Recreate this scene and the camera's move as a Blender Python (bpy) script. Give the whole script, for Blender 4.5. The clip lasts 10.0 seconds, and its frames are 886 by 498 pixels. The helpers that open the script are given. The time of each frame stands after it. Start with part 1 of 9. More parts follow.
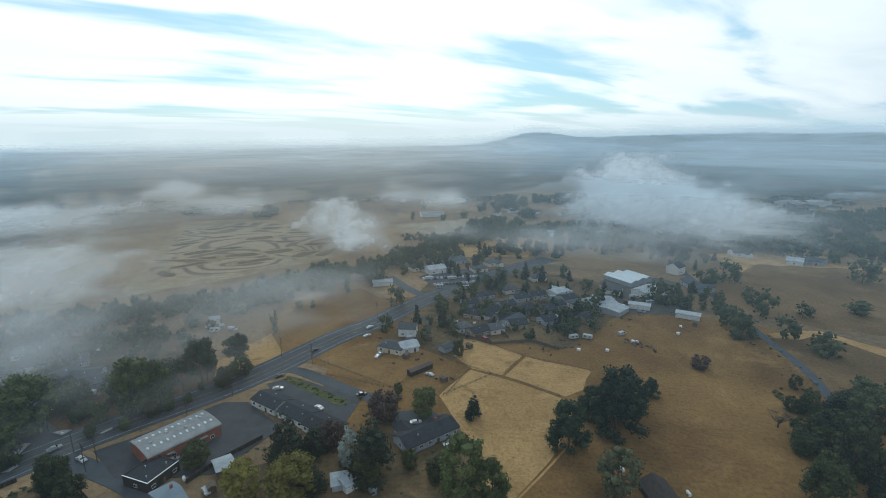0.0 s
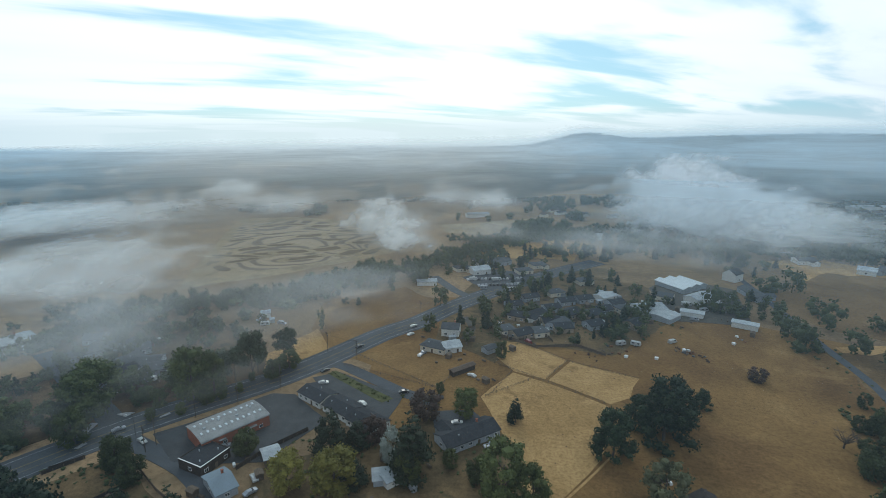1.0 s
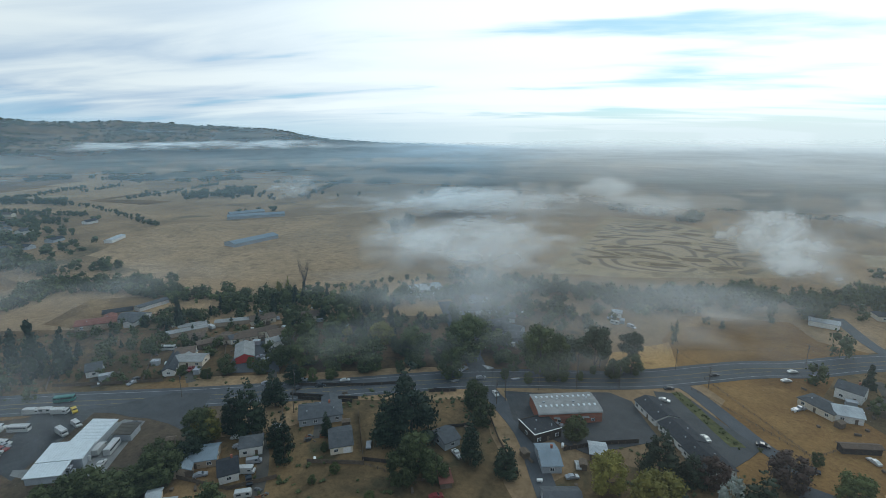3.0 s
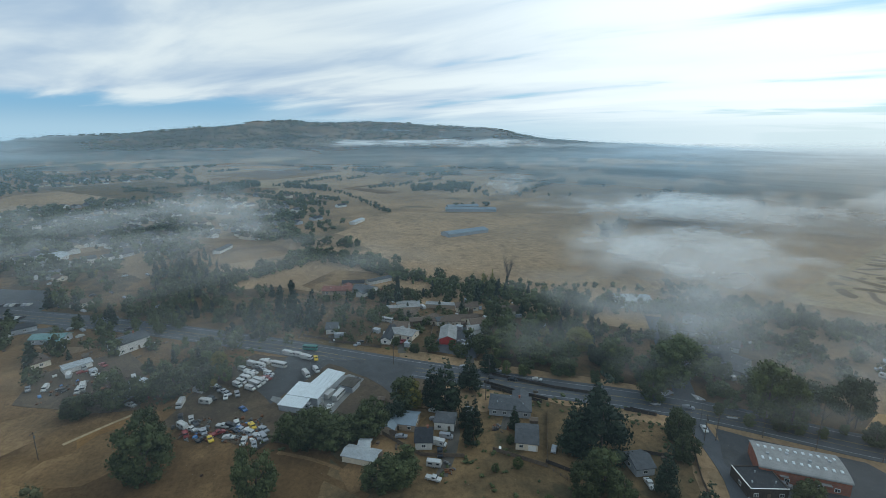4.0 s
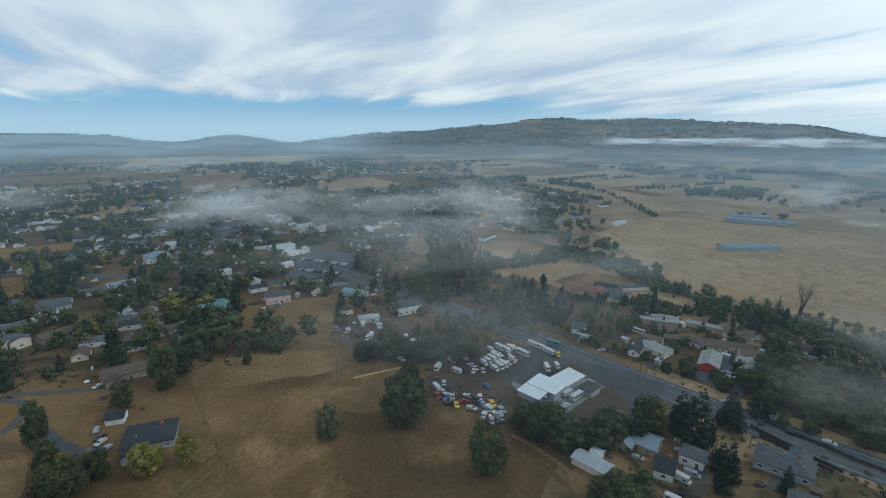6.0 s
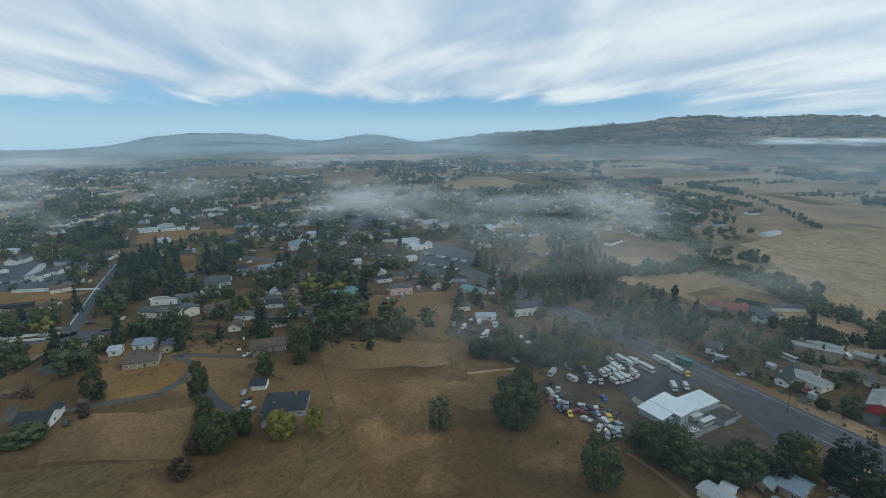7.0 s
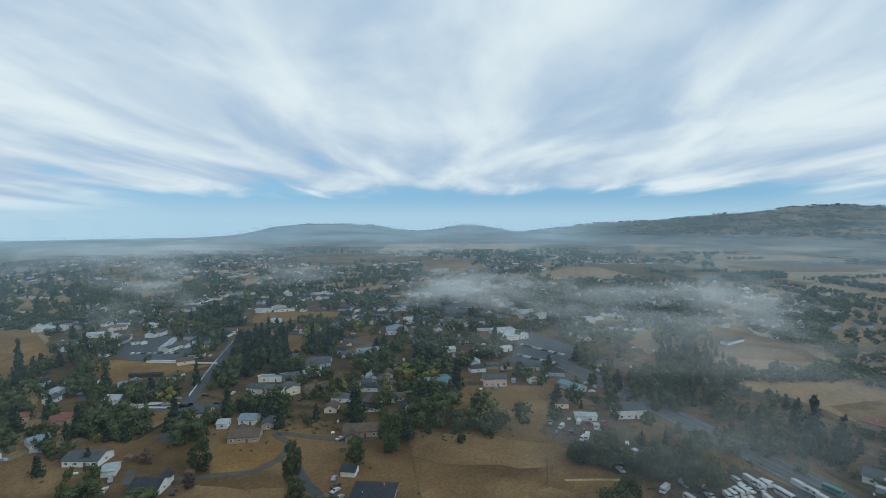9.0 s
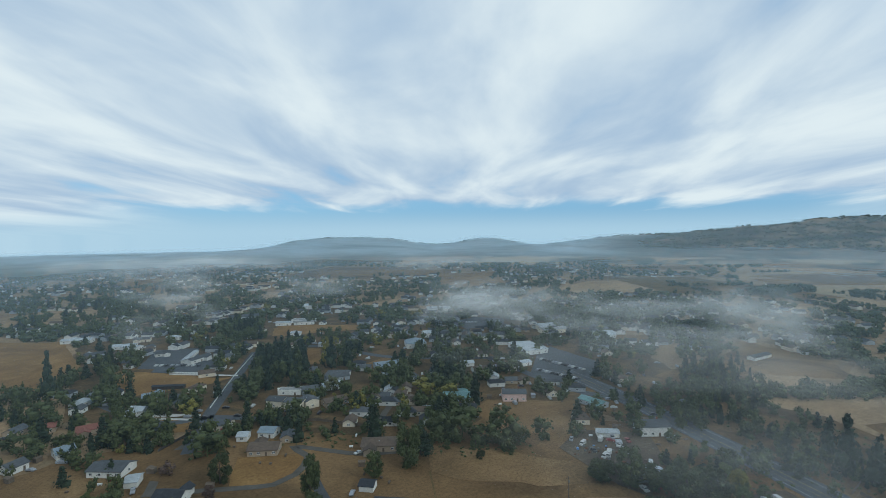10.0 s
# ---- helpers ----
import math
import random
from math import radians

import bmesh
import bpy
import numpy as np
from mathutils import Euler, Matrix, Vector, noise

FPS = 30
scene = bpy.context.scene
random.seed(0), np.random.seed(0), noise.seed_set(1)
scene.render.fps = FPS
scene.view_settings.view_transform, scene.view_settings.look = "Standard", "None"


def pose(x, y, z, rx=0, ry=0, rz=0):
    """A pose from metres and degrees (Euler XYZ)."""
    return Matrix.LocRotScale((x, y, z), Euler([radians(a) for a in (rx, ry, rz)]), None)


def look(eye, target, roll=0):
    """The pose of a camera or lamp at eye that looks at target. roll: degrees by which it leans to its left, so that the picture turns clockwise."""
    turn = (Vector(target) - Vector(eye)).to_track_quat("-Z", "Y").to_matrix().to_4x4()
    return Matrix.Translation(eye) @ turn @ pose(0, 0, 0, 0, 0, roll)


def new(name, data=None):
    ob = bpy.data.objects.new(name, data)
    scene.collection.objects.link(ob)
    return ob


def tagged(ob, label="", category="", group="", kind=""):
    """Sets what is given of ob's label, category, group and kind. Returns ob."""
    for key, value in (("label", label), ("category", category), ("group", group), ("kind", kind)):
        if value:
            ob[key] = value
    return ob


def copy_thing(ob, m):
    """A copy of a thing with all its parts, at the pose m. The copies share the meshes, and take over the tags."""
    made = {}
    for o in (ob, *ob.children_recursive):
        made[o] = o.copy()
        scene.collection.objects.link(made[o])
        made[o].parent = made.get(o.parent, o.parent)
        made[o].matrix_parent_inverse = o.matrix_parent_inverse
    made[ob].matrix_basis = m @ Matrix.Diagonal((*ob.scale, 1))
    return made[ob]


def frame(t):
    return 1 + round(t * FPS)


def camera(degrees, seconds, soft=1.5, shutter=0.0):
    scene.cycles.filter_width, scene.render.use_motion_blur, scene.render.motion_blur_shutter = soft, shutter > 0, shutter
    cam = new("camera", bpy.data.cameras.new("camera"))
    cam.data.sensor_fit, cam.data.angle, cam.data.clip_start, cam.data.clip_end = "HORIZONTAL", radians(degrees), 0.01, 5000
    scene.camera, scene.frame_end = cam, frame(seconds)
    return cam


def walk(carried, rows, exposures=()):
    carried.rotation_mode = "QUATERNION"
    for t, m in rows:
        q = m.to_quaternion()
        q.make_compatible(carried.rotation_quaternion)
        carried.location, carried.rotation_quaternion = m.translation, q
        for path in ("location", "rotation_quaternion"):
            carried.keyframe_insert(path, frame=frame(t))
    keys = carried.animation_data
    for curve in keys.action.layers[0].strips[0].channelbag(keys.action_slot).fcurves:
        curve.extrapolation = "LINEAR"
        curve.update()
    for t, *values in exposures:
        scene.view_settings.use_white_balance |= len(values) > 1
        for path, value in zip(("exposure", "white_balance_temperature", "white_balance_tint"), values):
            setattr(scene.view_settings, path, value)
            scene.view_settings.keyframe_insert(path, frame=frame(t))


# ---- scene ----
cam = camera(84.05, 10.0, soft=0.25)
H = 110.0
# seconds, yaw, pitch, roll: a drone that hovers and turns to its left
TURNS = [
    (0.0, 9.32, -13.47, -0.3), (0.5, 9.70, -13.44, -0.3), (1.0, 14.68, -13.38, -0.35), (1.5, 29.75, -13.31, -0.35),
    (2.0, 43.17, -13.25, -0.25), (2.2, 46.1, -13.24, -0.2), (3.3, 61.9, -13.22, 0.0), (3.5, 66.81, -13.22, 0.06),
    (4.0, 80.43, -13.31, 0.16), (4.5, 91.99, -13.41, 0.3), (5.0, 98.44, -13.51, 0.31), (5.5, 102.95, -13.58, 0.25),
    (6.0, 110.37, -13.64, 0.12), (6.2, 114.12, -13.68, 0.08), (7.3, 126.77, -13.72, -0.13), (7.5, 127.62, -13.72, -0.15),
    (8.0, 129.24, -13.71, -0.24), (8.5, 133.07, -13.03, -0.27), (9.0, 135.91, -3.40, -0.23), (9.5, 137.27, -1.91, -0.33),
    (10.0, 138.03, -1.84, -0.45),
]
walk(cam, [(t, pose(0, 0, H, 90 + pitch, 0, yaw) @ pose(0, 0, 0, 0, 0, roll)) for t, yaw, pitch, roll in TURNS], [(0.0, 0.0, 6100, 2.0), (10.0, 0.0, 6100, 2.0)])
scene.cycles.transparent_max_bounces = 96


def bearing(az, r):
    """The place r metres away on the bearing az (degrees to the left of y)."""
    return -math.sin(radians(az)) * r, math.cos(radians(az)) * r


# ---- sky and sun ----
SUN_AZ, SUN_EL = 20.0, 34.0
sun_way = Vector((*bearing(SUN_AZ, math.cos(radians(SUN_EL))), math.sin(radians(SUN_EL))))
world = bpy.data.worlds.new("sky")
scene.world = world
world.use_nodes = True
WT = world.node_tree


def wn(kind, **props):
    node = WT.nodes.new(kind)
    for k, v in props.items():
        if k == "op":
            node.operation = v
    return node


def wmath(op, a, b=None, clamp=False):
    node = wn("ShaderNodeMath", op=op)
    node.use_clamp = clamp
    for i, v in enumerate((a, b)):
        if v is None:
            continue
        if isinstance(v, (int, float)):
            node.inputs[i].default_value = v
        else:
            WT.links.new(v, node.inputs[i])
    return node.outputs[0]


def wstep(v, lo, hi):
    node = WT.nodes.new("ShaderNodeMapRange")
    node.interpolation_type = "SMOOTHSTEP"
    WT.links.new(v, node.inputs[0])
    node.inputs[1].default_value, node.inputs[2].default_value = lo, hi
    return node.outputs[0]


def wmix(f, a, b):
    node = WT.nodes.new("ShaderNodeMix")
    node.data_type = "RGBA"
    for socket, v in ((node.inputs[0], f), (node.inputs[6], a), (node.inputs[7], b)):
        if isinstance(v, tuple):
            socket.default_value = (*v, 1)
        elif isinstance(v, float):
            socket.default_value = v
        else:
            WT.links.new(v, socket)
    return node.outputs[2]


def wdot(vec, way):
    node = wn("ShaderNodeVectorMath", op="DOT_PRODUCT")
    WT.links.new(vec, node.inputs[0])
    node.inputs[1].default_value = way
    return node.outputs["Value"]


def wnoise(vec, scale, detail, rough=0.55, distortion=0.0):
    node = WT.nodes.new("ShaderNodeTexNoise")
    WT.links.new(vec, node.inputs["Vector"])
    for k, v in (("Scale", scale), ("Detail", detail), ("Roughness", rough), ("Distortion", distortion)):
        node.inputs[k].default_value = v
    return node.outputs["Fac"]


sky = wn("ShaderNodeTexSky")
sky.sky_type = "NISHITA"
sky.sun_disc = False
sky.sun_elevation, sky.sun_rotation = radians(SUN_EL), radians(-SUN_AZ)
sky.air_density, sky.dust_density, sky.ozone_density = 1.0, 0.6, 1.4
way = wn("ShaderNodeTexCoord").outputs["Generated"]
parts = wn("ShaderNodeSeparateXYZ")
WT.links.new(way, parts.inputs[0])
up = wmath("MAXIMUM", parts.outputs[2], 0.0)
# the cloud deck: a level sheet drawn out into long streaks that run towards the north-west
flat = wmath("ADD", up, 0.095)
sheet = wn("ShaderNodeCombineXYZ")
WT.links.new(wmath("DIVIDE", parts.outputs[0], flat), sheet.inputs[0])
WT.links.new(wmath("DIVIDE", parts.outputs[1], flat), sheet.inputs[1])
STREAK_AZ = 136.0
along = wdot(sheet.outputs[0], (*bearing(STREAK_AZ, 1), 0))
across = wdot(sheet.outputs[0], (*bearing(STREAK_AZ - 90, 1), 0))


def streaks(stretch, shift):
    node = wn("ShaderNodeCombineXYZ")
    WT.links.new(wmath("MULTIPLY", along, stretch), node.inputs[0])
    WT.links.new(across, node.inputs[1])
    node.inputs[2].default_value = shift
    return node.outputs[0]


n_big = wnoise(streaks(0.36, 3.4), 0.5, 4, 0.5, 0.3)
n_fine = wnoise(streaks(0.42, 9.2), 1.2, 6, 0.5, 0.35)
n_sum = wmath("ADD", wmath("MULTIPLY", n_big, 0.6), wmath("MULTIPLY", n_fine, 0.4))
to_sun = wdot(way, sun_way)
glow = wstep(to_sun, 0.25, 0.96)
# low on the north-western horizon the deck ends and clear blue shows
nw = wdot(way, (*bearing(133, 1), 0))
open_sky = wmath("MULTIPLY", wstep(nw, 0.70, 0.88), wstep(wmath("ADD", up, wmath("MULTIPLY", n_fine, 0.07)), 0.104, 0.080))
cover = wmath("MULTIPLY", wstep(wmath("ADD", n_sum, wmath("MULTIPLY", wmath("SUBTRACT", 1.0, glow), 0.11)), 0.45, 0.545), wmath("SUBTRACT", 1.0, open_sky))
blue = wn("ShaderNodeMix")
blue.data_type, blue.blend_type = "RGBA", "MULTIPLY"
blue.inputs[0].default_value = 1.0
WT.links.new(sky.outputs[0], blue.inputs[6])
blue.inputs[7].default_value = (0.105, 0.115, 0.125, 1)
dull = wmix(wstep(wmath("ADD", wmath("MULTIPLY", n_fine, 0.7), wmath("MULTIPLY", n_big, 0.3)), 0.36, 0.64), (0.47, 0.585, 0.75), (0.88, 0.92, 0.95))
lit = wmix(glow, dull, (1.25, 1.28, 1.3))
mixed = wmix(cover, wmix(0.7, blue.outputs[2], wmix(glow, (0.22, 0.49, 0.82), (0.52, 0.82, 0.97))), lit)
rim = wmath("MULTIPLY", wstep(up, 0.05, 0.0), 0.85)
final = wmix(rim, mixed, wmix(wstep(to_sun, 0.35, 0.85), (0.52, 0.70, 0.84), (0.86, 0.94, 0.98)))
WT.links.new(final, WT.nodes["Background"].inputs[0])
WT.nodes["Background"].inputs[1].default_value = 0.9

sun = new("sun", bpy.data.lights.new("sun", "SUN"))
sun.data.energy, sun.data.angle, sun.data.color = 0.9, radians(14), (1.0, 0.95, 0.88)
sun.matrix_world = look(sun_way * 900, (0, 0, 0))

# ---- materials ----


def shader(name):
    m = bpy.data.materials.new(name)
    m.use_nodes = True
    return m, m.node_tree, m.node_tree.nodes["Principled BSDF"]


def noise_node(t, scale, detail=4.0, rough=0.55, distortion=0.0, where="Object", stretch=None):
    pos = t.nodes.new("ShaderNodeTexCoord").outputs[where]
    if stretch:
        sm = t.nodes.new("ShaderNodeMapping")
        sm.inputs["Scale"].default_value = stretch
        t.links.new(pos, sm.inputs[0])
        pos = sm.outputs[0]
    node = t.nodes.new("ShaderNodeTexNoise")
    t.links.new(pos, node.inputs["Vector"])
    for k, v in (("Scale", scale), ("Detail", detail), ("Roughness", rough), ("Distortion", distortion)):
        node.inputs[k].default_value = v
    return node.outputs["Fac"]


def ramp(t, fac, *stops):
    node = t.nodes.new("ShaderNodeValToRGB")
    els = node.color_ramp.elements
    while len(els) < len(stops):
        els.new(0.5)
    for el, (p, c) in zip(els, stops):
        el.position, el.color = p, (*c, 1)
    t.links.new(fac, node.inputs[0])
    return node.outputs[0]


def blend(t, f, a, b, how="MIX"):
    node = t.nodes.new("ShaderNodeMix")
    node.data_type, node.blend_type = "RGBA", how
    for socket, v in ((node.inputs[0], f), (node.inputs[6], a), (node.inputs[7], b)):
        if isinstance(v, tuple):
            socket.default_value = (*v, 1)
        elif isinstance(v, (int, float)):
            socket.default_value = v
        else:
            t.links.new(v, socket)
    return node.outputs[2]


def step(t, v, lo, hi):
    node = t.nodes.new("ShaderNodeMapRange")
    node.interpolation_type = "SMOOTHSTEP"
    t.links.new(v, node.inputs[0])
    node.inputs[1].default_value, node.inputs[2].default_value = lo, hi
    return node.outputs[0]


def bump(t, bsdf, height, strength, distance):
    node = t.nodes.new("ShaderNodeBump")
    node.inputs["Strength"].default_value, node.inputs["Distance"].default_value = strength, distance
    t.links.new(height, node.inputs["Height"])
    t.links.new(node.outputs[0], bsdf.inputs["Normal"])


def times_free(t, a, k):
    node = t.nodes.new("ShaderNodeMath")
    node.operation = "MULTIPLY"
    t.links.new(a, node.inputs[0])
    node.inputs[1].default_value = k
    return node.outputs[0]


def surface(name, colour, rough=0.8, metal=0.0, vary=0.25, big=0.35, fine=4.0, random_tint=0.0, where="Object"):
    """A weathered surface: stains at one scale, grain at a finer one."""
    m, t, b = shader(name)
    dark = tuple(c * (1 - vary) for c in colour)
    light = tuple(min(1, c * (1 + vary * 0.6)) for c in colour)
    stains = noise_node(t, big, 5, 0.6, 0.4, where)
    grain = noise_node(t, fine, 3, 0.6, 0.0, where)
    col = blend(t, 0.35, ramp(t, stains, (0.32, dark), (0.66, light)), ramp(t, grain, (0.3, dark), (0.7, light)))
    if random_tint:
        info = t.nodes.new("ShaderNodeObjectInfo")
        hsv = t.nodes.new("ShaderNodeHueSaturation")
        mr = t.nodes.new("ShaderNodeMapRange")
        t.links.new(info.outputs["Random"], mr.inputs[0])
        mr.inputs[3].default_value, mr.inputs[4].default_value = 1 - random_tint, 1 + random_tint
        t.links.new(mr.outputs[0], hsv.inputs["Value"])
        t.links.new(col, hsv.inputs["Color"])
        col = hsv.outputs[0]
    t.links.new(col, b.inputs["Base Color"])
    b.inputs["Roughness"].default_value, b.inputs["Metallic"].default_value = rough, metal
    b.inputs["Specular IOR Level"].default_value = 0.18 if rough > 0.65 else 0.5
    bump(t, b, grain, 0.25, 0.03)
    return m


def foliage(name, dark, light, spread=0.25):
    m, t, b = shader(name)
    isl = t.nodes.new("ShaderNodeNewGeometry").outputs["Random Per Island"]
    col = ramp(t, isl, (0.0, dark), (1.0, light))
    info = t.nodes.new("ShaderNodeObjectInfo")
    hsv = t.nodes.new("ShaderNodeHueSaturation")
    mr = t.nodes.new("ShaderNodeMapRange")
    t.links.new(info.outputs["Random"], mr.inputs[0])
    mr.inputs[3].default_value, mr.inputs[4].default_value = 1 - spread, 1 + spread
    t.links.new(mr.outputs[0], hsv.inputs["Value"])
    t.links.new(blend(t, 0.4, col, ramp(t, noise_node(t, 3.0, 3), (0.35, dark), (0.7, light))), hsv.inputs["Color"])
    t.links.new(hsv.outputs[0], b.inputs["Base Color"])
    b.inputs["Roughness"].default_value = 0.75
    b.inputs["Specular IOR Level"].default_value = 0.2
    return m


def dry_ground(name, base, dry, green, field=0.012, grass=0.25, furrow=None, patches=0.07):
    """Summer grassland: large worn areas, tufts and bare soil."""
    m, t, b = shader(name)
    wide = noise_node(t, field, 5, 0.6, 0.6)
    mid = noise_node(t, patches, 5, 0.62, 0.3)
    tuft = noise_node(t, grass * 1.6, 7, 0.75, 0.0)
    col = blend(t, step(t, wide, 0.36, 0.62), base, dry)
    col = blend(t, step(t, mid, 0.52, 0.72), col, green)
    worn = noise_node(t, field * 2.3, 6, 0.65, 0.5)
    col = blend(t, 1.0, col, ramp(t, worn, (0.34, (0.84, 0.83, 0.82)), (0.5, (1.0, 1.0, 1.0)), (0.68, (1.13, 1.12, 1.11))), "MULTIPLY")
    col = blend(t, 1.0, col, ramp(t, tuft, (0.3, (0.60, 0.58, 0.56)), (0.5, (0.97, 0.96, 0.94)), (0.7, (1.25, 1.23, 1.2))), "MULTIPLY")
    if furrow:
        rows = noise_node(t, 0.05, 3, 0.5, 0.0, stretch=furrow)
        col = blend(t, 1.0, col, ramp(t, rows, (0.3, (0.78, 0.78, 0.78)), (0.7, (1.12, 1.1, 1.08))), "MULTIPLY")
    t.links.new(col, b.inputs["Base Color"])
    b.inputs["Roughness"].default_value = 0.95
    b.inputs["Specular IOR Level"].default_value = 0.1
    bump(t, b, tuft, 0.5, 0.4)
    return m


M_GROUND = dry_ground("valley_ground", (0.183, 0.128, 0.076), (0.293, 0.199, 0.113), (0.116, 0.098, 0.061), 0.006, 0.2, None, 0.02)
M_HILL = dry_ground("oak_savanna_hills", (0.035, 0.032, 0.025), (0.150, 0.108, 0.068), (0.012, 0.018, 0.015), 0.0035, 0.02, None, 0.005)
M_GOLD = dry_ground("golden_grass", (0.334, 0.205, 0.084), (0.413, 0.260, 0.112), (0.228, 0.140, 0.060), 0.03, 0.5)
M_BROWN = dry_ground("brown_meadow", (0.143, 0.080, 0.031), (0.217, 0.127, 0.048), (0.265, 0.163, 0.066), 0.016, 0.4, None, 0.03)
M_MEADOW = dry_ground("mown_meadow", (0.092, 0.057, 0.026), (0.168, 0.104, 0.049), (0.215, 0.138, 0.066), 0.011, 0.4, None, 0.022)
M_PALE = dry_ground("pale_meadow", (0.120, 0.077, 0.037), (0.185, 0.118, 0.058), (0.225, 0.147, 0.074), 0.014, 0.4, None, 0.03)
M_OLIVE = dry_ground("tilled_strip", (0.106, 0.075, 0.034), (0.146, 0.100, 0.046), (0.078, 0.064, 0.030), 0.03, 0.35, (1, 9, 1))
M_TAN = dry_ground("tan_field", (0.258, 0.180, 0.106), (0.326, 0.228, 0.134), (0.192, 0.134, 0.082), 0.008, 0.12)
M_STRAW = dry_ground("straw_field", (0.27, 0.205, 0.125), (0.33, 0.255, 0.16), (0.21, 0.155, 0.09), 0.02, 0.3)
M_SOIL = dry_ground("dark_uncut_growth", (0.135, 0.10, 0.062), (0.165, 0.12, 0.075), (0.10, 0.076, 0.05), 0.03, 0.4)
M_DIRT = dry_ground("yard_dirt", (0.066, 0.052, 0.038), (0.106, 0.080, 0.055), (0.048, 0.040, 0.032), 0.03, 0.4)
M_YARDGRASS = dry_ground("garden_ground", (0.093, 0.068, 0.037), (0.159, 0.108, 0.055), (0.058, 0.052, 0.030), 0.03, 0.3)
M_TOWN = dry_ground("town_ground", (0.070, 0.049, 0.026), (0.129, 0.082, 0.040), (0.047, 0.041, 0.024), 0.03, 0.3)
M_LAWN = dry_ground("green_strip", (0.082, 0.088, 0.037), (0.108, 0.108, 0.048), (0.06, 0.066, 0.03), 0.05, 0.5)
M_ASPHALT = surface("asphalt", (0.075, 0.08, 0.088), 0.9, 0, 0.22, 0.12, 2.0)
M_ASPHALT_DARK = surface("dark_asphalt", (0.066, 0.068, 0.071), 0.9, 0, 0.3, 0.15, 2.0)
M_CONCRETE = surface("concrete", (0.19, 0.19, 0.185), 0.9, 0, 0.25, 0.2, 3.0)
M_GRAVEL = surface("gravel", (0.088, 0.079, 0.067), 0.95, 0, 0.3, 0.2, 3.0)
M_LINE_W = surface("white_road_paint", (0.33, 0.33, 0.33), 0.8, 0, 0.5, 0.5, 3)
M_LINE_Y = surface("yellow_road_paint", (0.30, 0.22, 0.08), 0.8, 0, 0.5, 0.5, 3)
M_WHITE = surface("white_wall_paint", (0.62, 0.61, 0.58), 0.7, 0, 0.15)
M_CREAM = surface("cream_wall", (0.62, 0.55, 0.44), 0.75, 0, 0.15)
M_TANWALL = surface("tan_wall", (0.34, 0.27, 0.20), 0.8, 0, 0.18)
M_GREYWALL = surface("grey_wall", (0.32, 0.34, 0.36), 0.8, 0, 0.18)
M_PINK = surface("pink_wall", (0.58, 0.42, 0.38), 0.75, 0, 0.12)
M_BRICK = surface("red_brick", (0.30, 0.115, 0.075), 0.85, 0, 0.3, 0.5, 6)
M_BRICKDARK = surface("brick_joint", (0.24, 0.15, 0.12), 0.9, 0, 0.2)
M_REDWALL = surface("red_barn_paint", (0.46, 0.055, 0.05), 0.7, 0, 0.18)
M_ROOF_DARK = surface("dark_shingles", (0.034, 0.037, 0.043), 0.9, 0, 0.35, 0.5, 5, 0.15)
M_ROOF_GREY = surface("grey_shingles", (0.078, 0.083, 0.09), 0.9, 0, 0.3, 0.5, 5, 0.15)
M_ROOF_BROWN = surface("brown_shingles", (0.105, 0.078, 0.06), 0.9, 0, 0.3, 0.5, 5, 0.15)
M_ROOF_RED = surface("terracotta_roof", (0.20, 0.082, 0.062), 0.85, 0, 0.25, 0.5, 5, 0.1)
M_ROOF_METAL = surface("pale_metal_roof", (0.36, 0.385, 0.40), 0.75, 0.0, 0.35, 0.25, 3, 0.12)
M_ROOF_SHEET = surface("clean_sheet_roof", (0.56, 0.60, 0.62), 0.6, 0.0, 0.14, 0.3, 3)
M_ROOF_BLUE = surface("blue_grey_metal_roof", (0.18, 0.22, 0.255), 0.78, 0.0, 0.15, 0.3, 3)
M_ROOF_TEAL = surface("teal_metal_roof", (0.12, 0.22, 0.22), 0.6, 0.1, 0.2, 0.3, 3)
M_ROOF_FLAT = surface("weathered_flat_roof", (0.25, 0.25, 0.245), 0.85, 0, 0.3, 0.25, 2)
M_TRIM = surface("white_trim", (0.74, 0.74, 0.72), 0.6, 0, 0.1)
M_WOOD = surface("weathered_wood", (0.13, 0.10, 0.075), 0.9, 0, 0.35, 1, 8)
M_WOODDARK = surface("dark_timber", (0.055, 0.045, 0.04), 0.9, 0, 0.35, 1, 8)
M_POLE = surface("pole_timber", (0.11, 0.09, 0.075), 0.9, 0, 0.3, 1, 8)
M_BARK = surface("bark", (0.10, 0.08, 0.065), 0.95, 0, 0.4, 1.5, 8)
M_RUBBER = surface("tyre_rubber", (0.02, 0.02, 0.02), 0.8, 0, 0.2)
M_RIM = surface("wheel_rim", (0.5, 0.5, 0.5), 0.35, 0.8, 0.15)
M_CABLE = surface("cable", (0.03, 0.03, 0.03), 0.7, 0, 0.1)
M_RUST = surface("rusty_scrap", (0.18, 0.085, 0.045), 0.9, 0.2, 0.4, 1.5, 8, 0.3)
M_SCRAP = surface("grey_scrap", (0.14, 0.14, 0.14), 0.7, 0.4, 0.4, 1.5, 8, 0.4)
M_BLUETARP = surface("blue_tarp", (0.10, 0.22, 0.45), 0.6, 0, 0.2)
M_GLASS, _t, _b = shader("window_glass")
_b.inputs["Base Color"].default_value = (0.03, 0.04, 0.05, 1)
_b.inputs["Roughness"].default_value = 0.08
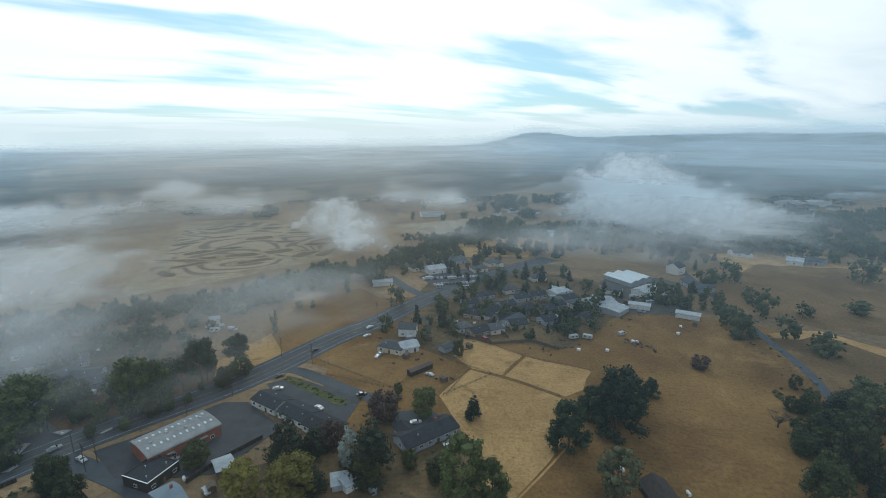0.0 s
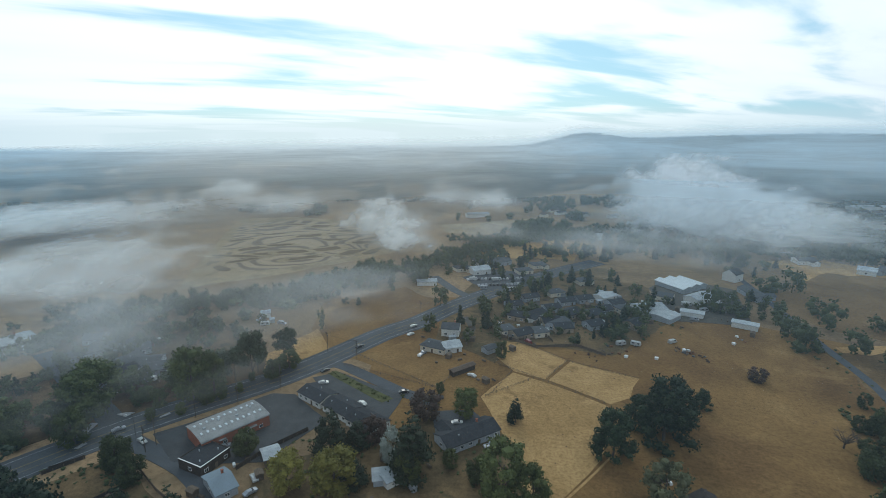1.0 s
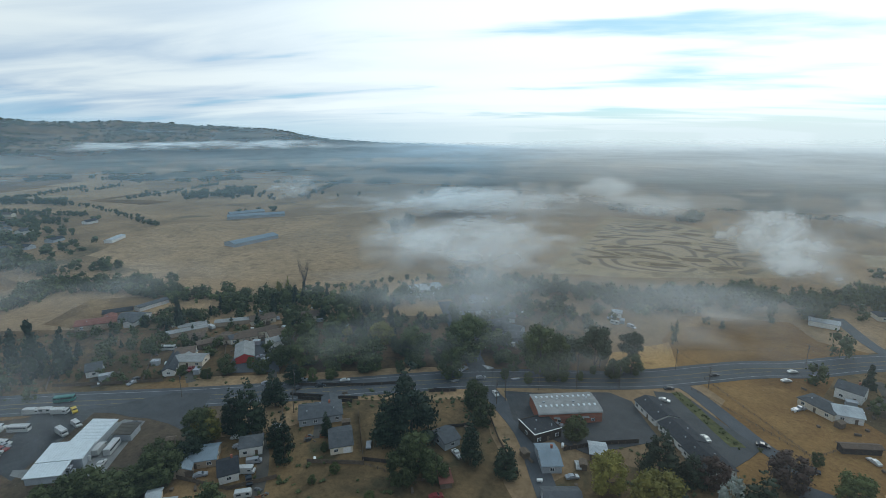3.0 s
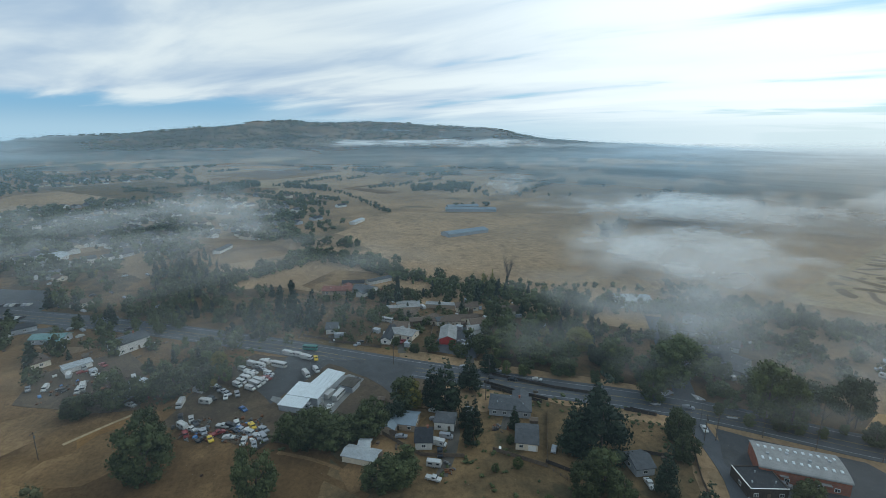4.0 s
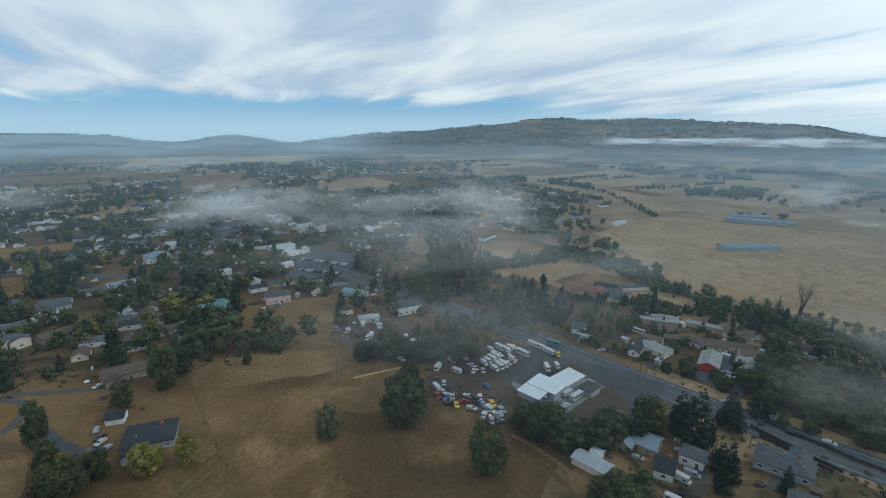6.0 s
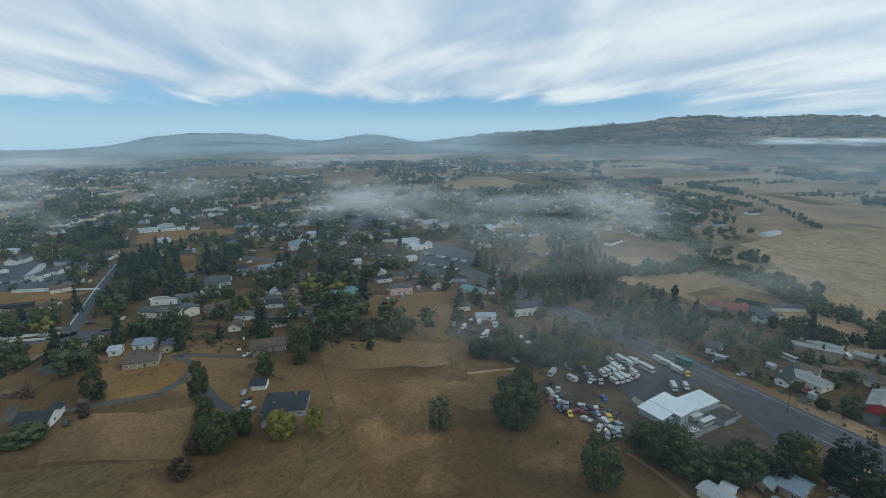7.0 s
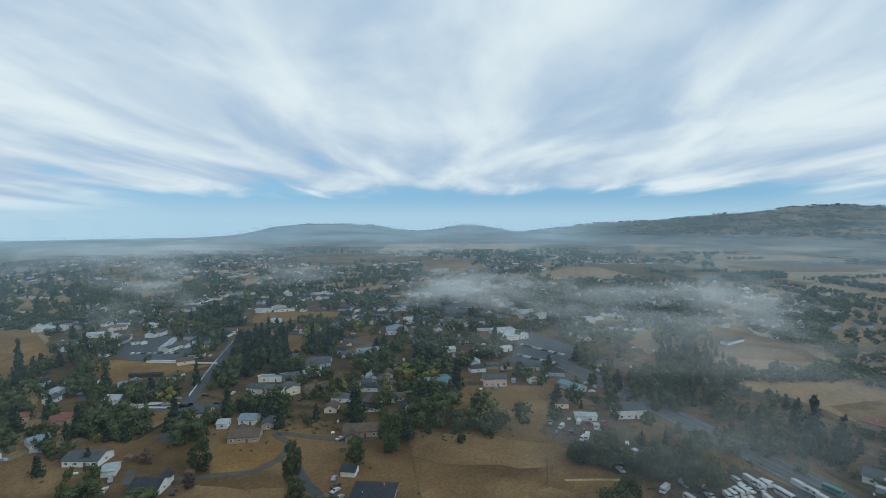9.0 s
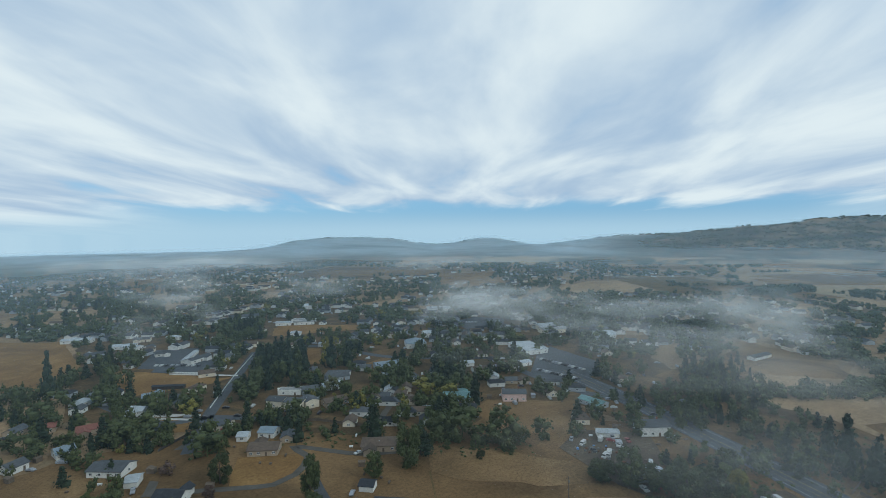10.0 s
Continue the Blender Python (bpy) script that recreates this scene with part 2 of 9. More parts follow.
M_LEAF = {
    "oak": foliage("oak_leaves", (0.034, 0.043, 0.017), (0.078, 0.090, 0.033)),
    "conifer": foliage("conifer_needles", (0.014, 0.023, 0.013), (0.034, 0.047, 0.025)),
    "cypress": foliage("cypress_sprays", (0.019, 0.029, 0.016), (0.053, 0.071, 0.031)),
    "eucalyptus": foliage("eucalyptus_leaves", (0.048, 0.058, 0.035), (0.095, 0.105, 0.064)),
    "yellow": foliage("autumn_leaves", (0.107, 0.102, 0.022), (0.233, 0.199, 0.045)),
    "green": foliage("olive_green_leaves", (0.050, 0.062, 0.020), (0.106, 0.120, 0.039)),
    "russet": foliage("russet_leaves", (0.043, 0.027, 0.022), (0.090, 0.058, 0.045)),
    "grey": foliage("grey_green_leaves", (0.058, 0.059, 0.031), (0.113, 0.111, 0.056)),
    "pale": foliage("pale_leaves", (0.159, 0.179, 0.156), (0.325, 0.345, 0.308)),
}

# ---- builders ----


def mesh_from(name, verts, faces, material, smooth=False):
    me = bpy.data.meshes.new(name)
    me.from_pydata(verts, [], faces)
    me.materials.append(material)
    if smooth:
        me.polygons.foreach_set("use_smooth", [True] * len(me.polygons))
    me.update()
    return me


def part(name, data, parent, label="", at=(0, 0, 0), rz=0.0):
    """Links a mesh under a thing or under one of its parts."""
    ob = new(name, data)
    ob.parent = parent
    ob.location, ob.rotation_euler = at, (0, 0, radians(rz))
    if label:
        tagged(ob, label)
    return ob


def root(name, x, y, rz=0.0, z=0.0):
    ob = new(name)
    ob.location, ob.rotation_euler = (x, y, z), (0, 0, radians(rz))
    ob.empty_display_size = 0.5
    return ob


class Shape:
    """Collects boxes, prisms and tubes into one mesh."""

    def __init__(self):
        self.v, self.f = [], []

    def add(self, verts, faces):
        k = len(self.v)
        self.v += [tuple(p) for p in verts]
        self.f += [tuple(i + k for i in q) for q in faces]
        return self

    def box(self, cx, cy, cz, sx, sy, sz, rz=0.0, taper=1.0):
        c, s = math.cos(rz), math.sin(rz)
        vs = []
        for dz in (-0.5, 0.5):
            k = taper if dz > 0 else 1.0
            for dx, dy in ((-0.5, -0.5), (0.5, -0.5), (0.5, 0.5), (-0.5, 0.5)):
                x, y = dx * sx * k, dy * sy * k
                vs.append((cx + x * c - y * s, cy + x * s + y * c, cz + dz * sz))
        return self.add(vs, [(0, 3, 2, 1), (4, 5, 6, 7), (0, 1, 5, 4), (1, 2, 6, 5), (2, 3, 7, 6), (3, 0, 4, 7)])

    def prism(self, section, x0, x1):
        """A closed section in y and z, drawn out along x."""
        n = len(section)
        vs = [(x0, y, z) for y, z in section] + [(x1, y, z) for y, z in section]
        fs = [tuple(range(n)), tuple(range(2 * n - 1, n - 1, -1))]
        fs += [(i, i + n, (i + 1) % n + n, (i + 1) % n) for i in range(n)]
        return self.add(vs, fs)

    def tube(self, a, b, r0, r1, n=6):
        a, b = Vector(a), Vector(b)
        d = (b - a).normalized()
        s = d.orthogonal().normalized()
        t = d.cross(s)
        vs = []
        for p, r in ((a, r0), (b, r1)):
            for i in range(n):
                q = 2 * math.pi * i / n
                vs.append(p + s * (r * math.cos(q)) + t * (r * math.sin(q)))
        fs = [(i, (i + 1) % n, (i + 1) % n + n, i + n) for i in range(n)]
        fs += [tuple(range(n - 1, -1, -1)), tuple(range(n, 2 * n))]
        return self.add(vs, fs)

    def mesh(self, name, material, smooth=False):
        return mesh_from(name, self.v, self.f, material, smooth)


def smooth01(v):
    v = np.clip(v, 0, 1)
    return v * v * (3 - 2 * v)


# ---- the ground: one sheet out to the hills ----
RIDGES = [(91, 2.75, 14), (108, 0.7, 8), (76, 0.6, 5), (120, 0.6, 4), (133, 1.15, 2.8), (146.5, 1.2, 4.5), (154, 0.7, 3),
          (-1, 0.9, 2.5), (-16, 1.1, 12), (-35, 0.9, 9), (60, 0.35, 6)]
CREST = 4200.0


def skyline(az):
    """The elevation of the ridge, in degrees, on the bearing az."""
    el = -1.75 + 0 * az
    for at, rise, wide in RIDGES:
        el = el + rise * np.exp(-((az - at) ** 2) / (2 * wide * wide))
    return el


def ground_height(x, y):
    r = math.hypot(x, y)
    if r < 2300:
        return 0.0
    az = math.degrees(math.atan2(-x, y))
    az = az + 360 if az < -100 else az
    crest = H + CREST * math.tan(radians(float(skyline(az))))
    s = float(smooth01((r - 2300) / (CREST - 2300)))
    fall = float(smooth01((r - CREST) / 700))
    rough = noise.fractal(Vector((x, y, 0)) / 520, 0.9, 2.1, 5) * (8 + max(crest, 0) * 0.24)
    return crest * s + rough * s * (1 - 0.5 * float(smooth01((r - 3900) / 300))) - fall * 60


def ground_sheet():
    rings = [0, 60, 150, 300, 600, 1000, 1500, 2000, 2300] + [2300 + 40 * i for i in range(1, 66)]
    n = 420
    vs, fs = [(0, 0, 0)], []
    for r in rings[1:]:
        for i in range(n):
            x, y = bearing(360 * i / n, r)
            vs.append((x, y, ground_height(x, y)))
    fs += [(0, 1 + i, 1 + (i + 1) % n) for i in range(n)]
    for k in range(len(rings) - 2):
        a, b = 1 + k * n, 1 + (k + 1) * n
        fs += [(a + i, b + i, b + (i + 1) % n, a + (i + 1) % n) for i in range(n)]
    me = mesh_from("ground", vs, fs, M_GROUND, True)
    me.materials.append(M_HILL)
    far = [1 if i >= n + 8 * n else 0 for i in range(len(fs))]
    me.polygons.foreach_set("material_index", far)
    return me


tagged(new("ground", ground_sheet()), "dry brown valley floor rising to grassy hills", "ground", kind="structure")


laid, OPEN = [], []


def patch(name, points, material, z, label, category, jag=0.0):
    """A piece of land or paving with an edge of its own, a little above the sheet."""
    laid.append(name)
    if name in ("field", "car_park", "yard"):
        OPEN.append([(px, py) for px, py in points])
    z += 0.0004 * len(laid)
    pts = [Vector((x, y)) for x, y in points]
    edge = []
    for i, a in enumerate(pts):
        b = pts[(i + 1) % len(pts)]
        steps = max(1, int((b - a).length / 8)) if jag else 1
        for k in range(steps):
            p = a.lerp(b, k / steps)
            if jag:
                p = p + Vector((noise.noise(Vector((p.x, p.y, z)) / 9), noise.noise(Vector((p.y, p.x, z + 7)) / 9))) * jag
            edge.append((p.x, p.y))
    n = len(edge)
    vs = [(x, y, z) for x, y in edge] + [(x, y, z - 0.3) for x, y in edge]
    fs = [tuple(range(n))] + [(i, i + n, (i + 1) % n + n, (i + 1) % n) for i in range(n)]
    me = mesh_from(name, vs, fs, material)
    bm = bmesh.new()
    bm.from_mesh(me)
    bmesh.ops.triangulate(bm, faces=[f for f in bm.faces if len(f.verts) > 4])
    bmesh.ops.recalc_face_normals(bm, faces=bm.faces)
    bm.to_mesh(me)
    bm.free()
    return tagged(new(name, me), label, category, kind="structure")


def ribbon(points, half, z, off=0.0):
    """Verts and faces of a band along a line, off metres to its left."""
    pts = [Vector(p) for p in points]
    vs, fs = [], []
    for i, p in enumerate(pts):
        d = (pts[min(i + 1, len(pts) - 1)] - pts[max(i - 1, 0)]).normalized()
        s = Vector((-d.y, d.x))
        for q in (off + half, off - half):
            vs.append((p.x + s.x * q, p.y + s.y * q, z))
    for i in range(len(pts) - 1):
        fs.append((2 * i, 2 * i + 1, 2 * i + 3, 2 * i + 2))
    return vs, fs


def curve_through(points, gap=6.0):
    """A smooth line through a few places."""
    pts = [Vector(p) for p in points]
    out = []
    for i in range(len(pts) - 1):
        p0, p1, p2, p3 = pts[max(i - 1, 0)], pts[i], pts[i + 1], pts[min(i + 2, len(pts) - 1)]
        n = max(1, int((p2 - p1).length / gap))
        for k in range(n):
            t = k / n
            out.append(0.5 * ((2 * p1) + (p2 - p0) * t + (2 * p0 - 5 * p1 + 4 * p2 - p3) * t * t + (3 * p1 - p0 - 3 * p2 + p3) * t ** 3))
    out.append(pts[-1])
    return out


def road(name, points, width, material, z, label, category="road", thick=0.25):
    line = curve_through(points)
    vs, fs = ribbon(line, width / 2, z)
    n = len(vs)
    vs += [(x, y, z - thick) for x, y, _ in vs]
    for i in range(len(line) - 1):
        a, b = 2 * i, 2 * i + 2
        fs += [(a, b, b + n, a + n), (a + 1, a + 1 + n, b + 1 + n, b + 1)]
    return tagged(new(name, mesh_from(name, vs, fs, material)), label, category, kind="structure"), line


def stripe(line, parent, off, half, z, material, name, dash=0.0):
    s = Shape()
    if dash:
        for i in range(0, len(line) - 2, 2):
            a, b = Vector(line[i]), Vector(line[i + 1])
            s.add(*ribbon([a, a.lerp(b, dash)], half, z, off))
    else:
        s.add(*ribbon(line, half, z, off))
    return part(name, s.mesh(name, material), parent)


# fields
def sector(az0, az1, r):
    return [(0, 0)] + [bearing(az0 + (az1 - az0) * i / 12, r) for i in range(13)]


patch("pasture", sector(86, 205, 300), M_MEADOW, 0.02, "brown summer pasture round the gardens", "pasture", 4.0)
patch("pasture", sector(-60, 24, 320), M_BROWN, 0.02, "dry brown pasture round the paddocks", "pasture", 4.0)
patch("field", [(-22.7, 212.2), (-7.8, 207.2), (17.9, 193.7), (24.3, 187.1), (14.5, 156.1), (1.1, 131.7), (-6.3, 125.8), (-19.1, 160.9), (-32.1, 187.4)],
      M_GOLD, 0.05, "cropped golden grass paddock", "field", 1.5)
patch("field", [(-32.1, 247.0), (-20.4, 247.3), (2.3, 231.2), (-7.1, 209.5), (-22.3, 214.0), (-31.4, 226.1)], M_GOLD, 0.05, "golden grass paddock beside the houses", "field", 1.0)
patch("field", [(3.7, 230.1), (34.0, 220.3), (28.1, 201.4), (20.3, 194.5), (-5.8, 209.2)], M_GOLD, 0.055, "golden fenced paddock of short grass", "field", 1.0)
patch("field", [(35.7, 224.0), (61.4, 294.9), (102.3, 291.8), (124.3, 270.6), (125.0, 221.3), (103.4, 169.9), (73.6, 122.0), (3.7, 111.0), (17.5, 156.5), (24.3, 187.1)],
      M_BROWN, 0.045, "wide brown summer pasture", "field", 3.0)
patch("field", [(-103.5, 208.8), (-92.4, 234.2), (-51.1, 216.8), (-25.0, 209.0), (-30.4, 192.5), (-51.8, 186.8)], M_BROWN, 0.05, "brown fenced paddock beside the road", "field", 1.0)
patch("field", [(-140.6, 238.5), (-156.8, 282.9), (-113.2, 325.4), (-79.9, 294.3), (-91.0, 258.5), (-119.0, 216.1)], M_BROWN, 0.05, "dry grass field beyond the road", "field", 2.0)
patch("field", [(-146.4, 202.3), (-137.4, 239.0), (-119.0, 216.1), (-126.3, 196.4), (-134.2, 181.6)], M_GOLD, 0.055, "golden mown strip beside the road", "field", 1.5)
patch("field", [(-552.1, -29.6), (-692.7, 45.0), (-636.9, 304.9), (-414.1, 544.8), (-270.4, 271.9), (-326.9, 176.7), (-359.3, 108.3), (-431.8, 24.9)],
      M_TAN, 0.05, "huge tan grassland field", "field", 6.0)
patch("field", [(-157.4, -202.2), (-186.0, -161.7), (-189.9, -114.3), (-184.0, -79.1), (-155.7, -46.9), (-124.8, -23.4), (-79.7, -79.3), (-119.5, -137.9)],
      M_MEADOW, 0.05, "brown mown meadow beside the scrap yard", "field", 2.0)
patch("field", [(-77.2, -82.3), (-115.3, -136.6), (-119.4, -152.0), (-94.7, -138.3), (-68.6, -155.0), (-53.4, -159.7), (-36.2, -133.1)],
      M_MEADOW, 0.06, "brown meadow with faint tractor tracks", "field", 2.0)
patch("field", [(-34.2, -135.5), (-51.0, -162.6), (-41.9, -180.8), (-17.1, -209.3), (-3.8, -173.1)], M_OLIVE, 0.05, "olive tilled vegetable rows", "field", 1.0)
patch("field", [(-36.3, -190.2), (-51.2, -210.0), (-71.5, -208.0), (-87.7, -191.5), (-76.7, -166.3), (-67.3, -156.5), (-53.2, -163.5)], M_MEADOW, 0.055, "brown paddock below the driveway", "field", 1.5)
patch("field", [(-70.7, -220.1), (-83.6, -246.9), (-92.6, -239.6), (-111.1, -227.7), (-100.9, -211.5), (-88.3, -207.7)], M_BROWN, 0.05, "golden front lawn of dry grass", "field", 1.0)
patch("field", [(-49.7, -254.1), (-62.5, -293.6), (-70.6, -263.2), (-66.8, -225.0), (-55.0, -228.6)], M_MEADOW, 0.05, "dry back garden", "field", 1.0)
patch("field", [(-208.6, -209.5), (-235.6, -219.8), (-277.0, -177.5), (-257.6, -156.2), (-215.3, -177.8)], M_MEADOW, 0.05, "dry grass lot", "field", 1.5)
patch("field", [(-167.1, -100.1), (-180.1, -106.6), (-194.1, -90.9), (-172.9, -85.5)], M_BROWN, 0.075, "bare golden patch beside the track", "field", 1.0)
patch("field", [(166.2, 466.8), (211.1, 484.1), (258.3, 440.9), (318.2, 432.4), (242.4, 321.9), (222.3, 339.0), (173.0, 380.9)], M_GOLD, 0.05, "golden pasture beyond the lane", "field", 3.0)
patch("field", [(136.9, 280.2), (166.8, 288.7), (196.1, 254.4), (164.8, 208.8), (141.7, 218.9), (136.3, 239.3)], M_GOLD, 0.05, "golden verge beside the lane", "field", 2.0)
patch("field", [(-151.8, 570.0), (-88.3, 609.9), (-18.7, 662.9), (-30.4, 597.7), (-88.0, 521.1), (-133.3, 524.2)], M_STRAW, 0.06, "pale stubble field", "field", 3.0)
patch("field", [(-93.1, 452.8), (-25.9, 514.7), (21.1, 507.1), (3.8, 433.3), (-31.3, 428.4), (-66.4, 423.4)], M_GOLD, 0.06, "golden field behind the houses", "field", 3.0)
patch("field", [(-75.2, 870.2), (29.9, 1166.2), (142.3, 1151.4), (102.1, 891.5), (3.9, 786.4)], M_TAN, 0.06, "tan hillside field", "field", 6.0)
patch("field", [(-359.2, -45.3), (-398.3, -22.4), (-378.3, 24.9), (-359.2, 0.4), (-339.6, -27.3)], M_PALE, 0.06, "bare straw-coloured lot", "field", 2.0)
patch("field", [(-512.7, -166.1), (-547.5, -172.0), (-517.7, -73.9), (-470.4, -66.2), (-481.7, -138.4)], M_PALE, 0.06, "golden field behind the creek", "field", 3.0)
patch("field", [(-367.3, -169.7), (-501.6, -153.9), (-510.4, -83.9), (-463.4, -62.3), (-429.0, -120.7), (-363.0, -148.3)], M_MEADOW, 0.06, "tan field at the edge of town", "field", 3.0)
patch("field", [(-792.4, -566.0), (-980.2, -604.3), (-1095.9, -519.2), (-892.5, -433.6), (-792.7, -488.1)], M_TAN, 0.06, "distant tan field", "field", 6.0)
patch("field", [(-955.5, -203.9), (-1323.5, -262.0), (-1571.2, 72.0), (-750.6, 43.4), (-843.2, -22.1)], M_TAN, 0.05, "distant tan grassland", "field", 8.0)
patch("field", [(-354.3, -464.3), (-215.9, -517.8), (-247.2, -573.9), (-276.5, -552.7)], M_BROWN, 0.06, "brown school field", "field", 3.0)
patch("field", [(-51.8, -414.7), (-62.6, -479.0), (-120.9, -394.6), (-134.1, -388.9), (-106.2, -382.5), (-64.3, -390.6)], M_BROWN, 0.05, "brown grass lot", "field", 2.0)
patch("field", [(10.0, -530.5), (12.2, -695.8), (-43.7, -630.6), (-28.5, -527.8), (-6.4, -500.2)], M_BROWN, 0.05, "brown town meadow", "field", 2.0)
patch("field", [(133.8, 368.4), (195.9, 435.8), (294.3, 425.9), (204.2, 285.8), (176.2, 290.2), (144.0, 307.4), (126.2, 324.9)], M_PALE, 0.046, "dry golden-brown grass beside the lane", "field", 5.0)
patch("field", [(128.9, 271.3), (166.2, 277.0), (182.7, 252.4), (142.3, 189.5), (133.3, 204.0), (130.7, 232.8)], M_PALE, 0.047, "dry grass on both sides of the lane", "field", 5.0)
# garden ground between the houses
patch("garden_ground", [(-148.5, 118.7), (-178.0, 72.6), (-173.4, 39.2), (-189.2, 2.0), (-156.8, -13.7), (-130.6, -16.0), (-87.7, 84.6)], M_YARDGRASS, 0.035, "worn garden ground between houses", "ground", 2.0)
patch("garden_ground", [(-96.1, 124.2), (-77.1, 141.8), (-46.9, 167.9), (-24.6, 169.3), (-12.0, 151.9), (-0.9, 114.0), (-93.3, 99.5)], M_YARDGRASS, 0.035, "shaded garden ground under trees", "ground", 2.0)

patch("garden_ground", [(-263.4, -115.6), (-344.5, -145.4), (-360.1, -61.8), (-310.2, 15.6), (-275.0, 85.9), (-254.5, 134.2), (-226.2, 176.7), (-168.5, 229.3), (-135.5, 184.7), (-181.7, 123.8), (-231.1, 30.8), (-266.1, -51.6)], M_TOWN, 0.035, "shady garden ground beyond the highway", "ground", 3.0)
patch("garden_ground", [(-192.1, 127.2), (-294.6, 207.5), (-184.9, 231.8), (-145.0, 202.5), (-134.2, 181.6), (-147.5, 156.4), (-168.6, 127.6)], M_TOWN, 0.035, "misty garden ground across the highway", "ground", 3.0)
patch("garden_ground", [(-74.8, 274.7), (-67.2, 345.9), (-10.3, 402.4), (57.7, 364.1), (58.0, 294.4), (23.9, 241.1), (-20.5, 248.8), (-31.9, 219.7), (-66.2, 241.9)], M_YARDGRASS, 0.035, "worn ground round a cluster of houses", "ground", 3.0)
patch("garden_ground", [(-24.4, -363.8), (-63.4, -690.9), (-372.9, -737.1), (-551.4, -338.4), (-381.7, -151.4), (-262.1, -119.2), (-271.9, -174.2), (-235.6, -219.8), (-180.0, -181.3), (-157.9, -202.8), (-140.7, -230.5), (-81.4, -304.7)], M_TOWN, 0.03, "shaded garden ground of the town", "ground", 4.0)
patch("garden_ground", [(-240.4, -8.8), (-258.2, -60.0), (-300.1, -71.5), (-338.6, 29.1), (-276.5, 43.5), (-240.8, 25.7)], M_YARDGRASS, 0.03, "dark ground beside the highway", "ground", 3.0)

# lots and car parks of the town
patch("car_park", [(-80.5, -468.0), (-106.3, -442.6), (-123.8, -450.3), (-140.6, -511.6), (-108.1, -533.3)], M_ASPHALT, 0.085, "grey asphalt school car park", "car park", 1.5)
patch("field", [(-53.0, -421.8), (-77.4, -409.3), (-99.7, -406.7), (-112.1, -412.4), (-78.6, -459.0), (-61.1, -470.0)], M_BROWN, 0.06, "dry brown lot behind white fences", "field", 1.5)
patch("field", [(-53.1, -337.5), (-65.6, -305.2), (-78.6, -296.0), (-81.7, -309.3), (-68.2, -335.3)], M_BROWN, 0.06, "dry brown garden lot", "field", 1.5)
patch("field", [(-45.0, -252.1), (-69.9, -221.1), (-84.5, -245.8), (-71.1, -272.5), (-54.9, -282.8)], M_MEADOW, 0.06, "dry mown garden", "field", 1.5)
patch("field", [(-222.0, -506.0), (-258.7, -504.1), (-274.9, -549.6), (-234.4, -559.4)], M_BROWN, 0.06, "brown lot among town trees", "field", 1.5)
patch("field", [(-182.6, -386.7), (-200.6, -377.7), (-226.3, -430.4), (-208.2, -442.8)], M_BROWN, 0.06, "brown lot beside tall conifers", "field", 1.5)
patch("field", [(-204.0, -312.3), (-235.1, -315.1), (-260.3, -359.9), (-228.1, -351.5)], M_MEADOW, 0.06, "dry garden beside a blue-grey house", "field", 1.5)
patch("field", [(14.9, -468.1), (-14.7, -453.5), (-47.0, -481.1), (-45.4, -640.9), (20.4, -683.0)], M_BROWN, 0.06, "wide bare brown field at the edge of town", "field", 1.5)
patch("field", [(-55.9, -794.6), (-93.0, -775.3), (-105.8, -913.6), (-90.9, -904.9)], M_TAN, 0.06, "tan clearing in dark woods", "field", 1.5)
patch("car_park", [(-349.0, -264.3), (-335.4, -201.8), (-371.5, -209.3), (-391.3, -282.1)], M_ASPHALT, 0.085, "asphalt parking of the shopping street", "car park", 1.5)
patch("field", [(-431.1, -257.0), (-473.6, -220.7), (-509.9, -238.1), (-482.5, -273.2)], M_MEADOW, 0.06, "dry green-brown lot at the edge of town", "field", 1.5)
patch("field", [(-177.6, -1159.2), (-223.0, -1039.1), (-292.2, -1316.9), (-236.2, -1449.5)], M_BROWN, 0.06, "brown field beyond the town", "field", 1.5)
patch("field", [(-744.5, -481.8), (-897.5, -412.2), (-1070.9, -507.2), (-873.5, -601.7)], M_TAN, 0.06, "tan field beyond the roofs", "field", 1.5)
patch("field", [(-657.4, -745.4), (-804.3, -693.8), (-1040.7, -939.3), (-869.9, -984.1)], M_BROWN, 0.06, "brown pasture at the edge of town", "field", 1.5)

# fields of the open valley, each with its own stubble or grass
_frng = np.random.default_rng(31)
for _i in range(46):
    _az, _r = (_frng.uniform(57, 118), _frng.uniform(1050, 2350)) if _i < 26 else (_frng.uniform(112, 180), _frng.uniform(1400, 2350)) if _i < 38 else (_frng.uniform(-36, 50), _frng.uniform(1100, 2300))
    _x, _y = bearing(_az, _r)
    _l, _w, _q = _frng.uniform(140, 420), _frng.uniform(120, 300), radians(48) + 1.5708 * int(_frng.integers(2)) + _frng.normal() * 0.12
    patch("field", [(_x + math.cos(_q) * u * _l - math.sin(_q) * v * _w, _y + math.sin(_q) * u * _l + math.cos(_q) * v * _w) for u, v in ((-0.5, -0.5), (0.5, -0.45), (0.52, 0.5), (-0.46, 0.52))],
          (M_TAN, M_BROWN, M_STRAW, M_TAN, M_OLIVE, M_MEADOW)[int(_frng.integers(6))], 0.06, "distant field of dry grass or stubble", "field", 8.0)

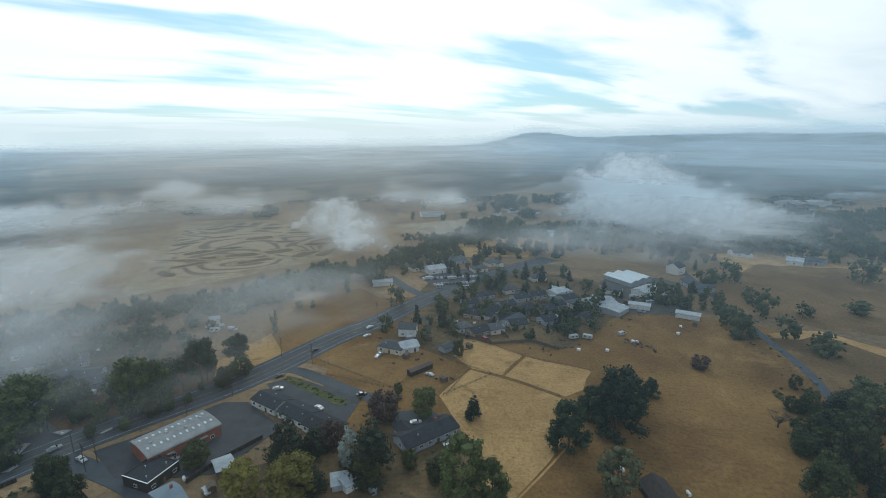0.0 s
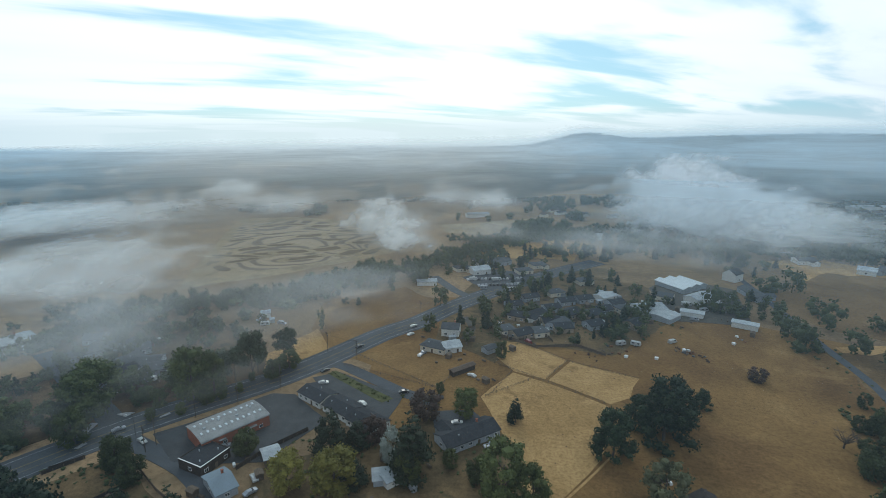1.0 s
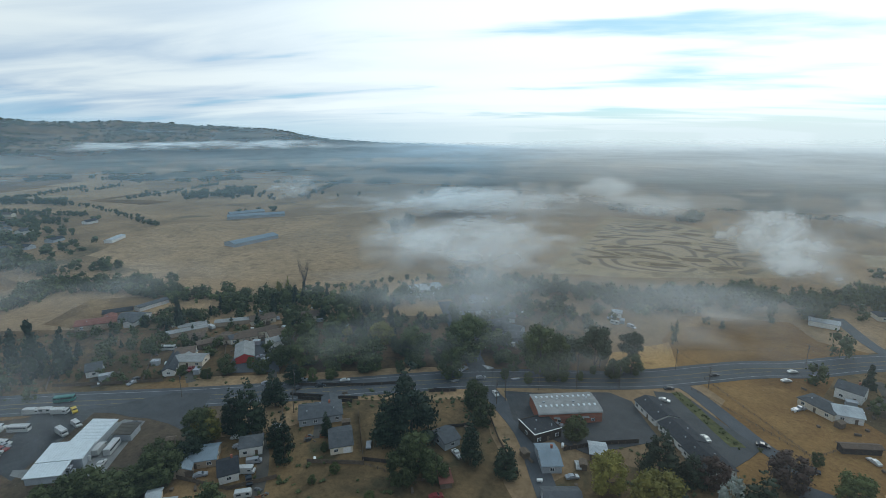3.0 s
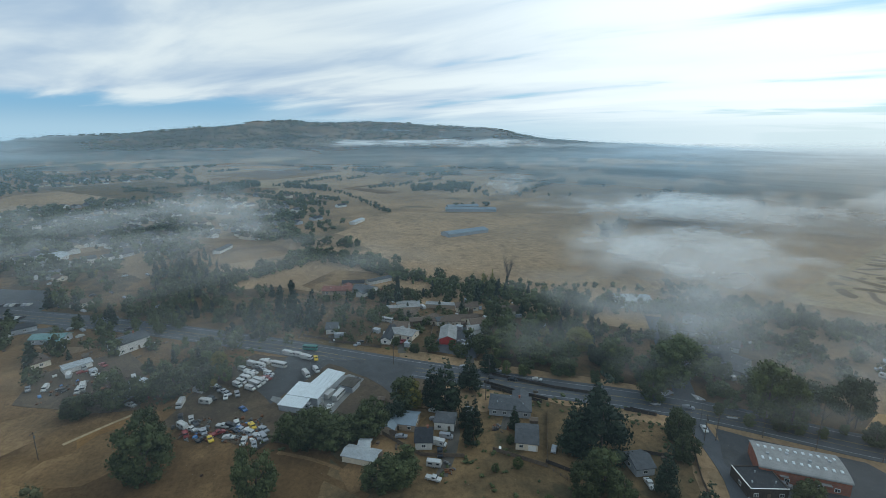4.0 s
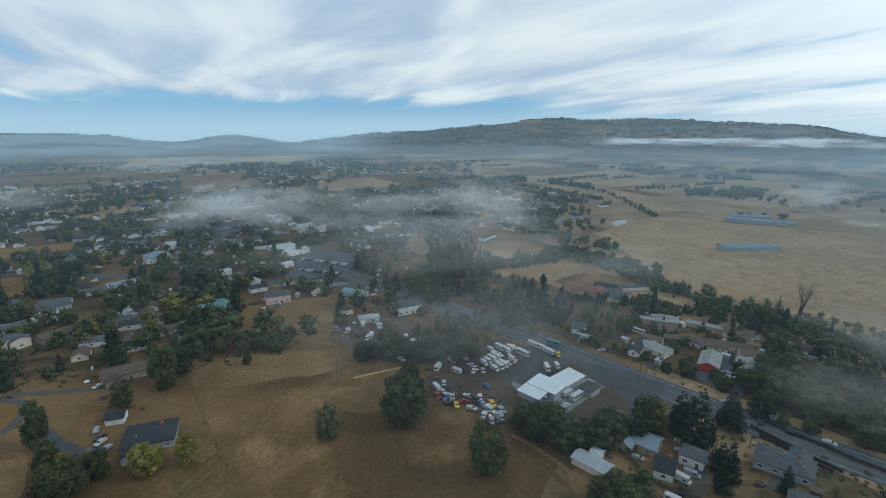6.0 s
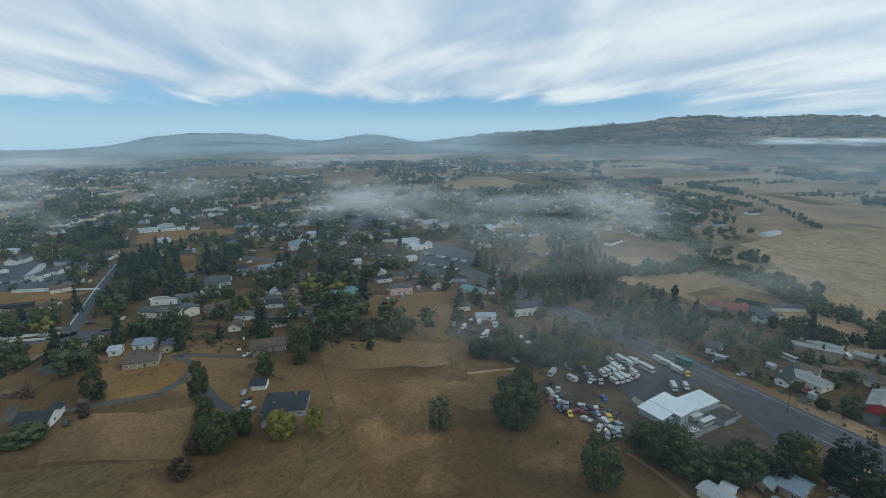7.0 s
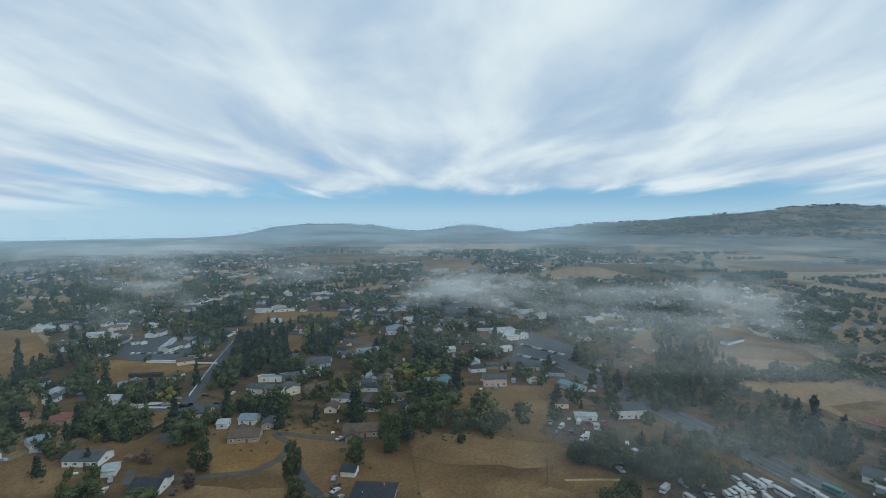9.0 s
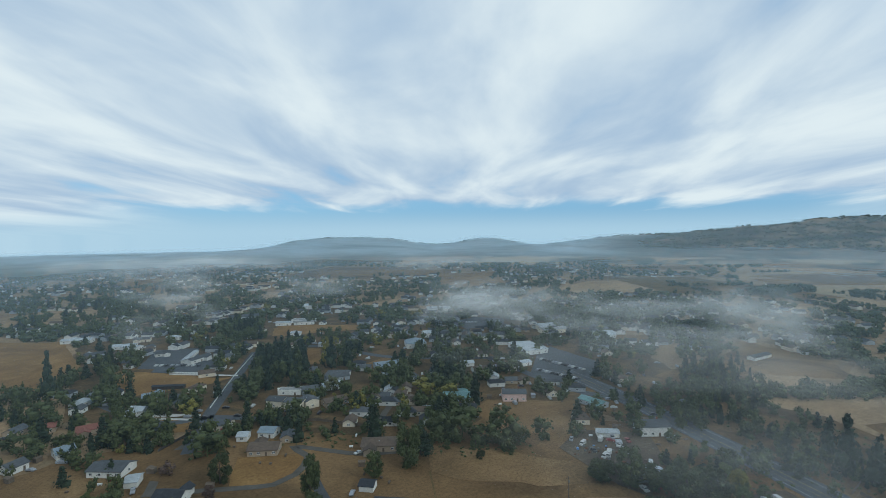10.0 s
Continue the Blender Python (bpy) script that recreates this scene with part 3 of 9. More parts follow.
# the field mown into winding strips
M_MAZE, _t, _b = shader("winding_mown_field")
_w = noise_node(_t, 0.0085, 1.5, 0.45, 1.6)
_f = noise_node(_t, 0.3, 5, 0.7)
_bands = _t.nodes.new("ShaderNodeMath")
_bands.operation = "PINGPONG"
_t.links.new(_w, _bands.inputs[0])
_bands.inputs[1].default_value = 0.055
_lines = ramp(_t, times_free(_t, _bands.outputs[0], 18.0), (0.10, (0.15, 0.108, 0.066)), (0.30, (0.17, 0.124, 0.076)), (0.42, (0.30, 0.222, 0.136)), (0.9, (0.34, 0.258, 0.16)))
_t.links.new(blend(_t, 1.0, _lines, ramp(_t, _f, (0.3, (0.75, 0.75, 0.75)), (0.7, (1.15, 1.15, 1.15))), "MULTIPLY"), _b.inputs["Base Color"])
_b.inputs["Roughness"].default_value = 0.95
bump(_t, _b, _f, 0.5, 0.4)
patch("field", [(-423.7, 553.0), (-352.3, 583.3), (-250.7, 564.3), (-147.4, 445.2), (-177.2, 393.6), (-223.4, 330.5), (-255.6, 298.0), (-273.1, 279.3)], M_STRAW, 0.07, "pale border of the mown field", "field", 2.0)
patch("field", [(-393.9, 522.7), (-338.9, 560.3), (-249.9, 545.8), (-161.5, 453.0), (-187.1, 404.2), (-233.5, 346.2), (-270.0, 328.3), (-301.0, 343.1)], M_MAZE, 0.1, "dry field mown into dark winding loops", "field", 2.0)

for _i, (_x, _y) in enumerate(((-336.2, 438.7), (-318.4, 474.4), (-298.8, 407.7), (-281.5, 426.4), (-275.7, 474.5), (-292.0, 529.4), (-332.7, 531.0), (-267.2, 394.9), (-276.4, 368.0), (-296.3, 376.6), (-228.0, 420.0), (-240.8, 462.6), (-204.5, 457.1), (-181.1, 422.1), (-246.9, 508.7), (-229.1, 386.2), (-252.8, 403.3), (-278.9, 336.4), (-354.7, 513.9), (-197.6, 415.4))):
    _l, _w, _q = _frng.uniform(11, 22), _frng.uniform(3.5, 7), radians(30) + _frng.normal() * 0.35
    for _k, _m, _name, _label in ((1.6, M_STRAW, "mown_ring", "pale mown ring in the winding field"), (1.0, M_SOIL, "dark_oval", "dark oval of uncut growth in the field")):
        patch(_name, [(_x + (math.cos(q) * _l * math.cos(_q) - math.sin(q) * _w * math.sin(_q)) * _k * (1 + 0.18 * math.sin(2 * q + _i)), _y + (math.cos(q) * _l * math.sin(_q) + math.sin(q) * _w * math.cos(_q)) * _k * (1 + 0.18 * math.cos(3 * q + _i))) for q in np.linspace(0, 6.0, 22)], _m, 0.13, _label, "field", 0.8)

patch("car_park", [(-302.0, -236.0), (-356.7, -270.9), (-376.3, -248.1), (-341.6, -200.9), (-303.4, -201.9)], M_ASPHALT, 0.09, "grey town car park with parked cars", "car park", 1.0)
patch("car_park", [(-413.0, -442.6), (-458.0, -450.0), (-477.4, -414.2), (-434.9, -378.6), (-392.5, -394.8)], M_ASPHALT, 0.09, "grey car park of a town store", "car park", 1.0)
road("road", [(-318.0, -296.6), (-302.5, -234.0), (-294.7, -183.1), (-310.0, -147.4)], 8.0, M_ASPHALT, 0.1, "grey town street between houses")
road("road", [(-174.8, -458.4), (-229.3, -441.0), (-256.5, -354.9), (-320.1, -290.6)], 8.0, M_ASPHALT, 0.1, "grey town street under trees")
road("road", [(-43.0, -393.8), (-65.5, -324.5), (-90.4, -313.0), (-113.9, -287.7)], 6.5, M_ASPHALT, 0.1, "grey town cross street")
# roads
main_road, MAIN = road("road", [(-330, -225), (-292, -130), (-252.5, -46.5), (-220, 13.6), (-196.3, 60.5), (-162.5, 129), (-123, 186), (-98.7, 239), (-84, 262), (-68, 297), (-40, 345), (-5, 395), (25, 430)],
                  17.5, M_ASPHALT, 0.14, "three-lane grey asphalt highway with painted lines")
for off, mat, half in ((0.6, M_LINE_Y, 0.06), (0.9, M_LINE_Y, 0.06), (-2.9, M_LINE_Y, 0.06), (6.3, M_LINE_W, 0.11), (-6.6, M_LINE_W, 0.11)):
    stripe(MAIN, main_road, off, half, 0.155, mat, "lane_line")
stripe(MAIN, main_road, -2.6, 0.06, 0.155, M_LINE_Y, "lane_line", 0.5)
side_road, SIDE = road("road", [(-160, 128), (-146, 124), (-120, 117), (-100, 105.5), (-70, 88), (-30, 62)], 7.5, M_ASPHALT, 0.12, "narrow asphalt side road")
north_road, _ = road("road", [(-160, 128), (-176, 137), (-205, 150), (-260, 175)], 9.0, M_ASPHALT, 0.12, "asphalt side street under trees")
lane, _ = road("road", [(127, 420), (130, 340), (131.4, 281), (133.7, 239), (130.3, 210), (124, 187), (112, 150)], 4.4, M_ASPHALT, 0.1, "single-track asphalt lane between pastures")
road("road", [(-100.5, 356.0), (-75.4, 324.4), (-56.3, 308.9)], 7.0, M_ASPHALT, 0.1, "short asphalt side street")
road("road", [(-115.6, 188.6), (-107.4, 199.9), (-91.4, 194.5), (-65.6, 182.3), (-49.5, 177.9)], 6.5, M_ASPHALT, 0.1, "asphalt drive beside a green strip")
town_road, TOWN = road("road", [(-174.8, -458.4), (-126.5, -377.0), (-92.0, -317.8), (-67.1, -267.5)], 7.5, M_ASPHALT, 0.1, "straight asphalt town street")
road("driveway", [(-41.6, -238.2), (-67.4, -220.5), (-86.2, -208.6), (-97.8, -210.9), (-110.3, -223.5), (-109.9, -239.8), (-130.1, -209.2), (-146.2, -197.7)], 4.0, M_GRAVEL, 0.1, "winding dusty grey driveway", "driveway")
road("driveway", [(-102.8, -204.7), (-97.3, -183.3), (-96.8, -171.6), (-101.9, -163.2)], 4.5, M_ASPHALT_DARK, 0.09, "asphalt drive to a dark-roofed house", "driveway")
road("track", [(-176.7, -109.1), (-186.7, -100.0), (-195.1, -91.4)], 1.5, M_STRAW, 0.12, "pale beaten dirt track", "track")
road("track", [(-127.1, -149.9), (-104.8, -110.1), (-82.1, -76.3)], 1.3, M_OLIVE, 0.085, "faint dirt track across the meadow", "track")
road("track", [(-159.5, -33.1), (-143.5, -14.3), (-132.6, -1.1)], 2.6, M_MEADOW, 0.07, "grassy track behind the sheds", "track")
road("track", [(42.3, 216.5), (65.9, 195.7), (97.3, 172.1)], 0.6, M_BROWN, 0.085, "line of pale trodden grass", "track")
road("track", [(19.9, 161.8), (9.2, 143.4), (-1.3, 126.6)], 0.8, M_GOLD, 0.085, "pale grassy edge of a field", "track")
# worn strips, ruts and rows of the meadows
patch("field", [(-101.1, -133.2), (-122.5, -144.6), (-129.0, -146.1), (-89.4, -90.7), (-77.7, -105.1)], M_OLIVE, 0.066, "darker worn strip of meadow", "field", 5.0)
patch("field", [(-104.3, -137.8), (-118.6, -153.1), (-128.7, -148.0), (-116.0, -128.2), (-105.9, -125.4)], M_PALE, 0.068, "paler trodden grass beside a house", "field", 5.0)
patch("field", [(-162.1, -189.2), (-187.7, -163.1), (-193.9, -123.3), (-187.6, -115.3), (-152.2, -152.0), (-145.2, -170.1)], M_PALE, 0.066, "pale dry strip along the trees", "field", 5.0)
patch("field", [(-14.5, -221.1), (-37.7, -195.3), (-57.7, -169.0), (-44.6, -142.5), (-9.3, -186.2)], M_OLIVE, 0.066, "olive rows of a tilled strip", "field", 5.0)
patch("field", [(-50.2, -229.6), (-89.3, -185.2), (-69.9, -155.9), (-50.1, -184.1), (-39.8, -196.8)], M_PALE, 0.064, "brown paddock beside the drive", "field", 5.0)
patch("field", [(-158.1, -116.1), (-188.1, -93.3), (-195.1, -90.7), (-179.4, -72.8), (-150.0, -89.6)], M_PALE, 0.064, "pale bare ground beside the oak", "field", 5.0)
patch("field", [(-162.6, -193.6), (-190.4, -151.8), (-205.0, -120.8), (-185.6, -115.9), (-148.3, -155.5), (-143.6, -168.1)], M_PALE, 0.064, "lighter grass at the top of the meadow", "field", 5.0)
patch("field", [(-144.8, -10.8), (-172.8, 12.1), (-172.8, 21.5), (-140.0, 6.8), (-135.1, -6.3)], M_PALE, 0.064, "trodden yard grass", "field", 5.0)
road("track", [(-144.5, -171.0), (-121.0, -136.1), (-104.8, -110.1), (-90.3, -89.5)], 0.9, M_OLIVE, 0.09, "dark rut along the meadow edge", "track")
road("track", [(-130.5, -91.2), (-150.3, -100.1), (-166.6, -93.5), (-182.3, -90.5)], 0.9, M_PALE, 0.09, "faint pale footpath over the meadow", "track")
road("track", [(-159.8, -32.1), (-153.9, -19.7), (-144.0, -5.4)], 1.6, M_PALE, 0.09, "pale track behind the yard", "track")
road("track", [(-179.9, -33.2), (-150.5, -10.5), (-138.0, -2.9)], 1.6, M_MEADOW, 0.09, "grassy wheel track", "track")
# paving
patch("car_park", [(-147.7, 130.9), (-139.0, 140.6), (-121.4, 168.2), (-110.8, 169.8), (-88.1, 155.0), (-97.7, 126.7), (-118.0, 120.8), (-128.9, 119.1)], M_ASPHALT_DARK, 0.1, "worn dark asphalt car park round the brick hall", "car park", 0.8)
patch("car_park", [(-111.5, 185.1), (-101.7, 192.9), (-64.9, 180.1), (-65.6, 155.5), (-81.4, 160.6)], M_ASPHALT_DARK, 0.09, "dark asphalt parking court of low flats", "car park", 0.8)
patch("car_park", [(-50.2, 171.4), (-34.8, 175.9), (-26.8, 169.0), (-43.6, 155.3)], M_ASPHALT, 0.09, "asphalt forecourt", "car park", 0.8)
patch("green_strip", [(-105.9, 190.1), (-103.5, 193.7), (-68.6, 176.3), (-72.0, 172.3)], M_LAWN, 0.14, "narrow green planted strip", "verge", 0.5)
patch("yard", [(-184.0, -79.1), (-206.4, -75.6), (-244.3, -56.2), (-229.7, -22.1), (-215.5, -32.4), (-197.3, -41.1), (-171.4, -32.4), (-161.9, -39.2), (-173.6, -57.7)], M_DIRT, 0.075, "bare dirt vehicle yard", "yard", 1.5)
patch("yard", [(-208.4, -48.7), (-245.1, -36.1), (-231.3, -20.2), (-226.3, 10.8), (-217.6, 24.9), (-191.5, 11.6), (-210.1, -0.6), (-227.4, -17.6), (-193.0, -40.0)], M_ASPHALT_DARK, 0.1, "dark asphalt yard round the workshop", "yard", 1.5)
patch("yard", [(-225.5, -61.9), (-241.2, -34.4), (-227.9, -3.2), (-205.1, 36.7), (-186.1, 30.5), (-181.9, 14.2), (-168.9, -4.8), (-160.4, -22.1), (-166.9, -37.4), (-193.2, -53.4)], M_DIRT, 0.06, "dark oily ground between yard and highway", "yard", 2.0)
patch("concrete_pad", [(-196.4, -40.9), (-183.0, -27.6), (-180.7, -14.9), (-208.6, -1.3), (-214.5, -8.2), (-204.8, -22.1), (-195.2, -32.2), (-199.5, -40.4)], M_CONCRETE, 0.125, "pale concrete pad of the workshop", "pavement", 0.6)
patch("yard", [(-209.3, -144.6), (-236.6, -151.2), (-259.9, -121.9), (-233.5, -102.3), (-197.4, -91.1), (-196.8, -105.7)], M_DIRT, 0.08, "dirt yard with sheds and trailers", "yard", 1.5)
patch("yard", [(-233.2, 33.9), (-267.5, 46.2), (-262.7, 68.2), (-221.2, 54.0)], M_ASPHALT, 0.09, "asphalt forecourt of the red barn", "yard", 1.0)
patch("car_park", [(-86.5, -448.9), (-112.0, -492.4), (-141.8, -454.8), (-114.3, -413.9)], M_ASPHALT, 0.09, "grey town car park", "car park", 1.0)
patch("car_park", [(-78.7, 359.1), (-56.0, 387.0), (-27.7, 382.5), (-29.0, 344.5), (-56.1, 331.1)], M_ASPHALT, 0.09, "grey asphalt yard of a depot", "car park", 1.0)
patch("yard", [(57.7, 364.1), (80.0, 398.0), (115.5, 372.5), (105.3, 301.5), (62.3, 299.9)], M_GRAVEL, 0.08, "gravel yard round pale sheds", "yard", 1.5)
for pts in ([(-174.3, 122.7), (-176.9, 130.8), (-174.2, 131.4), (-172.4, 125.7)], [(-172.5, 138.2), (-169.7, 140.3), (-166.5, 141.0), (-167.4, 137.5)]):
    patch("traffic_island", pts, M_LINE_W, 0.26, "white-painted raised traffic island", "traffic island")
for pts in ([(-168.4, 116.3), (-167.7, 120.6), (-166.2, 120.2), (-166.5, 116.9)], [(-154.3, 140.6), (-153.0, 144.8), (-151.8, 144.0), (-153.1, 140.8)]):
    patch("road_marking", pts, M_LINE_W, 0.16, "worn white turn marking", "road marking")

# ---- haze and fog: thin see-through sheets, the haze painted on by direction ----


def mist(name, colour, through_share=0.5):
    m = bpy.data.materials.new(name)
    m.use_nodes = True
    t = m.node_tree
    t.nodes.clear()
    out = t.nodes.new("ShaderNodeOutputMaterial")
    clear = t.nodes.new("ShaderNodeBsdfTransparent")
    lit, glow_through, body, mixer = (t.nodes.new(k) for k in ("ShaderNodeBsdfDiffuse", "ShaderNodeBsdfTranslucent", "ShaderNodeMixShader", "ShaderNodeMixShader"))
    lit.inputs[0].default_value = glow_through.inputs[0].default_value = (*colour, 1)
    body.inputs[0].default_value = through_share
    t.links.new(lit.outputs[0], body.inputs[1])
    t.links.new(glow_through.outputs[0], body.inputs[2])
    t.links.new(clear.outputs[0], mixer.inputs[1])
    t.links.new(body.outputs[0], mixer.inputs[2])
    t.links.new(mixer.outputs[0], out.inputs[0])
    return m, t, mixer.inputs[0]


def attr(t, name):
    node = t.nodes.new("ShaderNodeAttribute")
    node.attribute_name = name
    return node.outputs["Fac"]


def times(t, a, b):
    node = t.nodes.new("ShaderNodeMath")
    node.operation = "MULTIPLY"
    node.use_clamp = True
    for i, v in enumerate((a, b)):
        if isinstance(v, (int, float)):
            node.inputs[i].default_value = v
        else:
            t.links.new(v, node.inputs[i])
    return node.outputs[0]


M_HAZE, _t, _fac = mist("painted_valley_haze", (0.64, 0.83, 0.97), 0.3)
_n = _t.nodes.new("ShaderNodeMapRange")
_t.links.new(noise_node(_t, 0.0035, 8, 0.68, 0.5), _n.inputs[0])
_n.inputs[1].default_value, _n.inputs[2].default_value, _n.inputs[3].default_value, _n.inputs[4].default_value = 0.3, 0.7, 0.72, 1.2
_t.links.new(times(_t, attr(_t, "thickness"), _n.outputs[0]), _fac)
# haze glow painted into the colour: blue, whitened towards the sun
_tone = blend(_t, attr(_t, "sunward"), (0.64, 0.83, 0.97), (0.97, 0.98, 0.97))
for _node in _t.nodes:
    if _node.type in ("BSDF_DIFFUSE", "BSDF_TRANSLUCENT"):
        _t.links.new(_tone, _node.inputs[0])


def haze_sheet():
    """The valley's haze, painted on a broad shallow dish: thicker the further off, draped against the hills."""
    slopes = [-80, -60, -45, -36, -30, -25, -21, -18, -15, -13, -11, -9.5, -8, -7, -6, -5.2, -4.5, -3.9, -3.4, -3.0, -2.7, -2.5]
    slopes += [-2.35 + 0.15 * i for i in range(30)]
    n = 240
    vs, thick, bright = [], [], []
    for el in slopes:
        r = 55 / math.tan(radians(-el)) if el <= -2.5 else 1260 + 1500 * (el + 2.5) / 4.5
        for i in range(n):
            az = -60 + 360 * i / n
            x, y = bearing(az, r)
            # haze opacity painted per vertex from bearing and elevation seen at the camera
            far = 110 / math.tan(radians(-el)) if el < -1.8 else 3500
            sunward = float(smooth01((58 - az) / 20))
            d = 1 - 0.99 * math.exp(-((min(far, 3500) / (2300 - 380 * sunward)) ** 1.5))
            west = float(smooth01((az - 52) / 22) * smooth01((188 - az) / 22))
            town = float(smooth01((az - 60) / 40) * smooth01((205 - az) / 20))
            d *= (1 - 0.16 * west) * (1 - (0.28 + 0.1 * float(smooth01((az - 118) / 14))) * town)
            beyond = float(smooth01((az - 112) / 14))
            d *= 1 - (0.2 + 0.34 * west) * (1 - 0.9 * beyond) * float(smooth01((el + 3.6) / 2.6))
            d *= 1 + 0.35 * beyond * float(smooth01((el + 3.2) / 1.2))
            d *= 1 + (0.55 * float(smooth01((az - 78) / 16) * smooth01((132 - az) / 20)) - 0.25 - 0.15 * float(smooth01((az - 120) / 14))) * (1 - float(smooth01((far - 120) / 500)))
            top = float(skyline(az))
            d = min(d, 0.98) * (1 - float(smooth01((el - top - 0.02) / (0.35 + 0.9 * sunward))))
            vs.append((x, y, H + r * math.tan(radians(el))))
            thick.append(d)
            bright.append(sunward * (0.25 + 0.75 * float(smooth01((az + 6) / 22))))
    fs = []
    for k in range(len(slopes) - 1):
        a, b = k * n, (k + 1) * n
        fs += [(a + i, b + i, b + (i + 1) % n, a + (i + 1) % n) for i in range(n)]
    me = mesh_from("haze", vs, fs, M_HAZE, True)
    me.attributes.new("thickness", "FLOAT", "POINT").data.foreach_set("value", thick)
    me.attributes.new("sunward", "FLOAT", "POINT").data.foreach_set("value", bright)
    return tagged(new("haze", me), "thin sheet with blue-grey valley haze painted on it", "haze", kind="stuff")


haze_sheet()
M_FOG, _t, _fac = mist("fog", (0.95, 0.93, 0.90), 0.38)
_t.links.new(times(_t, attr(_t, "thickness"), step(_t, noise_node(_t, 0.011, 6, 0.54, 0.6, stretch=(1, 1, 1.5)), 0.26, 0.68)), _fac)
M_FOG_THICK, _t, _fac = mist("thick_fog", (0.94, 0.94, 0.94), 0.38)
_t.links.new(times(_t, attr(_t, "thickness"), step(_t, noise_node(_t, 0.012, 6, 0.6, 0.6), 0.16, 0.55)), _fac)
M_FOG_FAR, _t, _fac = mist("far_fog", (0.92, 0.94, 0.94), 0.38)
_t.links.new(times(_t, attr(_t, "thickness"), step(_t, noise_node(_t, 0.0035, 3, 0.5, 0.3, stretch=(1, 1, 0.3)), 0.28, 0.62)), _fac)
fog_rng = np.random.default_rng(11)


def fog_bank(az, r, across, along, base, top, strength, lean=0.0, layers=5, label="low drifting bank of white morning fog", thick_mat=None):
    """A bank of fog: a few soft sheets that billow up one behind another, each thinning out to nothing at its edge."""
    ca, sa = math.cos(radians(az + lean)), math.sin(radians(az + lean))
    cx, cy = bearing(az, r)
    n = 28
    layers = (layers if r < 1500 else 4) if strength > 0.2 else 3
    across, along = across * 1.3, along * 1.3
    vs, fs, thick = [], [], []
    for k in range(layers):
        ox, oy = fog_rng.uniform(-0.16, 0.16), (k / (layers - 1) - 0.5) * 0.5
        wide, deep, tall = fog_rng.uniform(0.65, 1.0), fog_rng.uniform(0.6, 0.85), fog_rng.uniform(0.75, 1.05)
        seed = fog_rng.uniform(0, 50)
        k0 = len(vs)
        for j in range(n + 1):
            for i in range(n + 1):
                u, v = 2 * i / n - 1, 2 * j / n - 1
                ex, ey = (u * wide + ox) * across / 2, (v * deep + oy) * along / 2
                x, y = cx + ex * ca - ey * sa, cy + ex * sa + ey * ca
                wob = noise.noise(Vector((x / 110, y / 110, seed)))
                rad = math.sqrt(u * u + v * v) + 0.75 * noise.fractal(Vector((u * 2.3, v * 1.8, seed)), 0.8, 2.1, 4) + 0.02
                z = base + (top - base) * tall * (0.5 + 0.5 * v) + wob * (top - base) * 0.12
                vs.append((x, y, max(z, 4 + 0.3 * k)))
                thick.append(strength * float(smooth01(1 - rad)))
        fs += [(k0 + j * (n + 1) + i, k0 + j * (n + 1) + i + 1, k0 + (j + 1) * (n + 1) + i + 1, k0 + (j + 1) * (n + 1) + i) for j in range(n) for i in range(n)]
    # only where there is fog
    fs = [f for f in fs if max(thick[i] for i in f) > 0.002]
    kept = sorted({i for f in fs for i in f})
    place = {i: k for k, i in enumerate(kept)}
    vs, thick, fs = [vs[i] for i in kept], [thick[i] for i in kept], [tuple(place[i] for i in f) for f in fs]
    me = mesh_from("fog_bank", vs, fs, thick_mat or (M_FOG if r < 1700 else M_FOG_FAR), True)
    me.attributes.new("thickness", "FLOAT", "POINT").data.foreach_set("value", thick)
    return tagged(new("fog_bank", me), label, "fog", group="fog banks in the valley", kind="stuff")

# ---- trees ----


def leaf_quads(centres, size, rng, per=1):
    """Small leaf sprays: bent quads turned every way, round each centre."""
    n = len(centres)
    a = rng.normal(size=(n, 3))
    a /= np.linalg.norm(a, axis=1)[:, None]
    b = np.cross(a, rng.normal(size=(n, 3)))
    b /= np.linalg.norm(b, axis=1)[:, None]
    s = size * rng.uniform(0.6, 1.35, (n, 1))
    quad = np.stack([centres - a * s - b * s * 0.5, centres + a * s * 0.3 - b * s * 0.7, centres + a * s + b * s * 0.4, centres - a * s * 0.2 + b * s * 0.8], 1)
    return quad.reshape(-1, 3), [(4 * i, 4 * i + 1, 4 * i + 2, 4 * i + 3) for i in range(n)]


def blob(rng, centre, radius, stretch=1.0, sub=1):
    bm = bmesh.new()
    bmesh.ops.create_icosphere(bm, subdivisions=sub, radius=1.0)
    vs = np.array([v.co[:] for v in bm.verts])
    fs = [tuple(v.index for v in f.verts) for f in bm.faces]
    bm.free()
    vs = vs * (radius * rng.uniform(0.75, 1.15, (len(vs), 1))) * np.array([1, 1, stretch]) + np.array(centre)
    return vs, fs


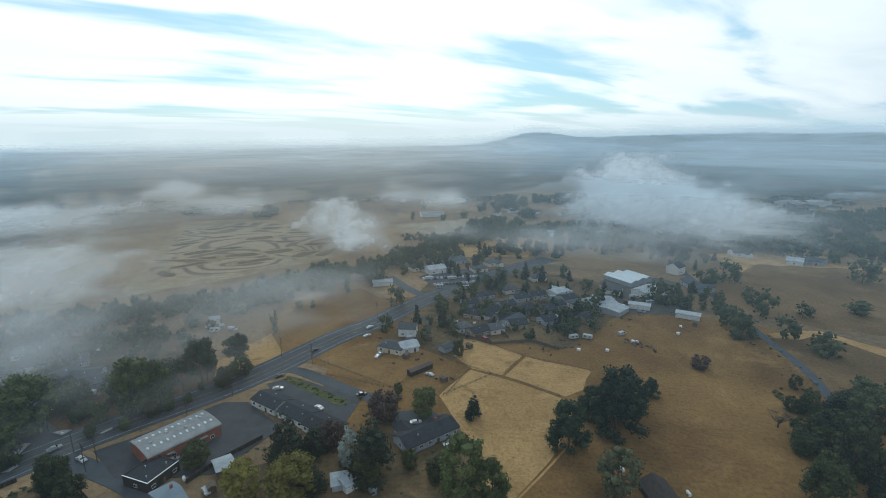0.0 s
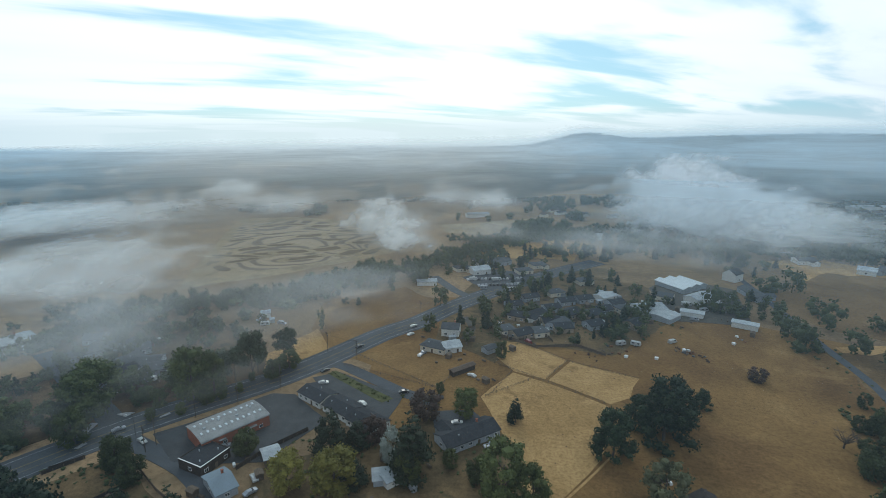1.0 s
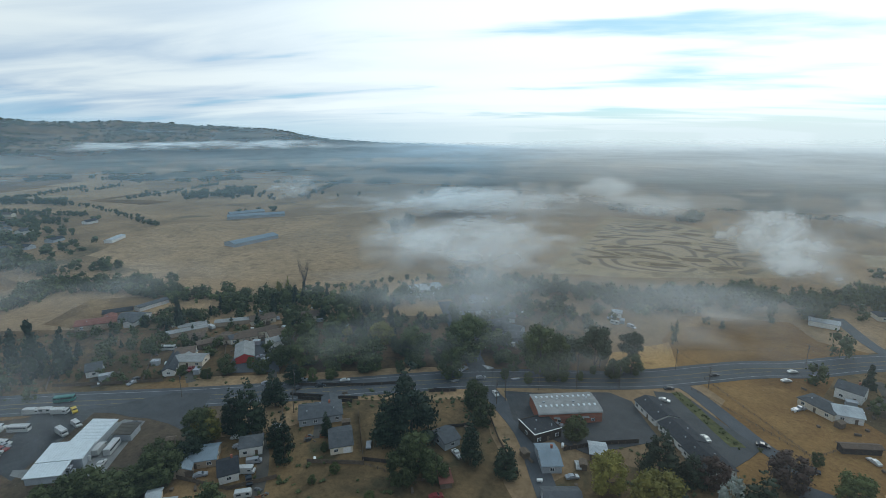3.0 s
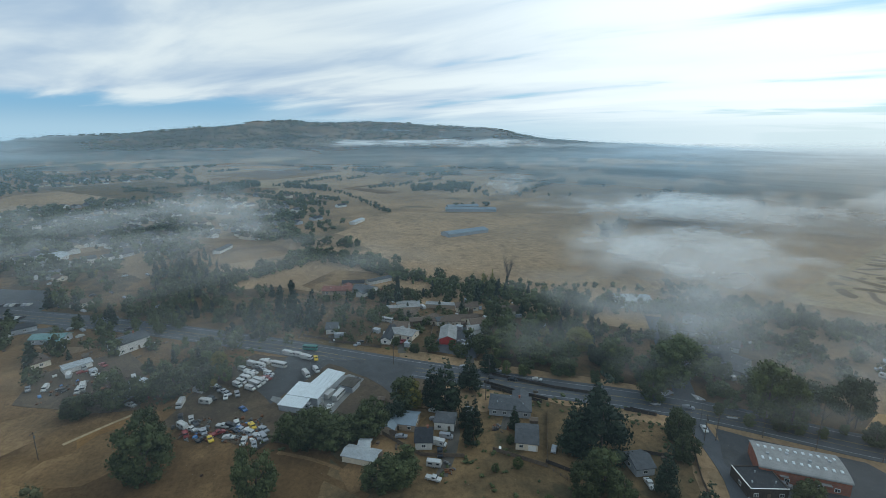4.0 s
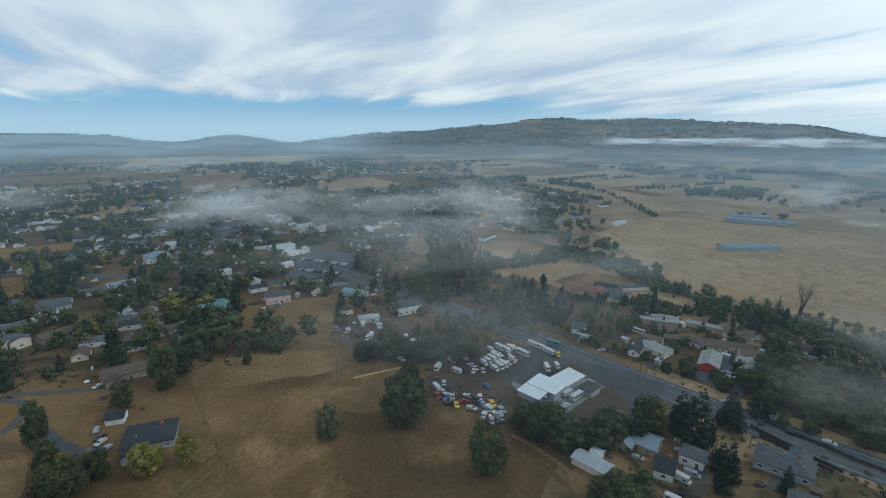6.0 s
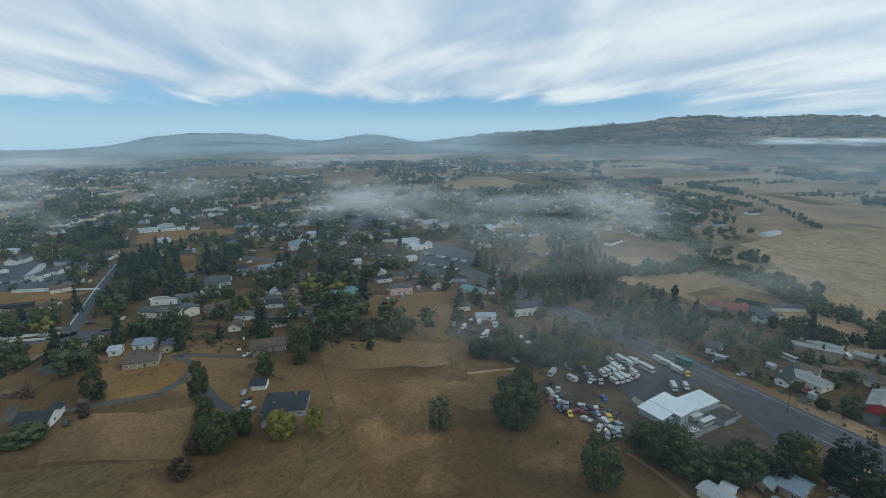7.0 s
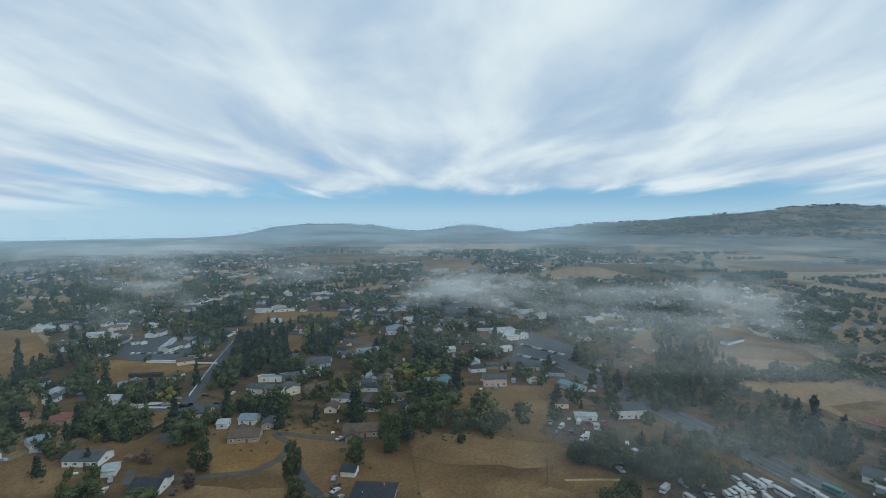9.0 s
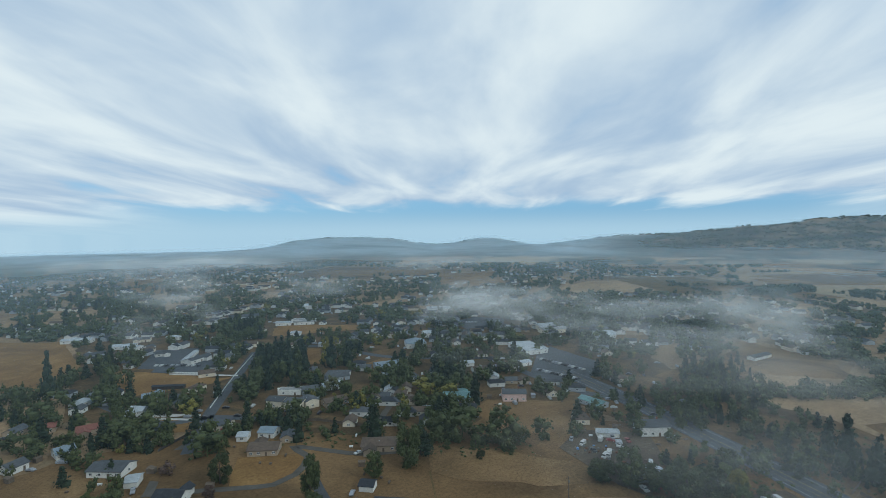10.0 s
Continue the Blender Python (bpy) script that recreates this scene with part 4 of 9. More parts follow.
def crown_mesh(kind, form, leaves, seed, sub=1):
    """A crown in a unit tree: 1 m high, 1 m wide."""
    rng = np.random.default_rng(seed)
    vs, fs = [], []

    def join(v, f):
        k = len(vs)
        vs.extend(map(tuple, v))
        fs.extend(tuple(i + k for i in q) for q in f)

    if form == "cone":
        lobes = []
        for i in range(16):
            h = 0.1 + 0.86 * i / 16
            wide = 0.46 * (1 - h) ** 0.8 + 0.03
            for _ in range(4 if i < 11 else 2):
                q = rng.uniform(0, 6.28)
                lobes.append((math.cos(q) * wide * 0.62, math.sin(q) * wide * 0.62, h, wide * 0.5, 0.25))
    elif form == "tall":
        lobes = [(rng.uniform(-0.3, 0.3), rng.uniform(-0.3, 0.3), rng.uniform(0.38, 0.92), rng.uniform(0.12, 0.22), 0.5) for _ in range(17)]
    elif form == "fan":
        lobes = []
        for i in range(66):
            q, h = rng.uniform(0, 6.28), rng.uniform(0.05, 0.92)
            wide = 0.46 * (1 - max(0.0, h - 0.3) * 1.05)
            lobes.append((math.cos(q) * wide * rng.uniform(0.4, 0.95), math.sin(q) * wide * rng.uniform(0.4, 0.95), h, rng.uniform(0.08, 0.15), 0.6))
    else:
        lobes = []
        for i in range(42):
            q, c = rng.uniform(0, 6.28), rng.uniform(-1, 1)
            ring = math.sqrt(1 - 0.8 * c * c) * rng.uniform(0.6, 1.0)
            lobes.append((math.cos(q) * ring * 0.36, math.sin(q) * ring * 0.36, 0.47 + c * 0.40, rng.uniform(0.085, 0.16), 0.85))
    weights = np.array([lb[3] ** 2 for lb in lobes])
    pick = rng.choice(len(lobes), leaves, p=weights / weights.sum())
    lob = np.array(lobes)[pick]
    d = rng.normal(size=(leaves, 3))
    d /= np.linalg.norm(d, axis=1)[:, None]
    pts = lob[:, :3] + d * (lob[:, 3] * rng.uniform(0.6, 1.12, leaves))[:, None] * np.stack([np.ones(leaves), np.ones(leaves), lob[:, 4]], 1)
    pts[:, 2] = np.clip(pts[:, 2], 0.02, 1.0)
    for x, y, z, r, st in lobes:
        join(*blob(rng, (x, y, z), r * 0.7, st, sub))
    join(*leaf_quads(pts, {"cone": 0.018, "tall": 0.021, "fan": 0.019}.get(form, 0.021), rng))
    return mesh_from("crown", vs, fs, M_LEAF[kind])


def trunk_mesh(seed, limbs=5, top=0.6, thick=0.026):
    rng = np.random.default_rng(seed)
    s = Shape()
    s.tube((0, 0, -0.02), (0.01, 0.0, top * 0.5), thick, thick * 0.75, 7)
    s.tube((0.01, 0, top * 0.5), (0, 0.02, top), thick * 0.75, thick * 0.35, 6)
    for i in range(limbs):
        q, h = rng.uniform(0, 6.28), rng.uniform(0.25, 0.9) * top
        e = (math.cos(q) * rng.uniform(0.15, 0.32), math.sin(q) * rng.uniform(0.15, 0.32), h + rng.uniform(0.1, 0.28))
        s.tube((0, 0, h), e, thick * 0.45, thick * 0.14, 5)
    return s.mesh("trunk", M_BARK)


TREE_KINDS = {
    "oak": ("oak", "round", 3200, "broad dark green oak tree in dry grass"),
    "conifer": ("conifer", "cone", 3300, "tall dark conifer beside houses"),
    "cypress": ("cypress", "fan", 5200, "dense dark spreading cypress tree"),
    "eucalyptus": ("eucalyptus", "tall", 2600, "tall airy grey-green eucalyptus tree"),
    "yellow": ("yellow", "round", 3200, "leafy tree turning autumn yellow"),
    "green": ("green", "round", 3200, "leafy mid-green garden tree"),
    "russet": ("russet", "round", 2000, "russet brown-leaved tree beside dry grass"),
    "grey": ("grey", "round", 1900, "thin-leaved grey-green oak tree"),
    "pale": ("pale", "round", 2000, "pale silvery-leaved shrub tree"),
}
protos, tree_count, distant = {}, {}, {}
TREE_REACH = 248.0


def tree(kind, x, y, height, width, turn=None):
    """A tree of a kind: trunk and crown, scaled to its height and width."""
    height, width = max(height, 1.5), max(width, 1.5)
    if math.hypot(x, y) > TREE_REACH:
        distant.setdefault(TREE_KINDS[kind][0], []).append((x, y, -0.2, height, width))
        return None
    leaf, form, leaves, label = TREE_KINDS[kind]
    k = tree_count.get(kind, 0)
    tree_count[kind] = k + 1
    variant = k % 3
    if (kind, variant) not in protos:
        protos[kind, variant] = (trunk_mesh(hash_of(kind) + variant), crown_mesh(leaf, form, leaves, hash_of(kind) + 10 + variant))
    trunk, crown = protos[kind, variant]
    ob = new("tree")
    ob.location, ob.rotation_euler, ob.scale = (x, y, 0), (0, 0, turn if turn is not None else (k * 2.4) % 6.28), (width, width, height)
    part("trunk", trunk, ob)
    part("crown", crown, ob)
    return tagged(ob, label, "tree", group=kind + " trees")


def hash_of(word):
    return sum(ord(c) * (i + 3) for i, c in enumerate(word))


def bare_tree(x, y, height, width):
    rng = np.random.default_rng(int(abs(x * 7 + y)))
    s = Shape()
    s.tube((0, 0, 0), (0.1, 0, height * 0.35), 0.35, 0.26, 7)
    for i in range(16):
        q = rng.uniform(0, 6.28)
        a = (0.1, 0, height * rng.uniform(0.2, 0.35))
        b = (math.cos(q) * width * 0.25, math.sin(q) * width * 0.25, height * rng.uniform(0.5, 0.75))
        s.tube(a, b, 0.16, 0.09, 5)
        for _ in range(5):
            q2 = q + rng.uniform(-0.9, 0.9)
            c = (math.cos(q2) * width * rng.uniform(0.3, 0.5), math.sin(q2) * width * rng.uniform(0.3, 0.5), height * rng.uniform(0.6, 1.0))
            s.tube(b, c, 0.07, 0.02, 4)
    ob = root("tree", x, y)
    part("trunk", s.mesh("trunk", M_BARK), ob, "bare grey branching trunk")
    return tagged(ob, "bare leafless grey tree in the pasture", "tree")


def far_wood(name, places, label, leaf="oak", fine=False, leaves=26):
    """Woods too far off to count: trunks and leafy crowns in one mesh."""
    rng = np.random.default_rng(len(places) * 7 + 3)
    vs, fs = [], []
    base = 0
    all_v, all_f = [], []
    crowns = []
    for seed in range(4):
        r = np.random.default_rng(seed + 50)
        v, f = [], []

        def put(a, b):
            k = len(v)
            v.extend(map(tuple, a))
            f.extend(tuple(i + k for i in q) for q in b)

        lobes = []
        for n in range(8 if fine else 3):
            if leaf == "conifer":
                up_ = 0.14 + 0.8 * n / (7 if fine else 2)
                wide = 0.34 * (1.04 - up_)
                q_ = n * 2.4 + seed
                lobes.append((math.cos(q_) * wide * 0.35, math.sin(q_) * wide * 0.35, up_, wide * 0.9 + 0.03, 1.0))
            else:
                q_, c_ = r.uniform(0, 6.28), r.uniform(-1, 1)
                ring = math.sqrt(1 - 0.75 * c_ * c_)
                k_ = 0.27 if fine else 0.2
                lobes.append((math.cos(q_) * ring * k_, math.sin(q_) * ring * k_, 0.44 + c_ * 0.32, r.uniform(0.17, 0.25) if fine else r.uniform(0.22, 0.31), 0.95))
        lb = np.array(lobes)
        for lx, ly, lz, lr, ls in lobes:
            put(*blob(r, (lx, ly, lz), lr * (0.72 if fine else 0.86), ls, 1))
        pick = lb[r.integers(len(lobes), size=leaves)]
        d = r.normal(size=(leaves, 3))
        d /= np.linalg.norm(d, axis=1)[:, None]
        d = pick[:, :3] + d * (pick[:, 3] * r.uniform(0.8, 1.12, leaves))[:, None]
        d[:, 2] = np.clip(d[:, 2], 0.04, 1.02)
        put(*leaf_quads(d, 0.085 if leaves < 60 else 0.056, r))
        s = Shape()
        s.tube((0, 0, -0.05), (0, 0, 0.4), 0.022, 0.012, 4)
        put(s.v, s.f)
        crowns.append((np.array(v), f))
    for i, (x, y, z, h, w) in enumerate(places):
        v, f = crowns[i % 4]
        q = rng.uniform(0, 6.28)
        c, s_ = math.cos(q), math.sin(q)
        rot = np.stack([(v[:, 0] * c - v[:, 1] * s_) * w + x, (v[:, 0] * s_ + v[:, 1] * c) * w + y, v[:, 2] * h + z], 1)
        all_v.append(rot)
        all_f.extend(tuple(j + base for j in face) for face in f)
        base += len(v)
    me = mesh_from(name, np.concatenate(all_v).tolist(), all_f, M_LEAF[leaf])
    return tagged(new(name, me), label, "woods", kind="stuff")

# ---- buildings ----
WIN_FRAME = Shape().box(0, 0, 0, 1.5, 0.10, 1.25).mesh("window", M_TRIM)
WIN_PANE = Shape().box(-0.34, -0.055, 0, 0.58, 0.03, 1.0).box(0.34, -0.055, 0, 0.58, 0.03, 1.0).mesh("pane", M_GLASS)
DOOR = Shape().box(0, 0, 1.02, 1.0, 0.10, 2.05).mesh("door", M_WOOD)
GARAGE = Shape().box(0, 0, 1.1, 2.8, 0.12, 2.2)
for _i in range(4):
    GARAGE.box(0, -0.07, 0.35 + 0.52 * _i, 2.6, 0.03, 0.44)
GARAGE = GARAGE.mesh("garage_door", M_TRIM)


def wall_shell(length, depth, height, rise, style):
    s = Shape()
    if style == "gable":
        s.prism([(-depth / 2, 0), (depth / 2, 0), (depth / 2, height), (0, height + rise), (-depth / 2, height)], -length / 2, length / 2)
    else:
        s.box(0, 0, height / 2, length, depth, height)
    return s


def roof_shell(length, depth, height, rise, style):
    o, t = 0.45, 0.2
    s = Shape()
    if style == "gable":
        k = rise / (depth / 2)
        e = depth / 2 + o
        low = height - o * k
        s.prism([(-e, low), (0, height + rise), (e, low), (e, low + t), (0, height + rise + t), (-e, low + t)], -length / 2 - o, length / 2 + o)
    elif style == "hip":
        x, y = length / 2 + o, depth / 2 + o
        rx = max(0.3, length / 2 - depth / 2)
        h0, h1 = height, height + rise
        s.add([(-x, -y, h0), (x, -y, h0), (x, y, h0), (-x, y, h0), (-x, -y, h0 + t), (x, -y, h0 + t), (x, y, h0 + t), (-x, y, h0 + t), (-rx, 0, h1 + t), (rx, 0, h1 + t)],
              [(0, 3, 2, 1), (0, 1, 5, 4), (1, 2, 6, 5), (2, 3, 7, 6), (3, 0, 4, 7), (4, 5, 9, 8), (5, 6, 9), (6, 7, 8, 9), (7, 4, 8)])
    else:
        s.box(0, 0, height + 0.1, length - 0.5, depth - 0.5, 0.2)
    return s


HOMES = []


def house(x, y, rz, length, depth, height=3.0, wall=None, roof=None, rise=1.9, style="gable", label="", name="house", category="house", windows=True, chimney=False, garage=False, vents=0, parapet=None, sparse=False, coping=False):
    """A building with walls, roof, door and windows; its long side lies along rz."""
    wall, roof = wall or M_WHITE, roof or M_ROOF_GREY
    HOMES.append((x, y, rz, length, depth))
    ob = root(name, x, y, rz)
    part("wall", wall_shell(length, depth, height, rise, style).mesh("wall", wall), ob)
    part("roof", roof_shell(length, depth, height, rise, style).mesh("roof", roof), ob)
    if style == "flat":
        s = Shape()
        for cx, cy, sx, sy in ((0, -depth / 2 + 0.1, length + 0.1, 0.3), (0, depth / 2 - 0.1, length + 0.1, 0.3), (-length / 2 + 0.1, 0, 0.3, depth - 0.5), (length / 2 - 0.1, 0, 0.3, depth - 0.5)):
            s.box(cx, cy, height + 0.22, sx, sy, 0.55)
        part("parapet", s.mesh("parapet", parapet or wall), ob)
    if coping:
        part("coping", Shape().box(0, -depth / 2 + 0.1, height + 0.53, length + 0.2, 0.34, 0.06).box(-length / 2 + 0.1, 0.2, height + 0.53, 0.34, depth - 0.2, 0.06).mesh("coping", M_TRIM), ob, "thin white coping")
    if windows:
        far_off = sparse or math.hypot(x, y) > 330
        n = max(1, int(length / (6.0 if far_off else 3.6)))
        for side, turn in ((-1, 0), (1, 180)):
            for i in range(n):
                px = -length / 2 + length * (i + 0.5) / n
                at = (px, side * (depth / 2 + 0.03), min(1.65, height * 0.55))
                if i == n // 2 and n > 1:
                    part("garage_door" if garage and side < 0 else "door", GARAGE if garage and side < 0 else DOOR, ob, "", (px, side * (depth / 2 + 0.03), 0.02), turn)
                    continue
                w = part("window", WIN_FRAME, ob, "", at, turn)
                part("pane", WIN_PANE, w)
        for side in (-1, 1) if not far_off else (1,):
            w = part("window", WIN_FRAME, ob, "", (side * (length / 2 + 0.03), 0, min(1.65, height * 0.55)), 90 * side)
            part("pane", WIN_PANE, w)
    if windows and style != "flat" and length >= 11.5 and height < 4 and int(abs(x * 3 + y * 5)) % 3:
        wl, wd = depth * 0.42, min(6.0, length * 0.4)
        px, side = (0.24 if int(abs(x)) % 2 else -0.24) * length, (1 if int(abs(y)) % 2 else -1)
        turn = 90
        part("wing", wall_shell(wl + 2.0, wd, height - 0.15, rise * 0.72, "gable").mesh("wing", wall), ob, "", (px, side * (depth / 2 + wl / 2 - 1.0), 0), turn)
        part("wing_roof", roof_shell(wl + 2.0, wd, height - 0.15, rise * 0.72, "gable").mesh("wing_roof", roof), ob, "", (px, side * (depth / 2 + wl / 2 - 1.0), 0), turn)
    if chimney:
        s = Shape().box(length * 0.22, depth * 0.12, height + rise * 0.75 + 0.4, 0.7, 0.6, 1.9).box(length * 0.22, depth * 0.12, height + rise * 0.75 + 1.4, 0.85, 0.75, 0.18)
        part("chimney", s.mesh("chimney", M_BRICK), ob)
    for i in range(vents):
        vx = -length / 2 + length * (i + 0.6) / (vents + 0.2)
        vy = depth * 0.22 * (1 if i % 2 else -1)
        vz = height + (rise * (1 - abs(vy) / (depth / 2)) if style != "flat" else 0.2)
        part("roof_vent", Shape().tube((vx, vy, vz), (vx, vy, vz + 0.6), 0.16, 0.16, 8).box(vx, vy, vz + 0.65, 0.42, 0.42, 0.12).mesh("roof_vent", M_ROOF_METAL), ob)
    return tagged(ob, label or "small house with a pitched roof", category)


def shed(x, y, rz, length, depth, height, wall, roof, rise, label, style="gable"):
    return house(x, y, rz, length, depth, height, wall, roof, rise, style, label, "shed", "shed", windows=False)


# the brick hall with two rows of rooflights
hall = root("brick_hall", -120.6, 139.5, 60.5)
HL, HW, HH = 25.0, 14.6, 4.6
part("wall", Shape().prism([(-HW / 2, 0), (HW / 2, 0), (HW / 2, HH - 0.55), (0, HH + 0.9), (-HW / 2, HH - 0.55)], -HL / 2, HL / 2).mesh("wall", M_BRICK), hall, "red brick wall")
_arc = [(HW / 2 * 1.04 * math.sin(q), HH + 0.35 + 1.25 * (math.cos(q * 0.93) - 0.0) - 0.4) for q in np.linspace(-1.5708, 1.5708, 13)]
part("roof", Shape().prism(_arc + [(p, z - 0.22) for p, z in reversed(_arc)], -HL / 2 - 0.3, HL / 2 + 0.3).mesh("roof", M_ROOF_FLAT), hall, "weathered pale grey low curved roof")
RL = Shape().box(0, 0, 0.16, 0.8, 1.35, 0.32, 0, 0.85).mesh("rooflight", M_ROOF_SHEET)
for side in (-1, 1):
    for i in range(11):
        q = side * 0.46
        rl = part("rooflight", RL, hall, "", (-HL / 2 + 1.6 + i * 2.18, HW / 2 * 1.04 * math.sin(q), HH - 0.12 + 1.25 * math.cos(q * 0.93)))
        rl.rotation_euler = (-side * 0.13, 0, 0)
for i in range(4):
    part("roof_vent", Shape().box(0, 0, 0.3, 0.9, 0.9, 0.6).mesh("roof_vent", M_ROOF_METAL), hall, "", (-9 + 6 * i, 1.2 if i % 2 else -0.8, HH + 1.05))
part("awning", Shape().box(5.0, -HW / 2 - 0.6, 3.0, 4.5, 1.2, 0.16).mesh("awning", M_ROOF_FLAT), hall, "pale flat awning")
part("awning", Shape().box(-5.5, -HW / 2 - 0.5, 3.0, 2.4, 1.0, 0.16).mesh("awning", M_ROOF_FLAT), hall)
for i in range(5):
    w = part("window", WIN_FRAME, hall, "", (-HL / 2 + 3.5 + i * 4.5, -HW / 2 - 0.03, 1.5), 0)
    part("pane", WIN_PANE, w)
part("garage_door", GARAGE, hall, "", (HL / 2 + 0.04, -3, 0.02), 90)
BRICK = Shape().box(0, 0, 0, 0.6, 0.05, 0.2).mesh("brick", M_BRICKDARK)
for i in range(150):  # proud brick courses on the yard side
    part("brick", BRICK, hall, "", (-HL / 2 + 0.6 + (i % 30) * 0.82 + 0.3 * (i // 30 % 2), -HW / 2 - 0.02, 0.45 + (i // 30) * 0.7))
tagged(hall, "long red brick hall with rows of rooflights", "hall")

house(-116.7, 121.8, 79, 11.7, 11.0, 3.4, M_WOODDARK, M_ROOF_DARK, 0, "flat", "low dark flat-roofed annex with a white coping", vents=3, coping=True)
house(-102.9, 112.1, 58, 6.5, 12.0, 2.9, M_GREYWALL, M_ROOF_BLUE, 1.6, "gable", "small house with a patched pale metal roof", chimney=True)
house(-95.9, 129.3, 45, 5.5, 7.0, 2.6, M_WOOD, M_ROOF_METAL, 0.9, "gable", "small shed house with a pale roof", windows=False)
for c in ((-99.5, 169), (-84.5, 162.3), (-71, 155.5)):
    house(c[0], c[1], -24, 14.5, 9.5, 3.0, M_WHITE, M_ROOF_DARK, 1.5, "gable", "low dark-roofed flats beside the parking court", chimney=False, vents=3)
house(-32.3, 157.0, 45, 22.3, 10.0, 3.0, M_GREYWALL, M_ROOF_DARK, 2.0, "gable", "long dark-roofed house beside the paddock", chimney=True, vents=2)
house(-63.7, 228.0, -14, 13.8, 9.0, 2.9, M_CREAM, M_ROOF_GREY, 1.7, "hip", "low house with a grey hipped roof", vents=2)
house(-56.5, 229.7, 34, 9.2, 9.0, 3.0, M_WHITE, M_ROOF_METAL, 1.8, "gable", "white house with a pale gabled roof")
house(-61.0, 249.9, 4, 9.4, 9.0, 4.6, M_WHITE, M_ROOF_GREY, 2.0, "gable", "two-storey white house among trees", chimney=True)
shed(-45.2, 207.1, 51, 13.1, 3.0, 2.6, M_WOODDARK, M_ROOF_BROWN, 0.6, "long dark timber shed in the paddock")
bx, by, ba, bl, bd = 44.2, 137.0, 15, 8.1, 11.0
house(bx, by, ba + 90, bd, bl, 2.8, M_WOODDARK, M_WOODDARK, 2.3, "gable", "dark weathered timber barn in the pasture", "barn", "barn", windows=False)
shed(-54.5, 128.6, 24, 6.0, 6.0, 2.4, M_GREYWALL, M_ROOF_METAL, 0.8, "small shed with a shiny metal roof")
# pale halls and sheds beyond the paddocks
hx, hy = 80.6, 371.8
for _k, (_o, _w, _h) in enumerate(((-8.2, 9.0, 3.4), (0.6, 9.0, 3.8), (9.0, 8.0, 3.2))):
    house(hx + math.cos(radians(38)) * _o, hy + math.sin(radians(38)) * _o, 128, 25.0 - 2.5 * _k, _w, _h, M_GREYWALL, M_ROOF_SHEET, 1.5, "gable", "pale ridged bay of a large metal-roofed hall", "hall", "hall", windows=False)
house(50.5, 312.5, 26, 17.2, 14.0, 3.4, M_WHITE, M_ROOF_METAL, 2.0, "gable", "white shed with a metal roof", "shed", "shed", windows=False)
shed(57.0, 303.0, 53, 13.4, 16.0, 3.0, M_GREYWALL, M_ROOF_METAL, 0.8, "open shed with a grey metal roof")
shed(75.1, 311.1, -15, 12.6, 6.0, 3.0, M_WHITE, M_ROOF_METAL, 0.6, "long white shed with low roof")
shed(100.2, 298.3, -21, 13.0, 6.0, 3.0, M_WHITE, M_ROOF_METAL, 0.6, "long white shed beside the pasture")
house(85.8, 342.2, 46, 19.6, 10.0, 3.6, M_WHITE, M_ROOF_METAL, 1.5, "gable", "white outbuilding with a metal roof")
house(123.4, 359.5, -77, 23.4, 10.0, 3.2, M_GREYWALL, M_ROOF_GREY, 1.8, "gable", "grey outbuilding beside the sheds")
house(120.7, 398.2, 46, 10.2, 10.0, 6.0, M_WHITE, M_ROOF_DARK, 3.0, "gable", "tall white farmhouse with steep gable")
house(25.9, 331.2, 46, 13.4, 9.0, 3.0, M_WHITE, M_ROOF_METAL, 1.2, "gable", "white trailer home among trees", windows=True)
house(64.4, 340.7, -19, 10.4, 10.0, 3.0, M_CREAM, M_ROOF_GREY, 1.6, "gable", "low house with a grey roof")
house(-100.4, 335.3, 19, 14.4, 8.0, 3.0, M_WHITE, M_ROOF_METAL, 0.8, "gable", "long white-roofed shed by the road", windows=False)
house(-68.0, 374.0, 34, 14.7, 12.0, 4.0, M_WHITE, M_ROOF_METAL, 2.0, "gable", "white depot building with a pale roof")
house(-55.9, 405.7, 38, 14.5, 14.0, 3.5, M_GREYWALL, M_ROOF_GREY, 1.6, "gable", "grey depot shed beside the yard")
house(193.7, 466.3, 8, 14.8, 12.0, 3.5, M_WHITE, M_ROOF_GREY, 2.0, "gable", "white farmhouse with a grey roof")
house(227.9, 442.9, -29, 11.6, 16.0, 3.5, M_WHITE, M_ROOF_METAL, 1.8, "gable", "pale low farm building")
house(244.3, 444.7, -47, 13.0, 14.0, 3.5, M_GREYWALL, M_ROOF_GREY, 1.8, "gable", "grey low farm building")
house(348.1, 704.1, -27, 60.3, 26.0, 5.0, M_WHITE, M_ROOF_METAL, 1.5, "flat", "long pale industrial hall in mist", "hall", "hall", windows=False)
house(386.0, 790.7, 24, 38.3, 20.0, 7.0, M_WHITE, M_ROOF_METAL, 1.5, "flat", "white industrial block in the mist", "hall", "hall", windows=False)
house(-119.6, 638.2, 25, 30.0, 14.0, 4.5, M_WHITE, M_ROOF_METAL, 1.5, "gable", "long white barn in the fields", "barn", "barn", windows=False)
for t_ in ((-26.8, 282.1, -16, 11.0, 10.0), (-8.0, 277.2, 23, 10.5, 10.0), (-1.3, 269.7, 23, 10.2, 10.0), (-22.6, 255.3, 42, 11.0, 9.0), (15.5, 295.0, 35, 10.6, 10.0), (39.0, 284.5, 50, 9.4, 9.0), (3.3, 293.9, 52, 11.2, 10.0)):
    house(*t_, 3.0, M_TANWALL, M_ROOF_DARK, 1.8, "gable", "low tan house among trees", vents=1)

